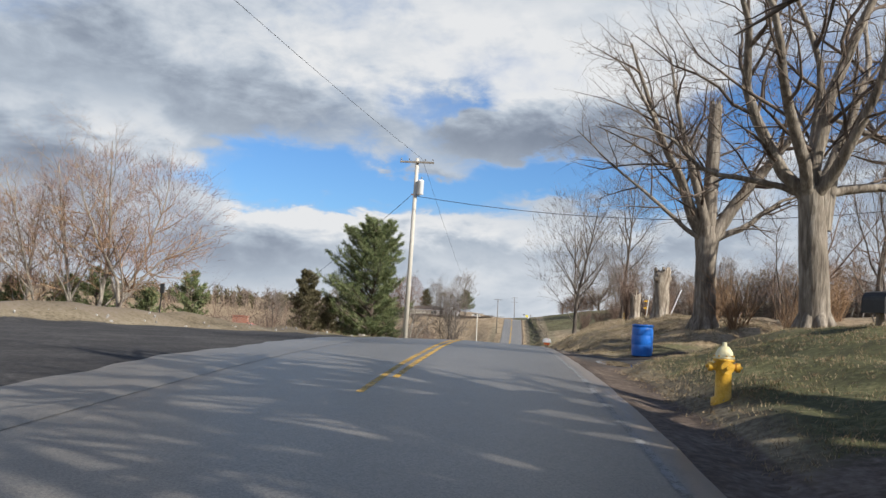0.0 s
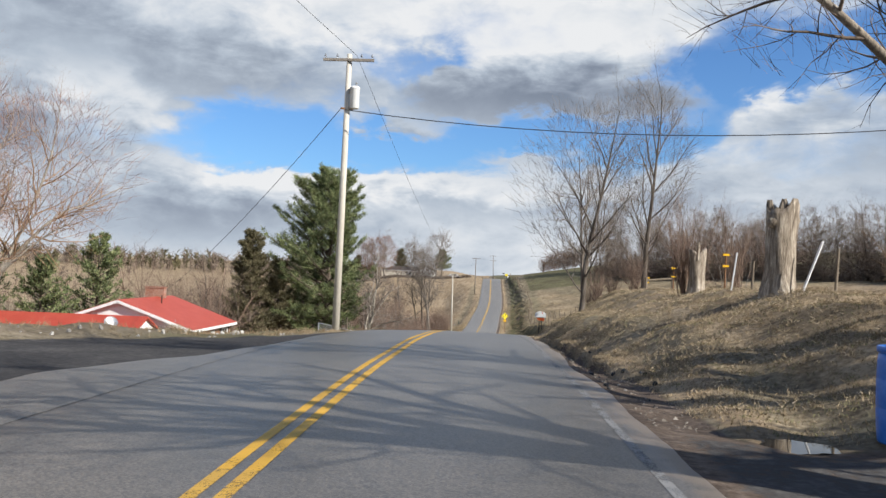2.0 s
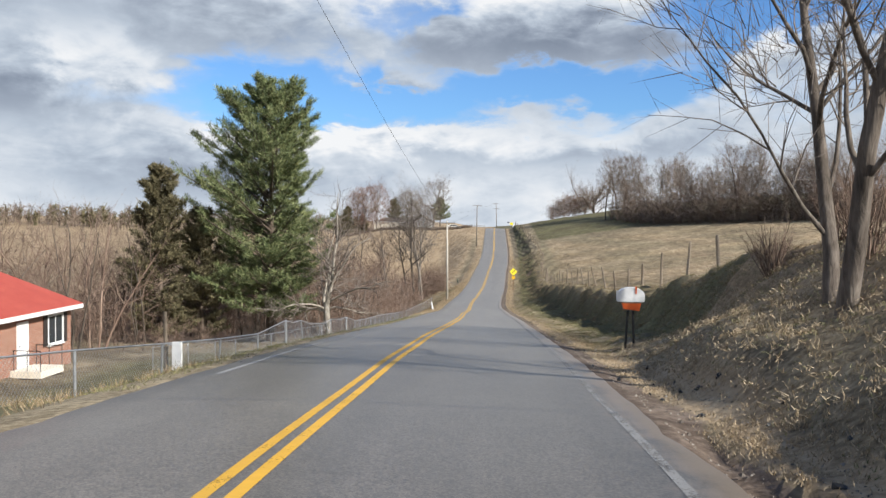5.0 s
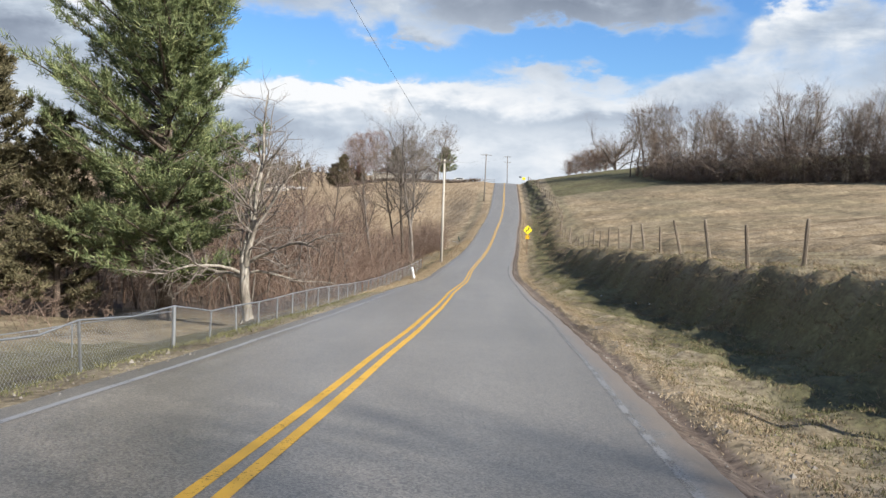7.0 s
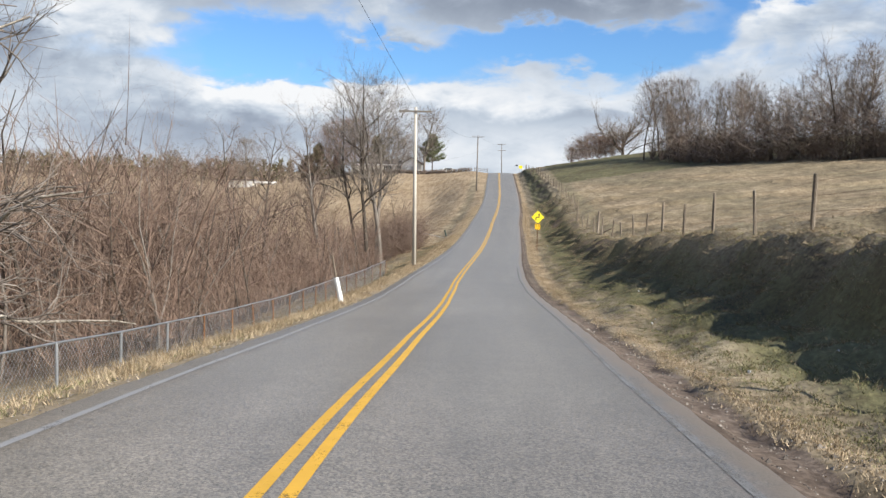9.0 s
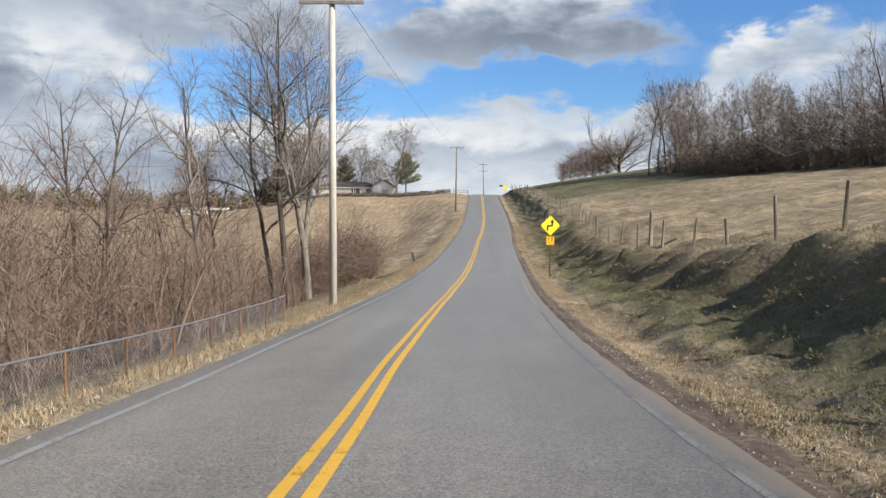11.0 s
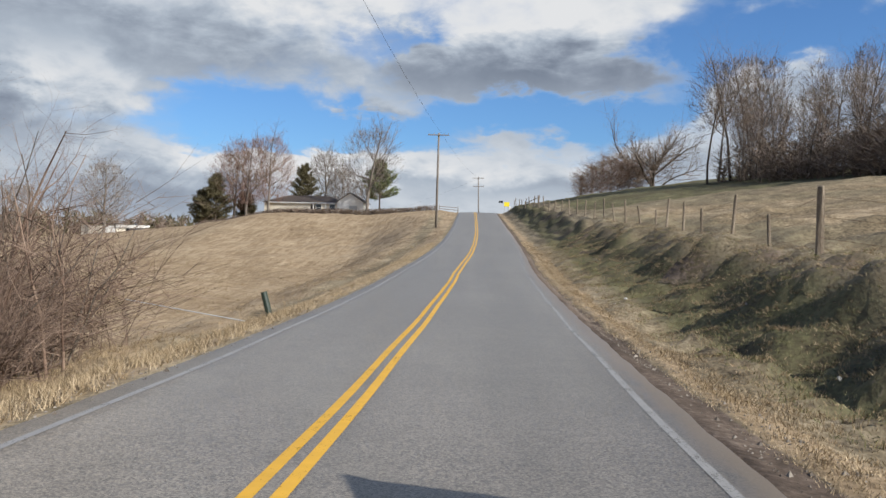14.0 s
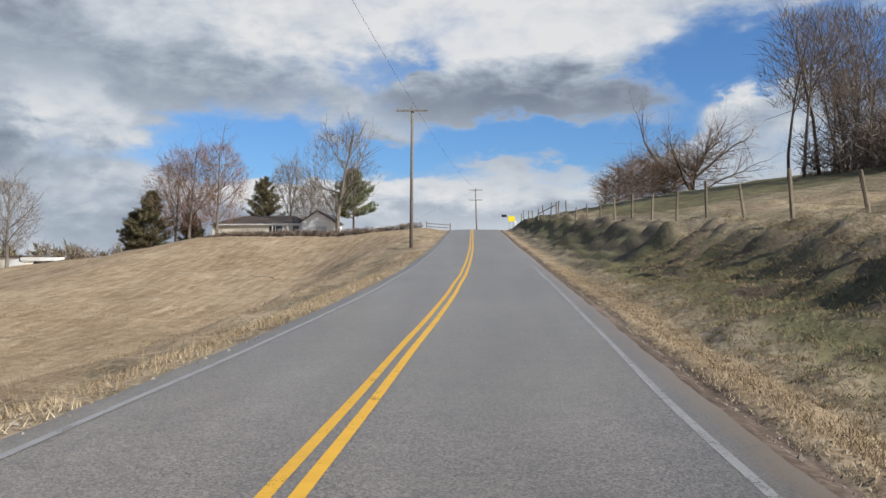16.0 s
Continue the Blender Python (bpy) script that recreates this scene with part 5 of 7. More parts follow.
# more of the row beside the lane, whose shadows fall across it
ROW = [((math.cos(2.4 * k) * (0.35 + 0.05 * k), math.sin(2.4 * k) * (0.35 + 0.05 * k), 1.05 - 0.05 * k), 5.0 + 0.35 * (k % 4), 0.32 - 0.008 * k) for k in range(11)]
first = None
for x, y, a in ((6.4, 8.4, 0), (13.5, 1.5, 110), (9.0, -1.5, 160), (9.6, 2.4, 90), (9.8, -7.0, 300), (12.0, -3.0, 20), (13.8, 23.3, 20), (14.5, -4.5, 330)):
    if first is None:
        old_maple(on_land(x, y), 55, 0.45, 3.4, ROW, "large bare old maple in a roadside row", kids=(0, 6, 4, 0))
        first = [o for o in bpy.data.objects if o.name.startswith("maple_tree")][-1]
    else:
        big = 1.5 if x > 12.2 and y < 10 else 1.0
        copy_thing(first, pose(*on_land(x, y), 0, 0, a)).scale = (big, big, big)
for k, (x, y, h, w, n) in enumerate(((8.0, 28.3, 2.1, 1.5, 52), (9.6, 27.6, 2.4, 1.3, 46), (11.2, 30.5, 2.3, 1.6, 46), (7.9, 31.2, 1.7, 1.3, 36), (12.8, 33.5, 2.2, 1.5, 42))):
    shrub("shrub", on_land(x, y), h, w, n, 40 + k, "bare tan multi-stemmed garden shrub", TWIG_TAN, "garden shrubs under the maples")


def snag(place, height, r, seed, label, spikes, burls=3):
    """A dead hollow trunk, broken off at the top."""
    rng = random.Random(seed)
    bm = fresh()
    n, rows = 18, 14
    last = None
    for i in range(rows + 1):
        t = i / rows
        ring = []
        for j in range(n):
            a = 2 * math.pi * j / n
            rr = r * (1.35 - 0.9 * min(t, 0.25) * 1.6 + 0.10 * math.sin(3 * a + 2.5 * t) + 0.08 * math.sin(7 * a + 5 * t) + (0.22 * max(0, t - 0.7) * (1 + math.sin(2 * a + seed))))
            z = height * t * (1 + (0.16 * math.sin(2 * a + seed) + 0.08 * math.sin(5 * a)) * (t > 0.75) * (t - 0.6))
            ring.append(bm.verts.new((rr * math.cos(a), rr * math.sin(a), z - 0.15)))
        if last:
            for j in range(n):
                bm.faces.new((last[j], last[(j + 1) % n], ring[(j + 1) % n], ring[j]))
        last = ring
    inner = [bm.verts.new((v.co.x * 0.6, v.co.y * 0.6, v.co.z - 0.3)) for v in last]
    for j in range(n):
        bm.faces.new((last[j], last[(j + 1) % n], inner[(j + 1) % n], inner[j]))
    bm.faces.new(inner)
    for k in range(burls):
        a = rng.uniform(0, 6.28)
        bmesh.ops.create_icosphere(bm, subdivisions=2, radius=r * rng.uniform(0.35, 0.5), matrix=pose(r * 0.9 * math.cos(a), r * 0.9 * math.sin(a), height * rng.uniform(0.8, 1.0) - 0.15))
    root = thing("dead_tree_trunk", place, label, "tree stump", "dead trunks on the bank")
    part("trunk", bm, DEAD_WOOD, root, smoothed=True)
    for k in range(spikes):
        a = rng.uniform(0, 6.28)
        o = Vector((r * 0.7 * math.cos(a), r * 0.7 * math.sin(a), height - 0.45))
        part("splinter", rod(fresh(), o, o + Vector((rng.gauss(0, 0.08), rng.gauss(0, 0.08), rng.uniform(0.3, 0.5))), 0.10, 0.04, 6), DEAD_WOOD, root)
    return root


snag(on_land(6.9, 35.7), 1.95, 0.29, 3, "tall hollow dead trunk, broken and bleached, with burls", 4)
snag(on_land(6.95, 43.2), 1.4, 0.22, 8, "shorter bleached dead trunk with suckers beside it", 2, 1)
shrub("sucker_shoots", on_land(6.7, 43.6), 3.0, 1.3, 46, 77, "thin straight reddish shoots sprouting round a dead trunk", TWIG_RED)

WALNUT = variant(OPEN, seg=[8, 7, 4, 1], kids=[16, 11, 9], angle=[36, 42, 45], ratio=[0.46, 0.42, 0.42], thin=[0.36, 0.4, 0.45], tip=[0.12, 0.15, 0.25, 0.5], wig=[0.05, 0.12, 0.18, 0.22], lift=[0.03, 0.07, 0.05, 0.03], starts=[0.24, 0.15, 0.12])
twig_spray(simple_tree("bare_tree", on_land(4.95, 57.0), 9.3, 0.135, "slender bare grey tree with forked trunks on the bank", WALNUT, BARK_BROWN, TWIG_GREY, 5, "trees on the bank", trunks=2), 9.6, 3.3, 2200, 0.014, TWIG_GREY, 501, 0.28)
slim = simple_tree("bare_tree", on_land(8.6, 61.4), 10.0, 0.145, "slender bare grey tree with upswept limbs by the pasture fence", WALNUT, BARK_BROWN, TWIG_GREY, 9, "trees on the bank", lean=(0.04, 0))
twig_spray(slim, 10.2, 3.1, 2200, 0.014, TWIG_GREY, 502, 0.28)
for x, y, a in ((24.0, 57.5, 40), (28.5, 58.5, 200)):
    copy_thing(slim, pose(*on_land(x, y), 0, 0, a)).scale = (1.7, 1.7, 1.75)
for k, (x, y, h, w) in enumerate(((5.9, 58.2, 1.6, 1.0), (8.0, 60.2, 2.2, 1.1), (10.2, 57.5, 2.0, 1.2), (9.3, 47.5, 2.6, 1.0), (7.2, 62.5, 1.4, 0.9), (6.3, 63.5, 1.2, 0.9), (11.5, 50.2, 3.0, 1.4))):
    shrub("shrub", on_land(x, y), h, w, 34, 60 + k, "bare brown shrub at the field edge", TWIG_BROWN, "field edge shrubs")


def barrel(place):
    root = thing("barrel", place, "blue plastic drum with a closed lid beside the muddy drive", "barrel")
    prof = [(0.262, 0.0), (0.275, 0.015), (0.278, 0.05), (0.288, 0.16), (0.292, 0.30), (0.289, 0.312), (0.289, 0.328), (0.293, 0.34), (0.294, 0.56), (0.290, 0.572), (0.290, 0.588), (0.292, 0.60), (0.288, 0.74), (0.276, 0.82)]
    part("body", lathe(fresh(), prof, 40), BLUE_PLASTIC, root, smoothed=True)
    part("lid", lathe(fresh(), [(0.283, 0.815), (0.294, 0.825), (0.295, 0.865), (0.288, 0.876), (0.268, 0.878), (0.262, 0.862), (0.05, 0.858)], 40), BLUE_PLASTIC, root, smoothed=True)
    for x in (-0.17, 0.17):
        part("bung", lathe(fresh(), [(0.035, 0.855), (0.035, 0.875), (0.02, 0.88)], 14, (x, 0, 0)), BLUE_PLASTIC, root)
    return root


barrel((4.71, 25.3, float(land(4.71, 25.3)) - 0.01))
HYDRANT = varied("yellow_hydrant_paint", [(0.50, 0.26, 0.02), (0.68, 0.38, 0.035), (0.78, 0.50, 0.10)], 6, 0.5, relief=0.15)
CREAM = varied("cream_bonnet_paint", [(0.62, 0.50, 0.22), (0.78, 0.68, 0.38), (0.82, 0.74, 0.48)], 6, 0.5, relief=0.1)


def hydrant(place):
    root = thing("fire_hydrant", place, "yellow cast-iron fire hydrant with a cream bonnet in rough grass", "fire hydrant")
    part("barrel", lathe(fresh(), [(0.15, -0.1), (0.15, 0.03), (0.105, 0.05), (0.10, 0.36), (0.112, 0.38), (0.112, 0.50), (0.135, 0.51), (0.135, 0.535)], 24), HYDRANT, root, smoothed=True)
    part("bonnet", lathe(fresh(), [(0.135, 0.536), (0.135, 0.56), (0.115, 0.565), (0.105, 0.62), (0.07, 0.68), (0.03, 0.70), (0.03, 0.745), (0.022, 0.75)], 24), CREAM, root, "cream painted bonnet", True)
    for a, r, ln in ((180, 0.055, 0.20), (0, 0.055, 0.20), (-90, 0.075, 0.21)):
        d = Vector((math.cos(radians(a)), math.sin(radians(a)), 0))
        bm = fresh()
        rod(bm, d * 0.08 + Vector((0, 0, 0.43)), d * (ln - 0.05) + Vector((0, 0, 0.43)), r * 0.85, None, 14)
        rod(bm, d * (ln - 0.05) + Vector((0, 0, 0.43)), d * ln + Vector((0, 0, 0.43)), r * 1.1, None, 14)
        rod(bm, d * ln + Vector((0, 0, 0.43)), d * (ln + 0.035) + Vector((0, 0, 0.43)), r * 0.35, None, 5)
        part("nozzle_cap", bm, HYDRANT, root)
    for k in range(8):
        a = 2 * math.pi * k / 8
        part("bolt", rod(fresh(), (0.122 * math.cos(a), 0.122 * math.sin(a), 0.50), (0.122 * math.cos(a), 0.122 * math.sin(a), 0.58), 0.011, None, 6), HYDRANT, root)
    return root


hydrant((3.82, 12.2, float(land(3.82, 12.2))))


def black_box(place):
    root = thing("mailbox", place, "black rounded metal mailbox on a short post", "mailbox", turn=20)
    prof = [(-0.17, 0.22)] + [(0.17 * math.cos(a), 0.45 + 0.17 * math.sin(a)) for a in np.linspace(math.pi, 0, 11)] + [(0.17, 0.22)]
    part("body", prism(fresh(), prof, -0.28, 0.28), BLACK, root)
    part("door", prism(fresh(), [(x * 1.03, (z - 0.4) * 1.03 + 0.4) for x, z in prof], -0.295, -0.281), BLACK, root)
    part("post", box(fresh(), (0, 0, 0.0), (0.1, 0.1, 0.46), bevel=0.01), POST_WOOD, root)
    return root


black_box((7.7, 17.0, float(land(7.7, 17.0))))
ORANGE = varied("orange_plastic", [(0.42, 0.06, 0.012), (0.58, 0.10, 0.02), (0.66, 0.15, 0.04)], 5, 0.45, relief=0.05)


def mailbox(place):
    root = thing("mailbox", place, "white mailbox above an orange newspaper box on a dark post", "mailbox", turn=-4)
    prof = [(-0.29, 1.0)] + [(0.29 * math.cos(a), 1.16 + 0.15 * math.sin(a)) for a in np.linspace(math.pi, 0, 11)] + [(0.29, 1.0)]
    part("box", prism(fresh(), prof, -0.14, 0.14), WHITE_PAINT, root)
    part("door", box(fresh(), (-0.298, 0, 1.12), (0.012, 0.26, 0.22), bevel=0.003), WHITE_PAINT, root)
    part("flag", box(fresh(), (0.1, -0.15, 1.26), (0.03, 0.01, 0.16)), ORANGE, root, "red flag")
    bm = prism(fresh(), [(-0.16, 0.84), (0.18, 0.80), (0.22, 0.97), (-0.20, 0.97)], -0.12, 0.10)
    part("newspaper_box", bm, ORANGE, root, "orange newspaper box")
    part("shelf", box(fresh(), (0, 0, 0.987), (0.5, 0.26, 0.022)), POST_WOOD, root)
    for x in (-0.12, 0.10):
        part("post", rod(fresh(), (x, 0, -0.4), (x * 0.5, 0, 0.80), 0.028, 0.028, 8), BLACK, root)
    return root


mailbox((3.72, 65.0, float(land(3.72, 65.0))))


def stake(name, foot, top, w, mat, label, category, group="", band=None, flat=False):
    root = thing(name, foot, label, category, group)
    d = Vector(top) - Vector(foot)
    bm = fresh()
    if flat:
        m = d.to_track_quat("Z", "Y").to_matrix().to_4x4()
        bmesh.ops.create_cube(bm, size=1, matrix=Matrix.Translation(d * 0.45) @ m @ Matrix.Diagonal((w * 2, w * 0.8, d.length * 1.1, 1)))
    else:
        rod(bm, -d * 0.1, d, w, w * 0.9, 10)
    part("stake", bm, mat, root)
    for f in band or ():
        part("reflector", box(fresh(), d * f + Vector((0, -w * 1.2, 0)), (0.2, 0.012, 0.06)), SIGN_AMBER, root, "yellow reflector")
    return root


def foot_of(x, y):
    return (x, y, float(land(x, y)))


for x, y, dx, dy, h in ((6.9, 39.3, 0.12, 0.0, 0.95), (7.2, 35.2, 0.42, 0.1, 1.05), (8.6, 30.6, 0.2, 0, 0.9)):
    f = foot_of(x, y)
    stake("white_stake", f, (f[0] + dx, f[1] + dy, f[2] + h), 0.03, WHITE_PAINT, "white painted stake leaning on the bank", "stake", "white stakes", flat=True)
for x, y, h in ((8.3, 45.2, 1.15), (8.5, 50.2, 1.25), (8.6, 54.4, 1.15), (8.5, 60.0, 0.75)):
    f = foot_of(x, y)
    stake("marker_post", f, (f[0] + 0.02, f[1], f[2] + h), 0.028, RUST, "thin dark steel post with yellow reflectors", "post", "steel marker posts", (0.93, 0.62))
for x, y, h in ((7.6, 38.0, 0.9), (7.9, 41.0, 0.85), (8.2, 47.6, 0.9), (8.4, 36.6, 1.0), (9.5, 33.0, 1.1)):
    f = foot_of(x, y)
    stake("wooden_stake", f, (f[0] + 0.04, f[1], f[2] + h), 0.035, POST_WOOD, "short weathered wooden fence stake", "stake", "old fence stakes")


def rail_fence(a, b, h, label, rails=1, name="rail_fence"):
    fa, fb = Vector(foot_of(*a)), Vector(foot_of(*b))
    root = thing(name, fa, label, "fence")
    d = fb - fa
    for o in (Vector((0, 0, 0)), d):
        part("post", rod(fresh(), o + Vector((0, 0, -0.3)), o + Vector((0, 0, h)), 0.07, 0.06, 10), POST_WOOD, root)
    for k in range(rails):
        z = h * (0.78 - 0.38 * k)
        part("rail", rod(fresh(), Vector((0, 0, z)), d + Vector((0, 0, z)), 0.05, 0.045, 8), POST_WOOD, root)
    return root


rail_fence((8.4, 59.6), (9.7, 59.9), 0.75, "short weathered wooden rail between two posts")
rail_fence((8.0, 289.5), (9.4, 285.0), 1.3, "dark wooden rail on top of the bank", 1)
rail_fence((-4.9, 318.0), (-1.7, 319.0), 1.1, "dark wooden rail fence at the crest", 2)
bent = foot_of(8.5, 166.2)
stake("fallen_post", (8.2, 166.0, bent[2] + 0.25), (9.1, 165.6, bent[2] + 0.75), 0.06, POST_WOOD, "broken pale post lying against the fence", "fence post")
f = foot_of(6.6, 318.0)
sign2 = thing("crest_sign", f, "yellow warning boards and a dark arrow board at the crest", "road sign")
part("board", box(fresh(), (0, 0, 1.35), (0.9, 0.03, 0.75), bevel=0.01), SIGN_YELLOW, sign2)
part("arrow_board", box(fresh(), (-1.0, 0, 1.75), (0.7, 0.03, 0.35), bevel=0.01), BLACK, sign2)
part("cabinet", box(fresh(), (0.55, 0.1, 0.5), (0.4, 0.35, 1.0), bevel=0.03), WHITE_PAINT, sign2)
for x in (-0.35, 0.3):
    part("leg", rod(fresh(), (x, 0, -0.2), (x, 0, 1.0), 0.03, None, 8), STEEL, sign2)
part("arm", rod(fresh(), (-1.0, 0, 1.6), (-0.3, 0, 1.5), 0.02, None, 8), STEEL, sign2)

# ---- left of the road: posts, evergreens, bare trees ----
f = foot_of(-14.3, 37.6)
lp = thing("post_with_box", f, "thin dark post with a narrow box on top", "post")
part("post", rod(fresh(), (0, 0, -0.3), (0.12, -0.1, 1.6), 0.035, 0.03, 8), BLACK, lp)
part("box", box(fresh(), (0.14, -0.12, 1.75), (0.16, 0.12, 0.42), bevel=0.01), BLACK, lp)
f = foot_of(-6.7, 65.6)
stake("white_board", f, (f[0], f[1], f[2] + 0.8), 0.11, WHITE_PAINT, "upright white board beside the chain-link fence", "post", flat=True)
stake("wooden_stake", (f[0] - 0.3, f[1] + 0.1, f[2]), (f[0] - 0.33, f[1] + 0.1, f[2] + 1.5), 0.05, POST_WOOD, "tall weathered wooden stake by the fence", "stake", "old fence stakes")
f = foot_of(-4.75, 125.8)
stake("guard_post", f, (f[0] - 0.16, f[1] - 0.05, f[2] + 0.78), 0.085, WHITE_PAINT, "thick white guard post leaning at the verge", "post")
stake("wooden_stake", (f[0] - 0.12, f[1] + 0.5, f[2]), (f[0] - 0.42, f[1] + 0.6, f[2] + 1.45), 0.035, POST_WOOD, "bleached wooden stake behind the guard post", "stake", "old fence stakes")
f = foot_of(-5.0, 193.0)
GREEN_PLASTIC = varied("green_plastic", [(0.014, 0.024, 0.018), (0.024, 0.038, 0.028), (0.045, 0.062, 0.048)], 5, 0.5, relief=0.1)
stake("cable_marker", f, (f[0] - 0.22, f[1] + 0.02, f[2] + 0.78), 0.10, GREEN_PLASTIC, "leaning dark green marker post with a pale cap", "post")
stake("wire_guard", (f[0] - 0.35, f[1] - 1.0, f[2] + 0.03), (f[0] - 3.2, f[1] - 2.2, f[2] + 0.62), 0.014, STEEL, "pale plastic guard on a slanting guy wire", "wire guard")

pine_tree("white_pine", on_land(-18.0, 118.2), 21.0, 6.9, 2, "tall dense white pine with layered green boughs", NEEDLE_PINE, 26000, 0.10, 0.42, 0.055, 0.50, per=9, shape=0.27, whorls=195, lop=0.2)
pine_tree("cedar_tree", on_land(-26.1, 114.5), 14.2, 3.8, 6, "dark narrow cedar with brownish needles", NEEDLE_CEDAR, 8000, 0.04, 0.3, 0.07, 0.36, per=6, shape=0.55, whorls=140)
pine_tree("cedar_tree", on_land(-23.4, 116.5), 11.0, 3.0, 7, "dark narrow cedar beside the pine", NEEDLE_CEDAR, 5000, 0.04, 0.3, 0.07, 0.34, per=6, shape=0.55, whorls=110)
GNARLED = variant(OPEN, seg=[8, 9, 6, 1], kids=[11, 12, 11], angle=[55, 50, 48], ratio=[0.52, 0.45, 0.42], thin=[0.46, 0.42, 0.5], tip=[0.15, 0.15, 0.25, 0.5], wig=[0.09, 0.22, 0.26, 0.28], lift=[0.02, 0.06, 0.05, 0.03], starts=[0.26, 0.18, 0.12])
forked_tree("pale_bare_tree", on_land(-12.5, 115.6), 14, 0.30, 3.2, [((-0.55, 0.1, 0.85), 8.2, 0.14), ((0.15, 0.1, 0.98), 9.6, 0.17), ((0.6, -0.2, 0.7), 6.8, 0.11), ((-0.95, -0.1, 0.36), 7.2, 0.11), ((-0.1, 0.5, 0.9), 7.6, 0.12), ((0.15, -0.55, 0.8), 7.0, 0.12), ((0.95, 0.3, 0.25), 5.6, 0.08), ((-0.7, -0.5, 0.6), 6.4, 0.10)],
            "gnarled bare tree with pale mottled bark behind the chain-link fence", GNARLED, BARK_PALE, TWIG_GREY)
LOCUST = variant(OPEN, seg=[10, 7, 4, 1], kids=[14, 11, 9], angle=[36, 45, 48], ratio=[0.40, 0.45, 0.45], thin=[0.44, 0.45, 0.6], tip=[0.14, 0.15, 0.25, 0.5], wig=[0.06, 0.18, 0.22, 0.25], lift=[0.03, 0.06, 0.05, 0.03], starts=[0.34, 0.15, 0.12])
for k, (x, y, h, r, lx) in enumerate(((-9.6, 173.0, 16.0, 0.22, 0.02), (-10.4, 172.2, 16.5, 0.20, -0.10), (-10.1, 174.6, 15.4, 0.21, 0.05), (-11.4, 173.2, 14.5, 0.16, -0.2))):
    twig_spray(simple_tree("locust_tree", on_land(x, y), h, r, "tall bare tree with furrowed grey bark at the verge" if k != 1 else "tall bare tree with dark bark leaning over the brush", LOCUST, BARK_GREY if k in (0, 2) else BARK_DARK, TWIG_GREY, 80 + k, "trees by the pole", lean=(lx, 0.02)), h, 3.0, 900, 0.018, TWIG_GREY, 520 + k, 0.42).location = (lx * h * 0.5, 0, 0)
for k, (x, y, h, r) in enumerate(((-13.5, 168.0, 13, 0.2), (-17.5, 163.5, 12, 0.16), (-15.5, 176.5, 11, 0.16), (-21.5, 170.5, 12.5, 0.18), (-19, 152, 9, 0.1), (-16, 141, 8.5, 0.1), (-23, 133, 10, 0.12))):
    simple_tree("bare_tree", on_land(x, y), h, r, "bare dark-barked tree rising out of the brush", LOCUST, BARK_DARK if k % 2 else BARK_GREY, TWIG_BROWN, 100 + k, "trees in the brush")
CLUMP = variant(OPEN, seg=[9, 7, 4, 1], kids=[13, 11, 10], angle=[38, 44, 46], ratio=[0.46, 0.45, 0.46], thin=[0.42, 0.42, 0.75], tip=[0.14, 0.15, 0.25, 0.5], wig=[0.05, 0.13, 0.18, 0.22], lift=[0.025, 0.06, 0.05, 0.04], starts=[0.30, 0.15, 0.12])
for k, (x, y, h, r, lx) in enumerate(((-38.4, 80.5, 21.5, 0.26, 0.06), (-39.6, 80.2, 20.5, 0.26, -0.14), (-43.5, 81.5, 18, 0.22, -0.1), (-47.5, 83.0, 17.5, 0.22, 0.05), (-52.5, 84.5, 17, 0.2, 0.0))):
    twig_spray(simple_tree("bare_tree", on_land(x, y), h, r, "tall bare tree with pale trunk and rusty twigs", CLUMP, BARK_PALE, TWIG_TAN, 131 + k, "pale trees beyond the junction", lean=(lx, 0)), h * 0.95, 4.8, 1100, 0.032, TWIG_ROSE, 511 + k, 0.42).location = (lx * h * 0.45, 0, 0)
leaning = forked_tree("bare_tree", on_land(-37.0, 80.0), 130, 0.30, 6.0, [((0.62, 0, 0.85), 12.5, 0.17), ((0.35, 0.1, 0.95), 14.0, 0.18), ((0.05, -0.1, 1.0), 14.5, 0.17), ((0.92, 0.0, 0.50), 9.5, 0.11), ((-0.3, 0.2, 0.9), 11.0, 0.12), ((0.55, -0.4, 0.7), 10.5, 0.11)],
                      "pale tree leaning out over the berm with spreading rusty limbs", CLUMP, BARK_PALE, TWIG_TAN, lean=0.36)
twig_spray(leaning, 19.5, 6.4, 1500, 0.032, TWIG_ROSE, 510, 0.45).location = (5.0, 0, 0)
for k, (x, y, h) in enumerate(((-41, 86, 9.5), (-45, 88, 8.5), (-36.5, 88, 7.5), (-33.5, 92.0, 10.0), (-51, 88, 8))):
    pine_tree("spruce_tree", on_land(x, y), h, 3.4, 150 + k, "dull green spruce beneath the bare trees", NEEDLE_PINE, 1300, 0.03, 0.35, 0.09, 0.4, per=6, shape=0.6)


def rnd_box(seed, n, x0, x1, y0, y1):
    nr = np.random.default_rng(seed)
    return np.column_stack([nr.uniform(x0, x1, n), nr.uniform(y0, y1, n)]), nr


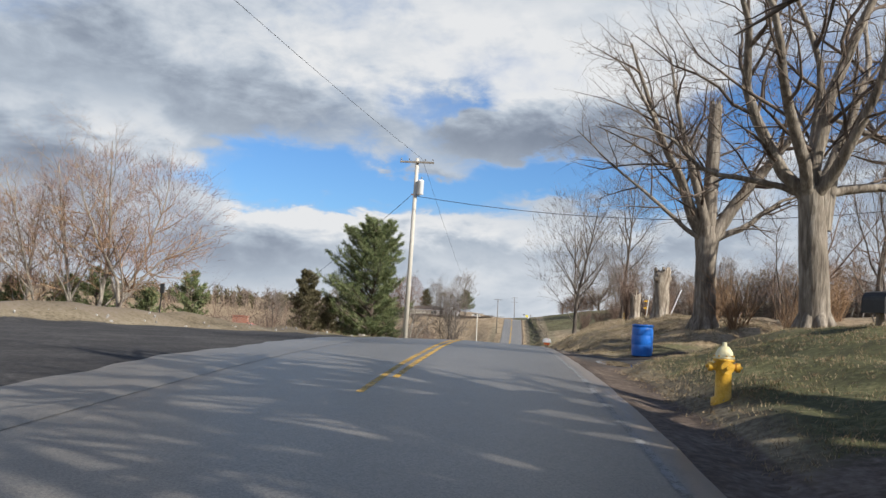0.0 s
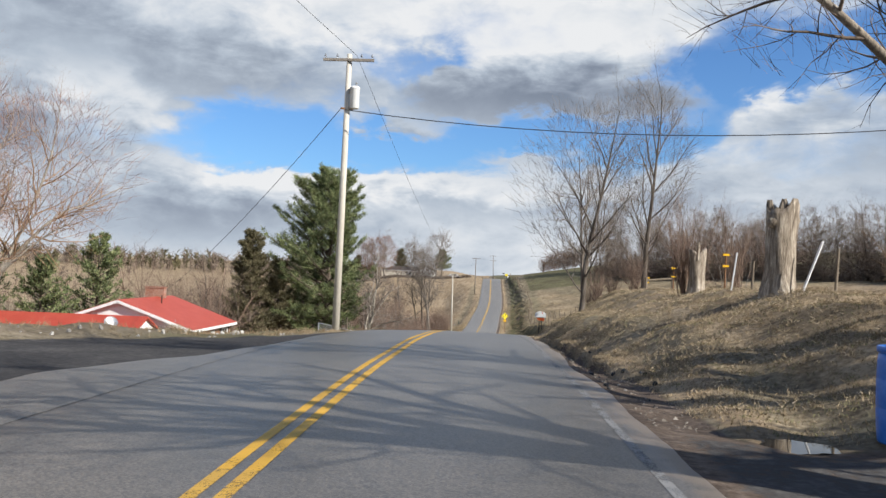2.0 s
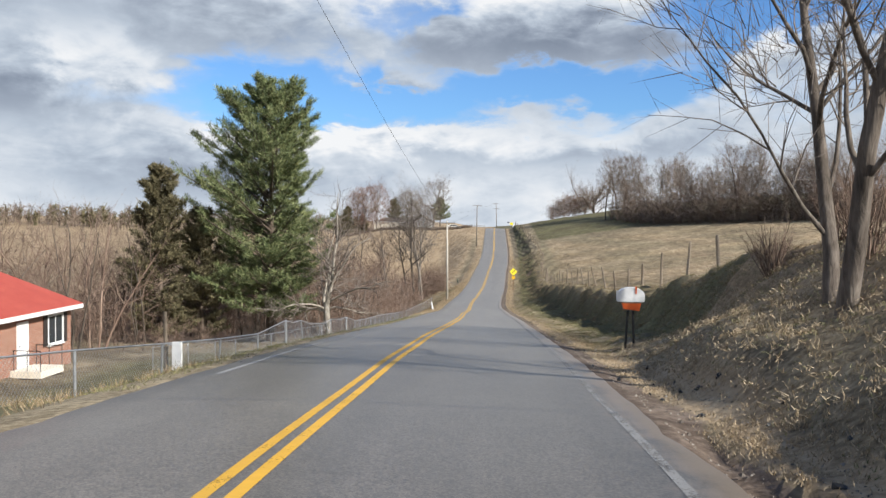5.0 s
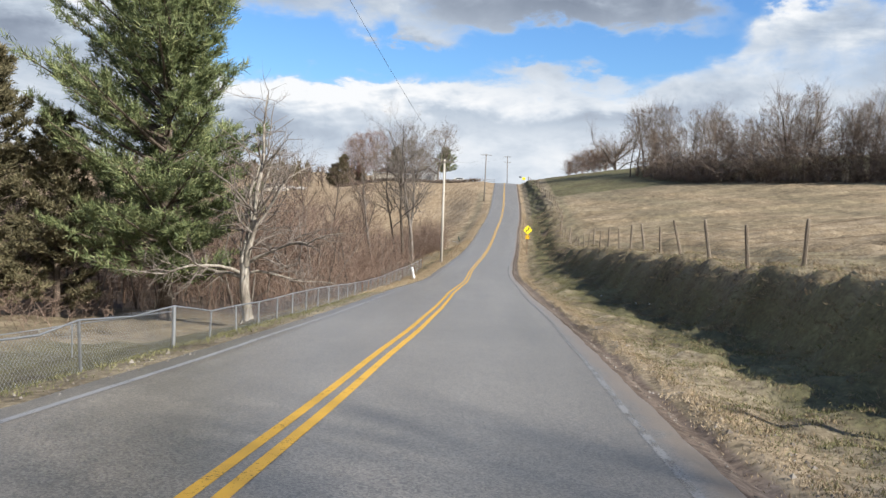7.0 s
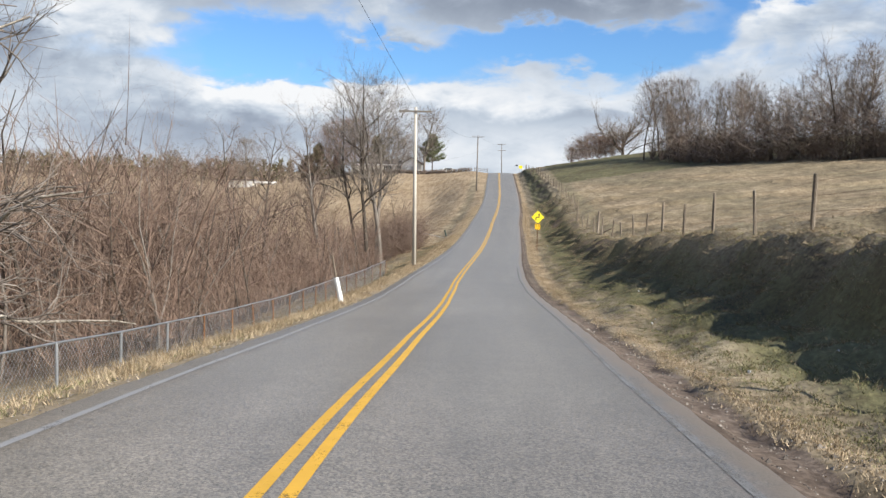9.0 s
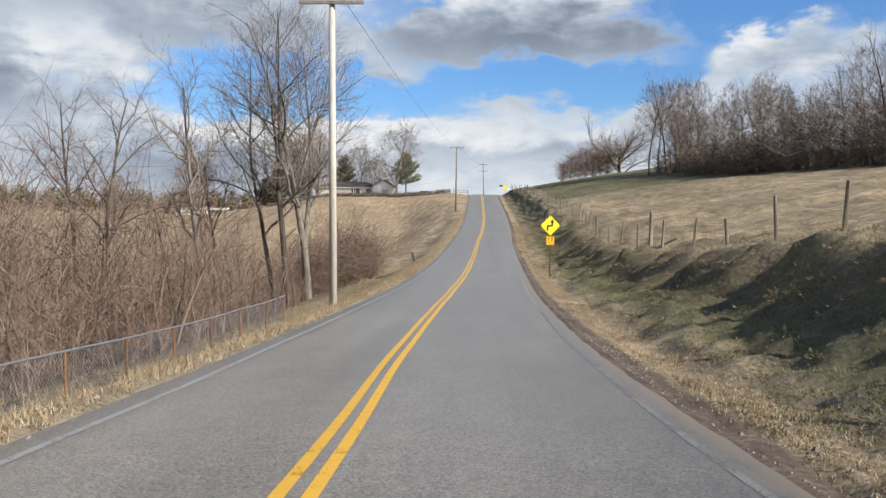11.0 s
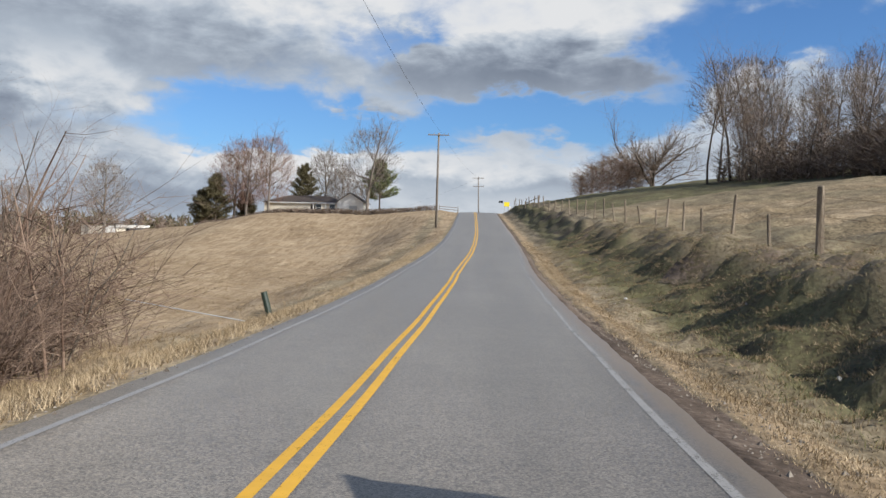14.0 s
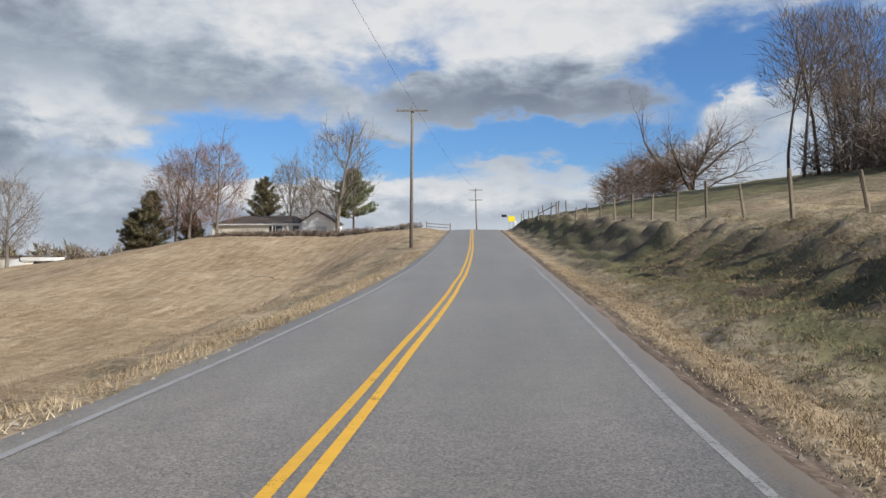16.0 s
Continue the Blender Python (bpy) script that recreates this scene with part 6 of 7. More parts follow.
SAPLING = variant(OPEN, seg=[6, 3, 2, 1], kids=[8, 6, 3], angle=[38, 42, 48], ratio=[0.42, 0.48, 0.5], thin=[0.5, 0.5, 0.8], tip=[0.2, 0.2, 0.4, 0.3], wig=[0.13, 0.2, 0.25, 0.3], lift=[0.04, 0.05, 0.03, 0.0], starts=[0.22, 0.15, 0.1], cone=0.45)
saplings = [simple_tree("sapling", on_land(-11.5 - 2.2 * k, 128.5 + 1.9 * k), 7.0 + 0.7 * (k % 3), 0.055 + 0.012 * (k % 3), "bare reddish-brown sapling clump in the thicket", SAPLING, (BARK_GREY, BARK_DARK, TWIG_RED)[k % 3], (TWIG_RED, TWIG_BROWN, TWIG_RED)[k % 3], 400 + k, "saplings in the thicket", trunks=3, split=0, lean=(0.12 * math.sin(2.1 * k), 0.1)) for k in range(7)]


def plant(originals_, spots, seed, low=0.8, high=1.15):
    """Copies of a few trees, turned and scaled."""
    nr_ = np.random.default_rng(seed)
    for k, (x, y, s) in enumerate(spots):
        ob = copy_thing(originals_[k % len(originals_)], Matrix.Translation(on_land(x, y)) @ Matrix.Rotation(nr_.uniform(0, 6.28), 4, "Z"))
        s = s * nr_.uniform(low, high)
        ob.scale = (s * nr_.uniform(0.9, 1.2), s * nr_.uniform(0.9, 1.2), s)


xy, nr = rnd_box(1, 900, -44, -7.6, 96, 176)
d = -(xy[:, 0] - at(ROAD_X, xy[:, 1]))
near = np.exp(-(d - 8) / 11) * (1 - 0.25 * ease(xy[:, 1], 160, 174))
keep = (d > 9.6) & ~((d < 24) & (xy[:, 1] < 122)) & ~((xy[:, 1] > 166) & (d > 26)) & (nr.random(len(xy)) < 0.30 * (0.25 + near)) & ~((xy[:, 1] < 106) & (d < 22))
spots = [(x, y, 0.72 + 0.55 * float(ease(dd, 8, 16)) - 0.25 * float(ease(y, 150, 172))) for (x, y), dd in zip(xy[keep], d[keep])][:78]
plant(saplings, spots, 11)
plant(saplings, [(-9.8, 160.5, 0.55), (-11.5, 163.0, 0.7), (-10.2, 166.5, 0.6), (-13.0, 165.5, 0.8), (-12.2, 170.0, 0.6), (-14.5, 171.5, 0.75), (-10.5, 157.0, 0.6), (-9.2, 176.5, 0.35), (-11.8, 177.5, 0.5), (-16.5, 174.5, 0.7), (-15.2, 160.2, 0.9), (-18.0, 167.5, 0.85), (10.8, 31.5, 0.6), (13.5, 29.5, 0.75), (15.0, 34.0, 0.8), (12.2, 37.5, 0.6), (17.5, 31.0, 0.9), (16.0, 40.0, 0.7), (19.0, 37.0, 0.9), (14.2, 45.0, 0.5), (10.5, 53.5, 0.35), (12.5, 58.0, 0.4)], 12)
xy, nr = rnd_box(2, 5200, -42, -7.8, 94, 182)
d = -(xy[:, 0] - at(ROAD_X, xy[:, 1]))
keep = (d > 7.3) & ~((d < 22) & (xy[:, 1] < 119)) & ((xy[:, 1] > 122) | (nr.random(len(xy)) < 0.3))
xy, d = xy[keep], d[keep]
scrub("undergrowth", xy, (0.9 + 0.10 * np.minimum(d, 20) + 1.4 * nr.random(len(xy))) * (1 - 0.45 * ease(xy[:, 1], 150, 172)), 4, TWIG_RED, "tangled reddish-brown undergrowth and dead weeds", twigs=10, width=0.014, wide=0.22, lean=0.18)
xy, nr = rnd_box(6, 260, -36, -20, 100, 122)
scrub("undergrowth", xy, 0.7 + 1.6 * nr.random(len(xy)), 15, TWIG_BROWN, "brown weeds and brambles under the evergreens", twigs=8, width=0.026, wide=0.36, lean=0.3)
xy, nr = rnd_box(3, 1400, -36, -10, 104, 176)
d = -(xy[:, 0] - at(ROAD_X, xy[:, 1]))
keep = (d > np.where(xy[:, 1] < 124, 27, 12)) & (d < 33)
xy = xy[keep]
scrub("brush", xy, (4.6 + 4.2 * nr.random(len(xy))) * (1 - 0.35 * ease(xy[:, 1], 150, 172)), 14, TWIG_BROWN, "dense bare brown brush behind the fence", twigs=16, width=0.035, wide=0.22, lean=0.16)
plant(saplings, [(-8.4, 187.6, 0.58), (-9.6, 186.0, 0.72), (-10.8, 188.2, 0.7), (-8.8, 184.4, 0.62), (-11.6, 184.8, 0.7), (-7.6, 185.8, 0.45), (-9.2, 188.8, 0.55), (-10.2, 187.2, 0.78), (-12.4, 186.8, 0.7), (-8.0, 183.0, 0.5), (-9.8, 182.0, 0.6), (-8.6, 186.4, 0.62)], 13)
xy, nr = rnd_box(7, 620, -14.0, -7.4, 177, 190.5)
scrub("bramble", xy, 1.2 + 2.9 * nr.random(len(xy)) ** 1.5, 16, TWIG_BROWN, "arching tangle of bare brambles at the field corner", twigs=16, width=0.018, wide=0.5, lean=0.3)
for k, (x, y, h, w, n) in enumerate(((-9.0, 187.0, 3.2, 2.6, 60), (-7.4, 183.0, 2.6, 1.6, 50), (-7.0, 179.5, 2.2, 1.4, 40), (-13.0, 189.5, 3.0, 1.8, 50), (-9.4, 181.5, 3.4, 2.2, 60), (-12.0, 183.5, 3.6, 2.2, 50))):
    shrub("shrub", on_land(x, y), h, w, n, 170 + k, "tangled bare brown shrub at the field corner", TWIG_BROWN, "shrubs at the field corner", 9, 2.4)
xy, nr = rnd_box(5, 45, -64, -34, 92, 150)
scrub("brush", xy, 3.0 + 4.5 * nr.random(len(xy)), 9, TWIG_BROWN, "bare brown trees and brush in the hollow", twigs=18, width=0.05)


# ---- brick house in the hollow ----
def make_brick():
    m, nt, b, co = material("brick", 0.9, 0, 0.2)
    sp = nt.nodes.new("ShaderNodeSeparateXYZ")
    nt.links.new(co, sp.inputs[0])
    cb = nt.nodes.new("ShaderNodeCombineXYZ")
    nt.links.new(mathn(nt, "ADD", sp.outputs[0], sp.outputs[1]), cb.inputs[0])
    nt.links.new(sp.outputs[2], cb.inputs[1])
    br = node(nt, "ShaderNodeTexBrick", Scale=1.0)
    br.inputs["Brick Width"].default_value, br.inputs["Row Height"].default_value, br.inputs["Mortar Size"].default_value = 0.21, 0.075, 0.009
    br.inputs["Color1"].default_value, br.inputs["Color2"].default_value, br.inputs["Mortar"].default_value = (0.23, 0.085, 0.05, 1), (0.34, 0.15, 0.095, 1), (0.38, 0.33, 0.28, 1)
    nt.links.new(cb.outputs[0], br.inputs["Vector"])
    c = mixc(nt, 0.5, br.outputs["Color"], mixc(nt, noisen(nt, co, 2.0, 4), (0.5, 0.5, 0.5), (1.3, 1.25, 1.2)), "MULTIPLY")
    nt.links.new(c, b.inputs["Base Color"])
    bump(nt, b, br.outputs["Fac"], -0.3, 0.006)
    return m


BRICK = make_brick()
RED_ROOF = varied("red_metal_roof", [(0.27, 0.034, 0.020), (0.36, 0.055, 0.032), (0.43, 0.085, 0.052)], 1.2, 0.55, relief=0.12, fine=14)
BROWN_ROOF = varied("brown_shingles", [(0.06, 0.045, 0.035), (0.11, 0.085, 0.068), (0.16, 0.13, 0.105)], 2.0, 0.9, relief=0.4)
CREAM_WALL = varied("cream_block_wall", [(0.56, 0.50, 0.40), (0.70, 0.64, 0.53), (0.78, 0.73, 0.63)], 1.5, 0.85, relief=0.2)
DARK = varied("dark_painted_wood", [(0.02, 0.016, 0.015), (0.035, 0.028, 0.025), (0.05, 0.04, 0.036)], 5, 0.6, relief=0.1)
GLASS, gnt, gb, gco = material("window_glass", 0.08, 0, 0.6)
gb.inputs["Base Color"].default_value = (0.03, 0.035, 0.04, 1)


def window(root, centre, w, h, facing, bars=(1, 2), shutters=False):
    """A framed window: facing 'x' or 'y-' tells its wall."""
    win = thing("window", (0, 0, 0), "", "")
    win.parent = root
    win.matrix_parent_inverse = Matrix()
    turn = pose(*centre, 0, 0, 90 if facing == "x" else 0)
    win.matrix_local = turn
    part("pane", box(fresh(), (0, -0.005, 0), (w, 0.02, h)), GLASS, win)
    bm = fresh()
    for x in (-w / 2, w / 2):
        box(bm, (x, -0.02, 0), (0.09, 0.06, h + 0.09))
    for z in (-h / 2, h / 2):
        box(bm, (0, -0.02, z), (w - 0.08, 0.06, 0.09))
    for k in range(1, bars[0] + 1):
        box(bm, (-w / 2 + w * k / (bars[0] + 1), -0.02, 0), (0.03, 0.03, h - 0.08))
    for k in range(1, bars[1] + 1):
        box(bm, (0, -0.018, -h / 2 + h * k / (bars[1] + 1)), (w - 0.08, 0.03, 0.03))
    part("frame", bm, WHITE_PAINT, win)
    part("sill", box(fresh(), (0, -0.05, -h / 2 - 0.07), (w + 0.2, 0.12, 0.05)), WHITE_PAINT, win)
    if shutters:
        for x in (-w / 2 - 0.24, w / 2 + 0.24):
            part("shutter", box(fresh(), (x, -0.03, 0), (0.34, 0.04, h + 0.1), bevel=0.005), DARK, win, "dark shutter")
    return win


def gable_roof(x0, x1, y0, y1, eave, ridge, along, over=0.35, thick=0.12):
    """Two roof slabs, ridge along 'x' or 'y'."""
    bm = fresh()
    if along == "y":
        mid = (x0 + x1) / 2
        drop = (ridge - eave) / ((x1 - x0) / 2) * over
        prof = [(x0 - over, eave - drop), (mid, ridge), (x1 + over, eave - drop), (x1 + over, eave - drop + thick), (mid, ridge + thick), (x0 - over, eave - drop + thick)]
        prism(bm, prof, y0 - over, y1 + over)
    else:
        mid = (y0 + y1) / 2
        drop = (ridge - eave) / ((y1 - y0) / 2) * over
        prof = [(y0 - over, eave - drop), (mid, ridge), (y1 + over, eave - drop), (y1 + over, eave - drop + thick), (mid, ridge + thick), (y0 - over, eave - drop + thick)]
        prism(bm, prof, -(x1 + over), -(x0 - over))
        bmesh.ops.rotate(bm, verts=bm.verts, cent=(0, 0, 0), matrix=Matrix.Rotation(radians(90), 3, "Z"))
    return bm


def brick_house():
    gz = -7.25
    root = thing("brick_house", (-25.4, 84.0, gz), "small brick house with red metal roof and white garage wing", "house")
    # local axes: x to the road, y along it; main block
    x0, x1, y0, y1, eave, ridge = -5.1, 5.1, -6.0, 3.8, 2.55, 4.35
    bm = fresh()
    box(bm, ((x0 + x1) / 2, (y0 + y1) / 2, eave / 2 - 0.3), (x1 - x0, y1 - y0, eave + 0.6))
    part("wall", bm, BRICK, root)
    for y, s in ((y0 + 0.05, -1), (y1 - 0.05, 1)):
        part("gable", prism(fresh(), [(x0, eave), (x1, eave), (0, ridge - 0.02)], y - 0.06, y + 0.06), WHITE_PAINT, root, "white gable")
    part("roof", gable_roof(x0, x1, y0, y1, eave, ridge, "y", 0.42), RED_ROOF, root)
    for s in (-1, 1):
        xe = s * (x1 + 0.42)
        part("fascia", box(fresh(), (xe, (y0 + y1) / 2, eave - 0.16), (0.06, y1 - y0 + 0.84, 0.2)), WHITE_PAINT, root)
    bm = fresh()
    for s in (-1, 1):
        d = Vector((s * (x1 + 0.42), 0, -(ridge - eave) / x1 * (x1 + 0.42)))
        a, b2 = Vector((0, y0 - 0.44, ridge - 0.02)), Vector((d.x, y0 - 0.44, ridge - 0.02 + d.z))
        m = (b2 - a).to_track_quat("X", "Z").to_matrix().to_4x4()
        bmesh.ops.create_cube(bm, size=1, matrix=Matrix.Translation((a + b2) / 2) @ m @ Matrix.Diagonal(((b2 - a).length, 0.04, 0.2, 1)))
    part("bargeboard", bm, WHITE_PAINT, root)
    bm = fresh()
    box(bm, (-0.3, 1.4, ridge + 0.35), (1.5, 0.55, 0.9))
    box(bm, (-0.3, 1.4, ridge + 0.84), (1.62, 0.67, 0.10))
    part("chimney", bm, BRICK, root)
    part("vent_pipe", rod(fresh(), (1.2, -1.2, ridge - 0.7), (1.2, -1.2, ridge + 0.35), 0.05, None, 8), BLACK, root)
    window(root, (x1 + 0.02, -4.0, 1.45), 0.95, 1.35, "x", (0, 1), True)
    window(root, (x1 + 0.02, 2.2, 1.45), 1.4, 1.35, "x", (1, 0), True)
    door = part("door", box(fresh(), (x1 + 0.02, -0.7, 1.05), (0.06, 0.95, 2.1), bevel=0.01), WHITE_PAINT, root, "white front door")
    part("door_handle", rod(fresh(), (x1 + 0.05, -1.05, 1.05), (x1 + 0.12, -1.05, 1.05), 0.03, None, 8), STEEL, door)
    part("step", box(fresh(), (x1 + 0.7, -0.7, -0.1), (1.4, 2.0, 0.3), bevel=0.01), CREAM_WALL, root)
    for y in (-1.65, 0.25):
        bm = fresh()
        rod(bm, (x1 + 0.1, y, 0.95), (x1 + 1.35, y, 0.95), 0.02, None, 6)
        for x in (0.15, 0.75, 1.35):
            rod(bm, (x1 + x, y, 0.0), (x1 + x, y, 0.95), 0.018, None, 6)
        part("handrail", bm, BLACK, root)
    window(root, (3.2, y0 - 0.02, 1.6), 0.95, 1.15, "y", (2, 3))
    part("downpipe", rod(fresh(), (x1 + 0.06, y0 - 0.05, -0.1), (x1 + 0.06, y0 - 0.05, eave - 0.15), 0.05, None, 8), WHITE_PAINT, root)
    part("meter_box", box(fresh(), (4.1, y0 - 0.08, 1.1), (0.26, 0.14, 0.4), bevel=0.01), STEEL, root)
    part("conduit", rod(fresh(), (4.1, y0 - 0.06, 1.3), (4.1, y0 - 0.06, eave + 0.6), 0.025, None, 6), STEEL, root)
    # garage wing: ridge across, gable with the garage door towards the road
    a0, a1, b0, b1 = -9.6, 2.7, -10.6, -5.9
    mid = (b0 + b1) / 2
    part("wing_wall", box(fresh(), ((a0 + a1) / 2, mid, 0.85), (a1 - a0, b1 - b0, 2.9)), BRICK, root)
    part("wing_roof", gable_roof(a0, a1, b0, b1, 2.3, 3.35, "x", 0.3), RED_ROOF, root)
    bm = prism(fresh(), [(b0, 2.28), (b1, 2.28), (mid, 3.33)], -0.06, 0.06)
    bmesh.ops.rotate(bm, verts=bm.verts, cent=(0, 0, 0), matrix=Matrix.Rotation(radians(90), 3, "Z"))
    bmesh.ops.translate(bm, verts=bm.verts, vec=(a1, 0, 0))
    part("wing_gable", bm, WHITE_PAINT, root, "white gable over the garage door")
    g = part("garage_door", box(fresh(), (a1 + 0.03, b0 + 1.75, 0.98), (0.06, 2.5, 2.1), bevel=0.008), WHITE_PAINT, root, "white panelled garage door")
    for k in range(4):
        part("door_pane", box(fresh(), (a1 + 0.065, b0 + 0.93 + 0.55 * k, 1.75), (0.012, 0.36, 0.26)), GLASS, g)
    for k in range(3):
        part("door_seam", box(fresh(), (a1 + 0.062, b0 + 1.75, 0.45 + 0.52 * k), (0.006, 2.46, 0.02)), STEEL, g)
    part("corner_board", box(fresh(), (a1 + 0.02, b1 - 0.25, 1.05), (0.2, 0.45, 2.5)), WHITE_PAINT, root)
    part("wing_fascia", box(fresh(), ((a0 + a1) / 2, b0 - 0.31, 2.12), (a1 - a0 + 0.6, 0.05, 0.18)), WHITE_PAINT, root)
    dish = thing("dish", (0, 0, 0), "", "")
    dish.parent = root
    dish.matrix_local = pose(1.2, b0 + 0.5, 3.05, 60, 0, 35)
    part("reflector", lathe(fresh(), [(0.02, 0), (0.2, 0.02), (0.36, 0.07), (0.44, 0.12), (0.45, 0.13), (0.36, 0.085), (0.2, 0.035)], 20), STEEL, dish)
    part("feed_arm", rod(fresh(), (0, -0.4, 0.1), (0, 0, 0.5), 0.018, None, 6), STEEL, dish)
    part("mast", rod(fresh(), (0, 0, 0), (0, 0.35, -0.5), 0.025, None, 6), STEEL, dish)
    return root


brick_house()


# ---- the ranch house on the hill ----
def ranch():
    root = thing("ranch_house", (-30.8, 336.0, -2.75), "low cream ranch house with a brown shingle roof", "house", turn=-4)
    part("wall", box(fresh(), (0, 0, 0.6), (15.0, 8.0, 3.8)), CREAM_WALL, root)
    bm = fresh()
    v = [bm.verts.new(c) for c in ((-7.8, -4.3, 2.4), (7.8, -4.3, 2.4), (7.8, 4.3, 2.4), (-7.8, 4.3, 2.4), (-4.2, 0, 3.9), (4.2, 0, 3.9), (-7.8, -4.3, 2.25), (7.8, -4.3, 2.25), (7.8, 4.3, 2.25), (-7.8, 4.3, 2.25))]
    for q in ((0, 1, 5, 4), (1, 2, 5), (2, 3, 4, 5), (3, 0, 4), (6, 7, 1, 0), (7, 8, 2, 1), (8, 9, 3, 2), (9, 6, 0, 3), (9, 8, 7, 6)):
        bm.faces.new([v[k] for k in q])
    bmesh.ops.recalc_face_normals(bm, faces=bm.faces)
    part("roof", bm, BROWN_ROOF, root)
    part("fascia", box(fresh(), (0, -4.32, 2.32), (15.6, 0.06, 0.2)), WHITE_PAINT, root)
    for x in (3.0, 5.6):
        window(root, (x, -4.02, 1.5), 1.1, 1.3, "y", (0, 1))
    for x in (2.0, 4.4, 7.0):
        part("porch_post", box(fresh(), (x, -4.2, 1.0), (0.14, 0.14, 2.5)), WHITE_PAINT, root)
    part("door", box(fresh(), (1.95, -4.03, 1.0), (0.95, 0.05, 2.1)), DARK, root)
    gar = thing("white_garage", (-21.8, 333.5, -2.75), "small white gabled building beside the ranch house", "garage", turn=-4)
    part("wall", box(fresh(), (0, 0, 1.1), (5.0, 6.0, 3.0)), WHITE_PAINT, gar)
    part("gable", prism(fresh(), [(-2.5, 2.6), (2.5, 2.6), (0, 4.2)], -3.0, 3.0), WHITE_PAINT, gar)
    part("roof", gable_roof(-2.5, 2.5, -3.0, 3.0, 2.62, 4.25, "y", 0.3), BROWN_ROOF, gar)
    part("door", box(fresh(), (0.6, -3.03, 0.9), (1.6, 0.05, 2.0)), STEEL, gar)


ranch()


def clipped_hedge(a, b, n, h):
    """A long low clipped hedge."""
    nr = np.random.default_rng(8)
    t = nr.random(n)
    xy_ = np.column_stack([a[0] + (b[0] - a[0]) * t + nr.normal(0, 0.5, n), a[1] + (b[1] - a[1]) * t + nr.normal(0, 0.6, n)])
    scrub("hedge", xy_, h * nr.uniform(0.75, 1.05, n), 12, TWIG_WOODS, "low dark clipped hedge along the hill's edge", "hedge", 10, 0.06, 0.35, 0.2, 0.02)


clipped_hedge((-48, 324), (-6, 319), 1300, 1.0)
CROWN = variant(OPEN, seg=[6, 6, 3, 1, 1], kids=[13, 9, 8, 2], angle=[44, 42, 44, 40], ratio=[0.62, 0.48, 0.48, 0.6], thin=[0.42, 0.42, 0.6, 0.65], tip=[0.2, 0.22, 0.4, 0.4, 0.3], wig=[0.04, 0.1, 0.15, 0.2, 0.2], lift=[0.03, 0.08, 0.06, 0.04, 0.03], starts=[0.26, 0.15, 0.12, 0.1], cone=0.62)
for k, (x, y, h, r, m) in enumerate(((-18.3, 326.0, 15.5, 0.32, 0), (-41.5, 330.5, 15.5, 0.28, 1), (-37.5, 331.5, 15.5, 0.26, 1), (-44.5, 333.0, 14.5, 0.26, 1), (-29.0, 343.5, 13.5, 0.26, 0), (-25.5, 345.0, 10.5, 0.22, 0), (-63.8, 320.0, 12.5, 0.28, 0), (-93.5, 347.0, 13.0, 0.3, 0))):
    root = simple_tree("bare_tree", on_land(x, y), h, r, "broad bare shade tree by the ranch house" if k < 6 else "tall bare tree standing alone in the yard", CROWN, BARK_GREY, TWIG_RED if m else TWIG_GREY, 200 + k, "yard trees on the hill")
    twig_spray(root, h, 0.42 * h, 2600, 0.045, TWIG_ROSE if m else TWIG_GREY, 260 + k, 0.22)
for k, (x, y, h, w) in enumerate(((-47.0, 329.5, 9.5, 4.2), (-43.0, 336.0, 6.5, 2.5), (-32.7, 341.5, 11.0, 4.0), (-16.4, 329.5, 10.0, 4.2), (-24.0, 346.5, 5.5, 2.2), (-50.0, 331.5, 7.0, 3.4))):
    pine_tree("evergreen_tree", on_land(x, y), h, w, 220 + k, "dark evergreen beside the ranch house", NEEDLE_CEDAR if k != 3 else NEEDLE_PINE, 2600, 0.10 if k != 3 else 0.3, 0.35, 0.09, 0.5, per=6, shape=0.7)


def white_car(place, turn):
    root = thing("car", place, "white car parked on the hill", "car", turn=turn)
    prof = [(-2.2, 0.35), (2.2, 0.35), (2.25, 0.75), (1.35, 0.92), (0.8, 1.42), (-1.2, 1.45), (-1.9, 0.95), (-2.25, 0.85)]
    part("body", prism(fresh(), prof, -0.85, 0.85), WHITE_PAINT, root)
    part("side_glass", prism(fresh(), [(-1.55, 0.98), (1.1, 0.98), (0.7, 1.36), (-1.1, 1.38)], -0.87, 0.87), GLASS, root)
    for x in (-1.4, 1.4):
        for y in (-0.8, 0.8):
            part("wheel", rod(fresh(), (x, y - 0.1, 0.33), (x, y + 0.1, 0.33), 0.33, None, 16), BLACK, root)


white_car((-12.0, 331.0, float(land(-12.0, 331.0))), 8)


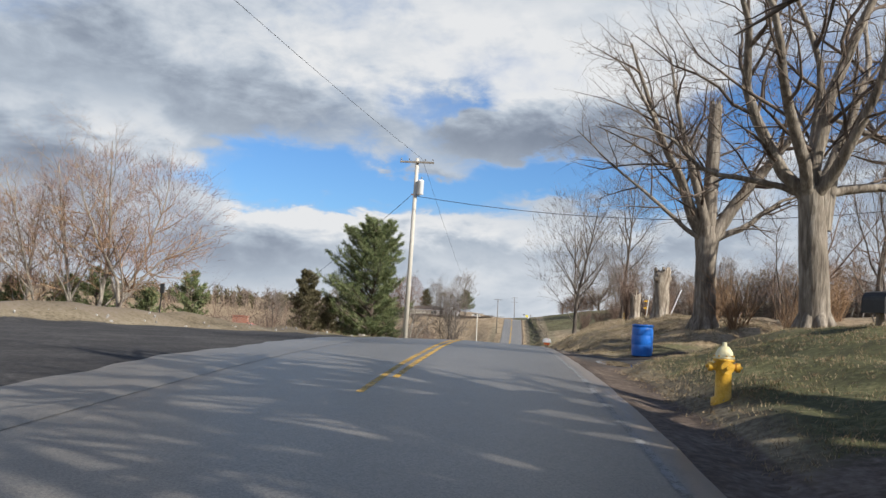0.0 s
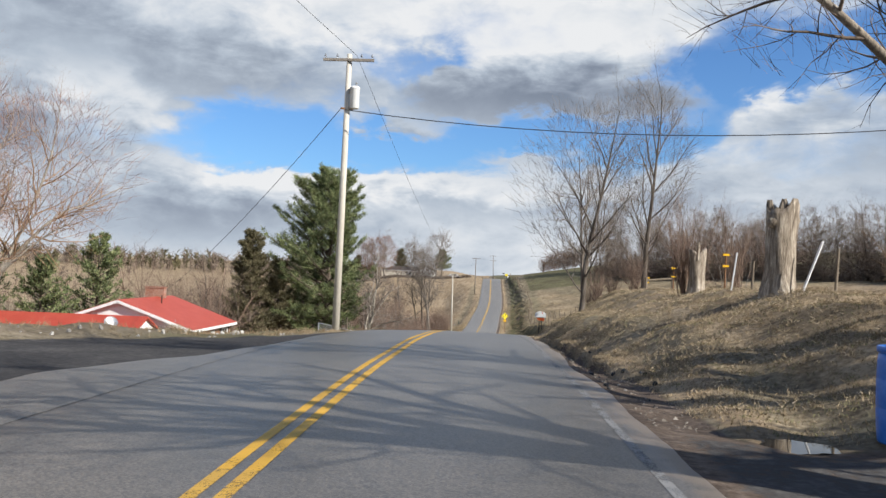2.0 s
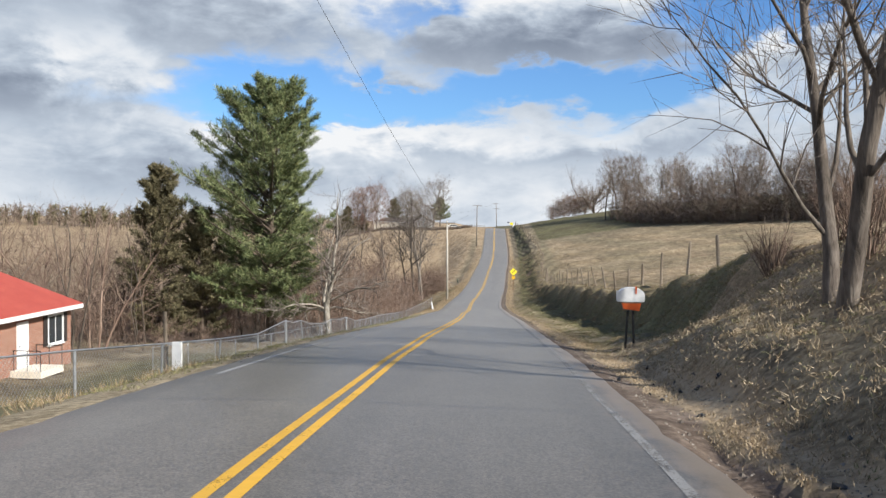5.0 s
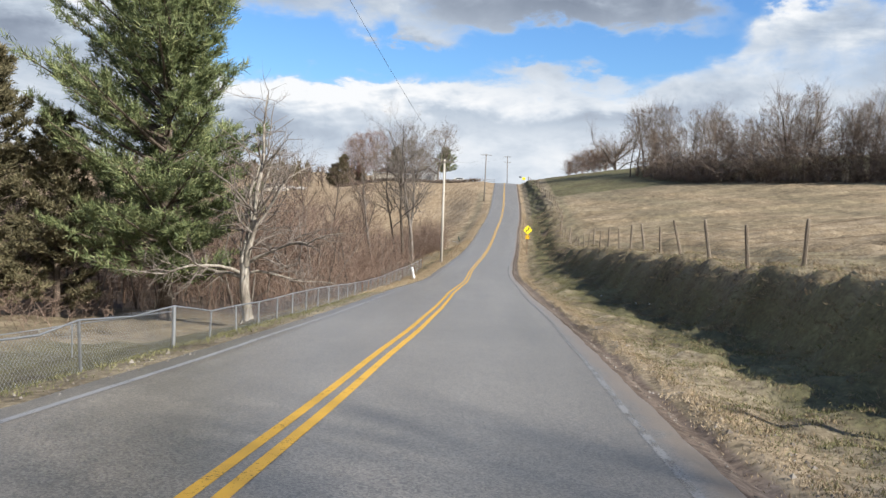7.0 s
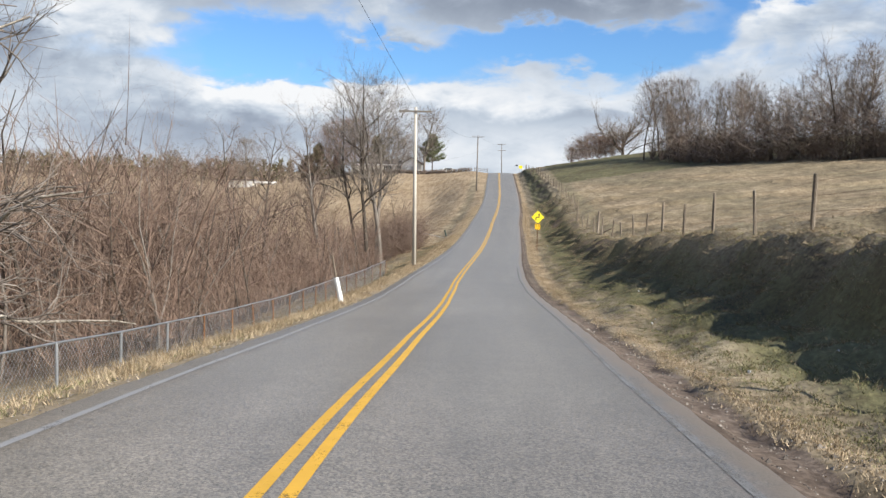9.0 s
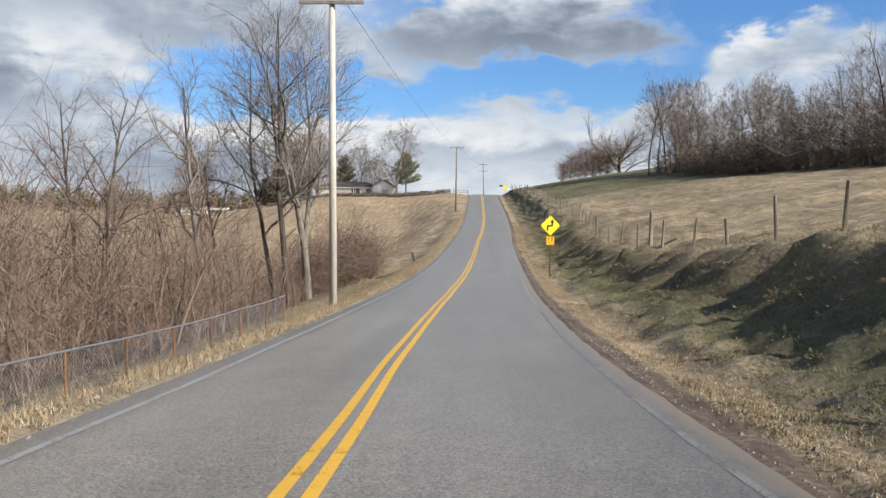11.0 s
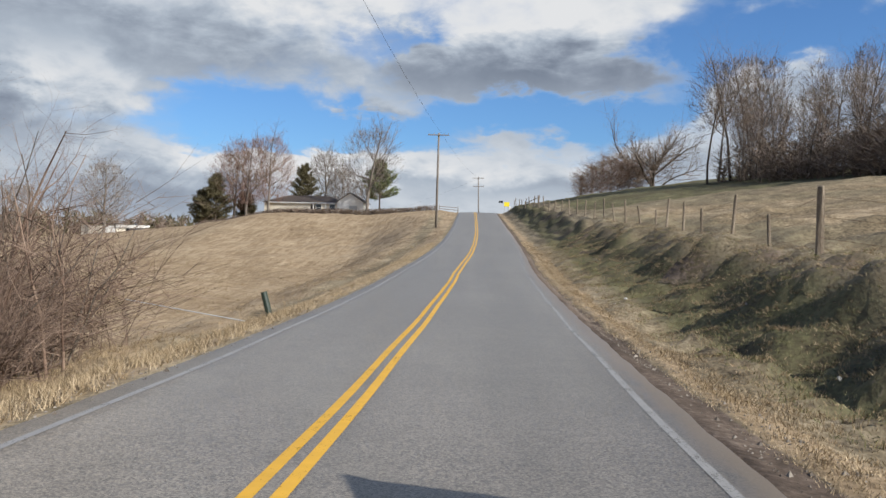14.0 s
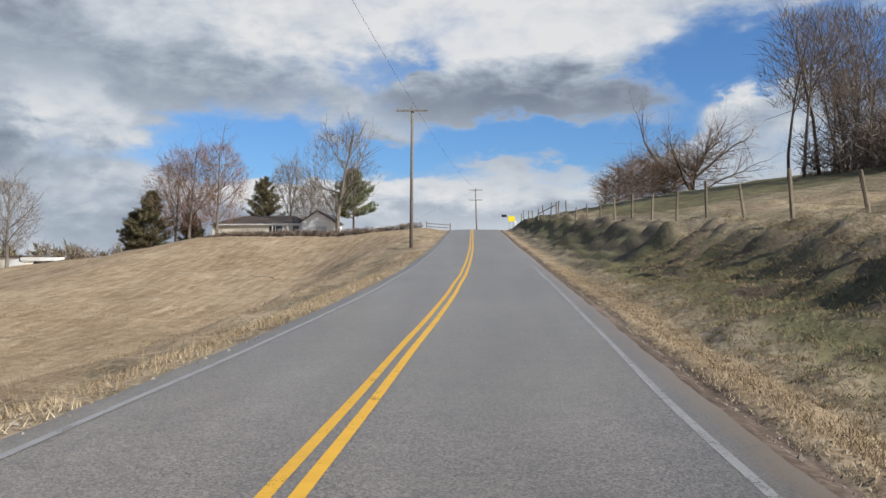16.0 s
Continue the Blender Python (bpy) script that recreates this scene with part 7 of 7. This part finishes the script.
def boat_trailer(place):
    root = thing("boat_on_trailer", place, "white boat on a trailer beside a shed", "boat", turn=10)
    bm = fresh()
    secs = [(-2.6, 0.95, 0.2), (0, 1.05, 0.1), (2.0, 0.8, 0.2), (3.0, 0.1, 0.75)]
    last = None
    for x, w, z in secs:
        ring = [bm.verts.new((x, y * w, zz)) for y, zz in ((-1, 1.15), (-0.85, 0.6 + z * 0.4), (0, 0.4 + z), (0.85, 0.6 + z * 0.4), (1, 1.15))]
        if last:
            for k in range(4):
                bm.faces.new((last[k], last[k + 1], ring[k + 1], ring[k]))
            bm.faces.new((last[4], last[0], ring[0], ring[4]))
        else:
            bm.faces.new(ring)
        last = ring
    bmesh.ops.recalc_face_normals(bm, faces=bm.faces)
    part("hull", bm, WHITE_PAINT, root)
    part("windscreen", box(fresh(), (0.6, 0, 1.35), (0.1, 1.5, 0.45)), GLASS, root)
    part("motor", box(fresh(), (-2.8, 0, 1.0), (0.4, 0.4, 0.9), bevel=0.05), BLACK, root)
    for y in (-0.8, 0.8):
        part("wheel", rod(fresh(), (-0.6, y - 0.1, 0.3), (-0.6, y + 0.1, 0.3), 0.3, None, 14), BLACK, root)
    part("frame", box(fresh(), (0.6, 0, 0.42), (6.2, 0.9, 0.1)), STEEL, root)


boat_trailer((-58.8, 320.0, float(land(-58.8, 320.0))))
shed = thing("shed", (-66.0, 325.0, float(land(-66.0, 325.0)) - 0.1), "weathered low shed with a flat roof", "shed")
part("wall", box(fresh(), (0, 0, 1.1), (6.5, 4, 2.3)), CREAM_WALL, shed)
part("roof", box(fresh(), (0, 0, 2.35), (7.2, 4.6, 0.15), (2, 0, 0)), BROWN_ROOF, shed)
part("door", box(fresh(), (1.9, -2.03, 1.0), (2.2, 0.06, 1.9)), WHITE_PAINT, shed)

# ---- woods right of the pasture ----
FOREST = variant(OPEN, seg=[6, 4, 1], kids=[15, 9], angle=[44, 45], ratio=[0.36, 0.5], thin=[0.42, 0.55], tip=[0.12, 0.2, 0.4], wig=[0.07, 0.17, 0.2], lift=[0.02, 0.09, 0.05], starts=[0.36, 0.15], cone=0.35)
originals = [simple_tree("woodland_tree", on_land(31.2 + 1.7 * k, 283.5 + 0.7 * k), 16.0 + 0.6 * (k % 3), 0.16 + 0.02 * (k % 3), "tall slim bare tree at the edge of the wood", FOREST, BARK_GREY if k % 2 else BARK_DARK, TWIG_WOODS, 300 + k, "woodland trees", split=0) for k in range(7)]


for k, ob in enumerate(originals):
    twig_spray(ob, 16.0, 2.7, 620, 0.045, TWIG_WOODS, 540 + k, 0.42)


def edge_of_wood(n, pts, depth, seed):
    nr_ = np.random.default_rng(seed)
    p = np.array(pts, float)
    ln = np.r_[0, np.cumsum(np.linalg.norm(np.diff(p, axis=0), axis=1))]
    s = nr_.uniform(0, ln[-1], n)
    q = np.column_stack([np.interp(s, ln, p[:, 0]), np.interp(s, ln, p[:, 1])])
    return q + np.column_stack([nr_.uniform(0, depth, n), nr_.uniform(0, depth * 0.4, n)]), nr_


WOOD_EDGE = [(32, 282), (33.5, 270), (37, 256), (44, 246), (56, 237), (70, 225), (85, 208), (95, 190), (82, 160), (62, 128), (48, 96), (38, 72), (31, 52)]
q, nr = edge_of_wood(185, WOOD_EDGE, 20, 21)
for k, (x, y) in enumerate(q):
    s = nr.uniform(0.75, 1.15) * (0.75 if y < 100 else 1.0) * (0.58 + 0.40 * float(ease(x, 33, 56)) if y > 215 else 0.98)
    m = Matrix.Translation(on_land(x, y)) @ Matrix.Rotation(nr.uniform(0, 6.28), 4, "Z")
    ob = copy_thing(originals[k % 7], m)
    ob.scale = (s, s, s)
q, nr = edge_of_wood(2400, WOOD_EDGE, 9, 22)
scrub("woodland_brush", q, (2.8 + 6.4 * nr.random(len(q)) ** 1.6) * np.where(q[:, 1] < 110, 0.8, 1.0) * np.where(q[:, 1] > 215, 0.55 + 0.45 * ease(q[:, 0], 33, 52), 1.0), 23, TWIG_WOODS, "dense bare brown brush along the edge of the wood", twigs=24, width=0.085, wide=0.36, lean=0.12, start=0.02)
q, nr = edge_of_wood(900, WOOD_EDGE, 22, 24)
scrub("woodland_understory", q + np.array([4.0, 2.0]), (5.0 + 7.5 * nr.random(len(q))) * np.where(q[:, 1] > 215, 0.5 + 0.5 * ease(q[:, 0], 33, 56), 1.0), 25, TWIG_WOODS, "grey-brown understory of the bare wood", twigs=26, width=0.07, wide=0.30, lean=0.08, start=0.3)
SPREADING = variant(OPEN, seg=[3, 9, 5, 1], kids=[11, 12, 12], angle=[62, 46, 46], ratio=[2.3, 0.42, 0.45], thin=[0.5, 0.4, 0.42], tip=[0.6, 0.14, 0.2, 0.5], wig=[0.04, 0.12, 0.18, 0.22], lift=[0.02, 0.05, 0.04, 0.02], starts=[0.3, 0.15, 0.1], cone=0.3)
simple_tree("spreading_tree", on_land(33.0, 326.0), 5.2, 0.42, "wide low spreading bare tree on the skyline", SPREADING, BARK_DARK, TWIG_WOODS, 330)
plant(saplings, [(19.5, 318.0, 0.62), (21.5, 319.0, 0.72), (23.5, 320.5, 0.78), (25.5, 321.5, 0.80), (27.5, 323.0, 0.74), (29.5, 324.5, 0.68), (22.5, 322.0, 0.7), (26.5, 320.5, 0.6)], 14)
q = np.array([(19.2, 317.5), (21.0, 318.5), (23.0, 320.0), (24.6, 321.0), (26.4, 322.2), (28.2, 323.2), (30.0, 324.6)])
scrub("skyline_bushes", q, np.array([4.2, 5.4, 6.2, 6.6, 6.2, 5.6, 4.8]), 19, TWIG_RED, "rounded reddish bare bushes on the skyline", "bushes", 420, 0.045, 0.46, 0.05, 0.03)


# ---- far tree lines ----
def far_trees(seed, n, x0, x1, y0, y1, h0, h1, mat, label, width=0.3, twigs=20, wide=0.22):
    xy_, nr_ = rnd_box(seed, n, x0, x1, y0, y1)
    return scrub("far_trees", xy_, nr_.uniform(h0, h1, n), seed, mat, label, "trees", twigs, width, wide, 0.05, 0.15)


far_trees(31, 460, -430, -40, 575, 660, 6, 13, TWIG_WOODS, "distant line of bare trees on a hilltop", 0.45, 22)
far_trees(32, 90, -330, -120, 590, 640, 7, 13, NEEDLE_CEDAR, "distant dark evergreens on a hilltop", 1.1, 26)
far_trees(33, 60, -120, -38, 130, 250, 2.5, 6, TWIG_BROWN, "scattered bare scrub in the valley", 0.07)
far_trees(34, 150, -480, -200, 380, 560, 4, 8, TWIG_WOODS, "distant hedgerow trees between fields", 0.3)
far_trees(35, 50, -120, -44, 92, 150, 4, 9, TWIG_BROWN, "bare trees in the hollow behind the house", 0.08)


# ---- grass ----
def grass(name, n, seed, u0, u1, y0, y1, tall, mat, label, per=6, width=0.011, skip=None, bias=0.0, lip=False):
    nr_ = np.random.default_rng(seed)
    y = nr_.uniform(y0, y1, n)
    u = u0 + (u1 - u0) * nr_.random(n) ** (1 + bias)
    if lip:
        u = u + at(LIP_U, y)
    x = at(ROAD_X, y) + u
    ok = (apron(x, y) < 0.2) & (drive(x, y) < 0.25)
    patch = np.sin(0.9 * x + 0.6 * y) * np.sin(0.5 * x - 0.8 * y + 1) + 0.6 * np.sin(2.3 * x + 1.1) * np.sin(1.9 * y)
    ok &= patch > nr_.uniform(-1.6, 0.7, n)
    if skip is not None:
        ok &= ~skip(x, y, u)
    x, y = x[ok], y[ok]
    m = len(x)
    c = np.repeat(np.column_stack([x, y, land(x, y) - 0.01]), per, 0) + np.column_stack([nr_.normal(0, 0.05, (m * per, 2)), np.zeros(m * per)])
    lean = np.repeat(nr_.normal(0, 0.45, (m, 2)), per, 0) + nr_.normal(0, 0.4, (m * per, 2))
    w = np.column_stack([lean, np.ones(m * per)])
    hh = np.repeat(nr_.uniform(0.5, 1.2, m), per) * nr_.uniform(0.6, 1.1, m * per) * tall
    me = blades(name, c, w, hh, width)
    me.materials.append(mat)
    return tagged(new(name, me), label, "grass", kind="stuff")


bare = lambda x, y, u: (np.hypot((y - 4.5) / 5.5, (u - 4.9) / 1.8) < 0.75) | ((y > 26) & (y < 60) & (u < at(LIP_U, y) + 0.1))
grass("dry_grass", 34000, 1, 4.0, 11.5, 6, 70, 0.075, GRASS_DRY, "clumps of dry winter grass on the bank", skip=bare)
grass("green_grass", 18000, 2, 4.4, 10.5, 2, 70, 0.06, GRASS_GREEN, "short green grass on the bank", skip=bare)
grass("dry_grass", 20000, 3, 4.05, 10.5, 66, 150, 0.07, GRASS_DRY, "dry verge grass along the road", bias=0.6)
grass("green_grass", 15000, 4, 4.8, 9.5, 66, 150, 0.075, GRASS_GREEN, "short green grass in the ditch", bias=0.3)
grass("dry_grass", 17000, 5, 3.95, 11.0, 150, 235, 0.085, GRASS_DRY, "dry verge grass along the road", bias=0.6)
grass("green_grass", 9000, 6, 4.8, 9.5, 150, 225, 0.11, GRASS_GREEN, "short green grass in the ditch")
grass("dry_grass", 12000, 7, -8.5, -2.75, 108, 190, 0.24, GRASS_DRY, "tall dry grass along the verge", bias=-0.3)
grass("green_grass", 13000, 8, -6.5, -2.8, 56, 122, 0.08, GRASS_GREEN, "short green verge grass")
grass("dry_grass", 5000, 9, -16, -3.2, 36, 62, 0.22, GRASS_DRY, "dry weeds on the berm")
grass("straw_verge", 9000, 13, 0.02, 0.95, 27, 62, 0.055, GRASS_STRAW, "pale matted straw along the edge of the shoulder", bias=0.3, lip=True)
grass("straw_verge", 9000, 16, 0.02, 0.50, 62, 132, 0.05, GRASS_STRAW, "pale matted straw along the edge of the shoulder", bias=0.3, lip=True)
grass("green_grass", 16000, 17, 0.3, 2.2, 64, 136, 0.05, GRASS_GREEN, "short grey-green verge grass between shoulder and bank", lip=True)
grass("straw_verge", 20000, 14, 0.02, 1.0, 132, 240, 0.06, GRASS_STRAW, "pale matted straw along the edge of the shoulder", bias=0.3, lip=True)
grass("straw_verge", 9000, 15, -4.2, -2.72, 104, 235, 0.16, GRASS_STRAW, "pale dead grass along the verge", bias=-0.3)
grass("hay_stubble", 26000, 10, -34, -2.9, 176, 255, 0.17, GRASS_DRY, "pale dry stubble of the hay field", bias=0.5)
grass("pasture_grass", 10000, 11, 10.5, 30, 70, 190, 0.12, GRASS_DRY, "short dry pasture grass", bias=0.6)




def tussocks(n, seed, u0, u1, y0, y1, tall, mat, label, per=16, hang=-0.55):
    """Matted tufts whose blades hang down the bank."""
    nr_ = np.random.default_rng(seed)
    y, u = nr_.uniform(y0, y1, n), nr_.uniform(u0, u1, n)
    x = at(ROAD_X, y) + u
    ok = drive(x, y) < 0.2
    x, y = x[ok], y[ok]
    m = len(x)
    c = np.repeat(np.column_stack([x, y, land(x, y)]), per, 0) + np.column_stack([nr_.normal(0, 0.09, (m * per, 2)), nr_.uniform(-0.02, 0.05, m * per)])
    w = np.column_stack([nr_.normal(hang, 0.75, m * per), nr_.normal(0, 0.55, m * per), nr_.uniform(0.25, 0.9, m * per)])
    me = blades("tussock_grass", c, w, np.repeat(nr_.uniform(0.6, 1.3, m), per) * nr_.uniform(0.5, 1.1, m * per) * tall, 0.011)
    me.materials.append(mat)
    return tagged(new("tussock_grass", me), label, "grass", kind="stuff")


tussocks(3600, 41, 4.5, 10.5, 27, 66, 0.10, GRASS_STRAW, "matted tufts of dead grass on the bank", 16, 0.1)
tussocks(5200, 42, 6.6, 9.8, 66, 235, 0.11, GRASS_DRY, "matted dead grass hanging over the bank", 20)
tussocks(5200, 43, 5.0, 9.6, 66, 235, 0.085, GRASS_GREEN, "tufts of green grass on the bank", 18, -0.2)


grass("dry_grass", 9000, 12, 4.0, 8.0, 178, 232, 0.11, GRASS_DRY, "dry verge grass along the washed-out ditch", bias=0.2)


# ---- puddles, rubble, litter ----
WATER, wnt, wb, wco = material("puddle_water", 0.03, 0, 0.5)
wb.inputs["Base Color"].default_value = (0.02, 0.017, 0.013, 1)


def puddle(cx, cy, rx, ry, seed, turn):
    rng = random.Random(seed)
    bm = fresh()
    z = float(at(ROAD_Z, cy)) - 0.095
    ring = []
    ph = rng.uniform(0, 6)
    for k in range(36):
        a = 2 * math.pi * k / 36
        r = 1 + 0.18 * math.sin(2 * a + ph) + 0.12 * math.sin(3 * a + 2 * ph) + 0.06 * math.sin(7 * a)
        p = Matrix.Rotation(turn, 2) @ Vector((rx * r * math.cos(a), ry * r * math.sin(a)))
        ring.append(bm.verts.new((cx + p.x, cy + p.y, z)))
    bm.faces.new(ring)
    me = bpy.data.meshes.new("puddle")
    bm.to_mesh(me)
    bm.free()
    me.materials.append(WATER)
    return tagged(new("puddle", me), "muddy puddle of standing water at the drive", "puddle", "puddles", kind="structure")


puddle(3.62, 21.6, 0.55, 1.7, 3, -0.2)
puddle(3.75, 25.4, 0.3, 0.4, 4, 0.2)
STONE = varied("pale_stone", [(0.18, 0.165, 0.145), (0.30, 0.28, 0.25), (0.46, 0.44, 0.40)], 7, 0.9, relief=0.4, wobble=0.4)
LITTER = varied("pale_litter", [(0.6, 0.6, 0.6), (0.75, 0.75, 0.73), (0.8, 0.8, 0.8)], 7, 0.6, relief=0.1)


def stones(n, seed, spot, r0, r1, name, label, mat, flat=0.6):
    rng = random.Random(seed)
    bm = fresh()
    bmesh.ops.create_icosphere(bm, subdivisions=1, radius=1)
    for v in bm.verts:
        v.co *= rng.uniform(0.7, 1.2)
    me = bpy.data.meshes.new(name)
    bm.to_mesh(me)
    bm.free()
    me.materials.append(mat)
    for k in range(n):
        x, y = spot(rng)
        r = rng.uniform(r0, r1)
        ob = new(name, me)
        ob.matrix_world = Matrix.Translation((x, y, float(land(x, y)) + r * 0.15)) @ Euler((rng.uniform(0, 6), rng.uniform(0, 6), rng.uniform(0, 6))).to_matrix().to_4x4() @ Matrix.Diagonal((r, r * rng.uniform(0.6, 1), r * flat, 1))
        tagged(ob, label, name.replace("_", " "), name + " group")


def berm_spot(rng):
    x = rng.uniform(-15, -4.6)
    return x, 35.6 + 1.45 * (min(x, -4.4) + 7.3) + 1.76 * rng.uniform(0.4, 1.5)


stones(60, 1, berm_spot, 0.03, 0.09, "rubble_stone", "pale broken stone along the foot of the berm", STONE)
stones(14, 2, lambda rng: (rng.uniform(4.2, 6.5), rng.uniform(168, 198)), 0.03, 0.08, "ditch_stone", "grey stone in the washed-out ditch", STONE)
stones(16, 3, lambda rng: (rng.uniform(3.6, 6.3), rng.uniform(84, 128)), 0.03, 0.06, "litter", "scrap of pale litter in the verge grass", LITTER, 0.4)
stones(70, 4, lambda rng: (2.5 + rng.uniform(0, 1.1), rng.uniform(28, 60)), 0.02, 0.07, "asphalt_chunk", "broken dark chunk of the road's edge", BLACK)


def gravel(n, seed, y0, y1, u0, u1, mat):
    """Crumbs of stone and asphalt along the road's edge, uncounted."""
    nr_ = np.random.default_rng(seed)
    y, u = nr_.uniform(y0, y1, n), u0 + (u1 - u0) * nr_.random(n) ** 1.4
    x = at(ROAD_X, y) + u
    z = np.where(u < EDGE_R, road_z(u, y), land(x, y))
    r = nr_.uniform(0.006, 0.020, n) * np.where(nr_.random(n) < 0.06, 2.2, 1.0)
    base = np.array([[1, 0, 0], [-0.5, 0.87, 0], [-0.5, -0.87, 0], [0.1, 0.05, 0.8]])
    co = np.column_stack([x, y, z])[:, None] + base[None] * (r[:, None, None] * nr_.uniform(0.6, 1.4, (n, 4, 3)))
    f = np.array([[0, 1, 3], [1, 2, 3], [2, 0, 3]])
    me = arrays_mesh("gravel", co.reshape(-1, 3), (f[None] + (np.arange(n) * 4)[:, None, None]).reshape(-1, 3), False)
    me.materials.append(mat)
    return tagged(new("gravel", me), "loose gravel and crumbs of asphalt along the road's edge", "gravel", kind="stuff")


GRAVEL = island_mat("gravel_crumbs", [(0.05, 0.043, 0.037), (0.14, 0.12, 0.10), (0.32, 0.29, 0.25)])
gravel(9000, 61, 26, 130, 3.42, 4.5, GRAVEL)
gravel(6000, 62, 130, 225, 3.46, 4.3, GRAVEL)
gravel(3000, 63, 60, 215, -2.95, -2.5, GRAVEL)
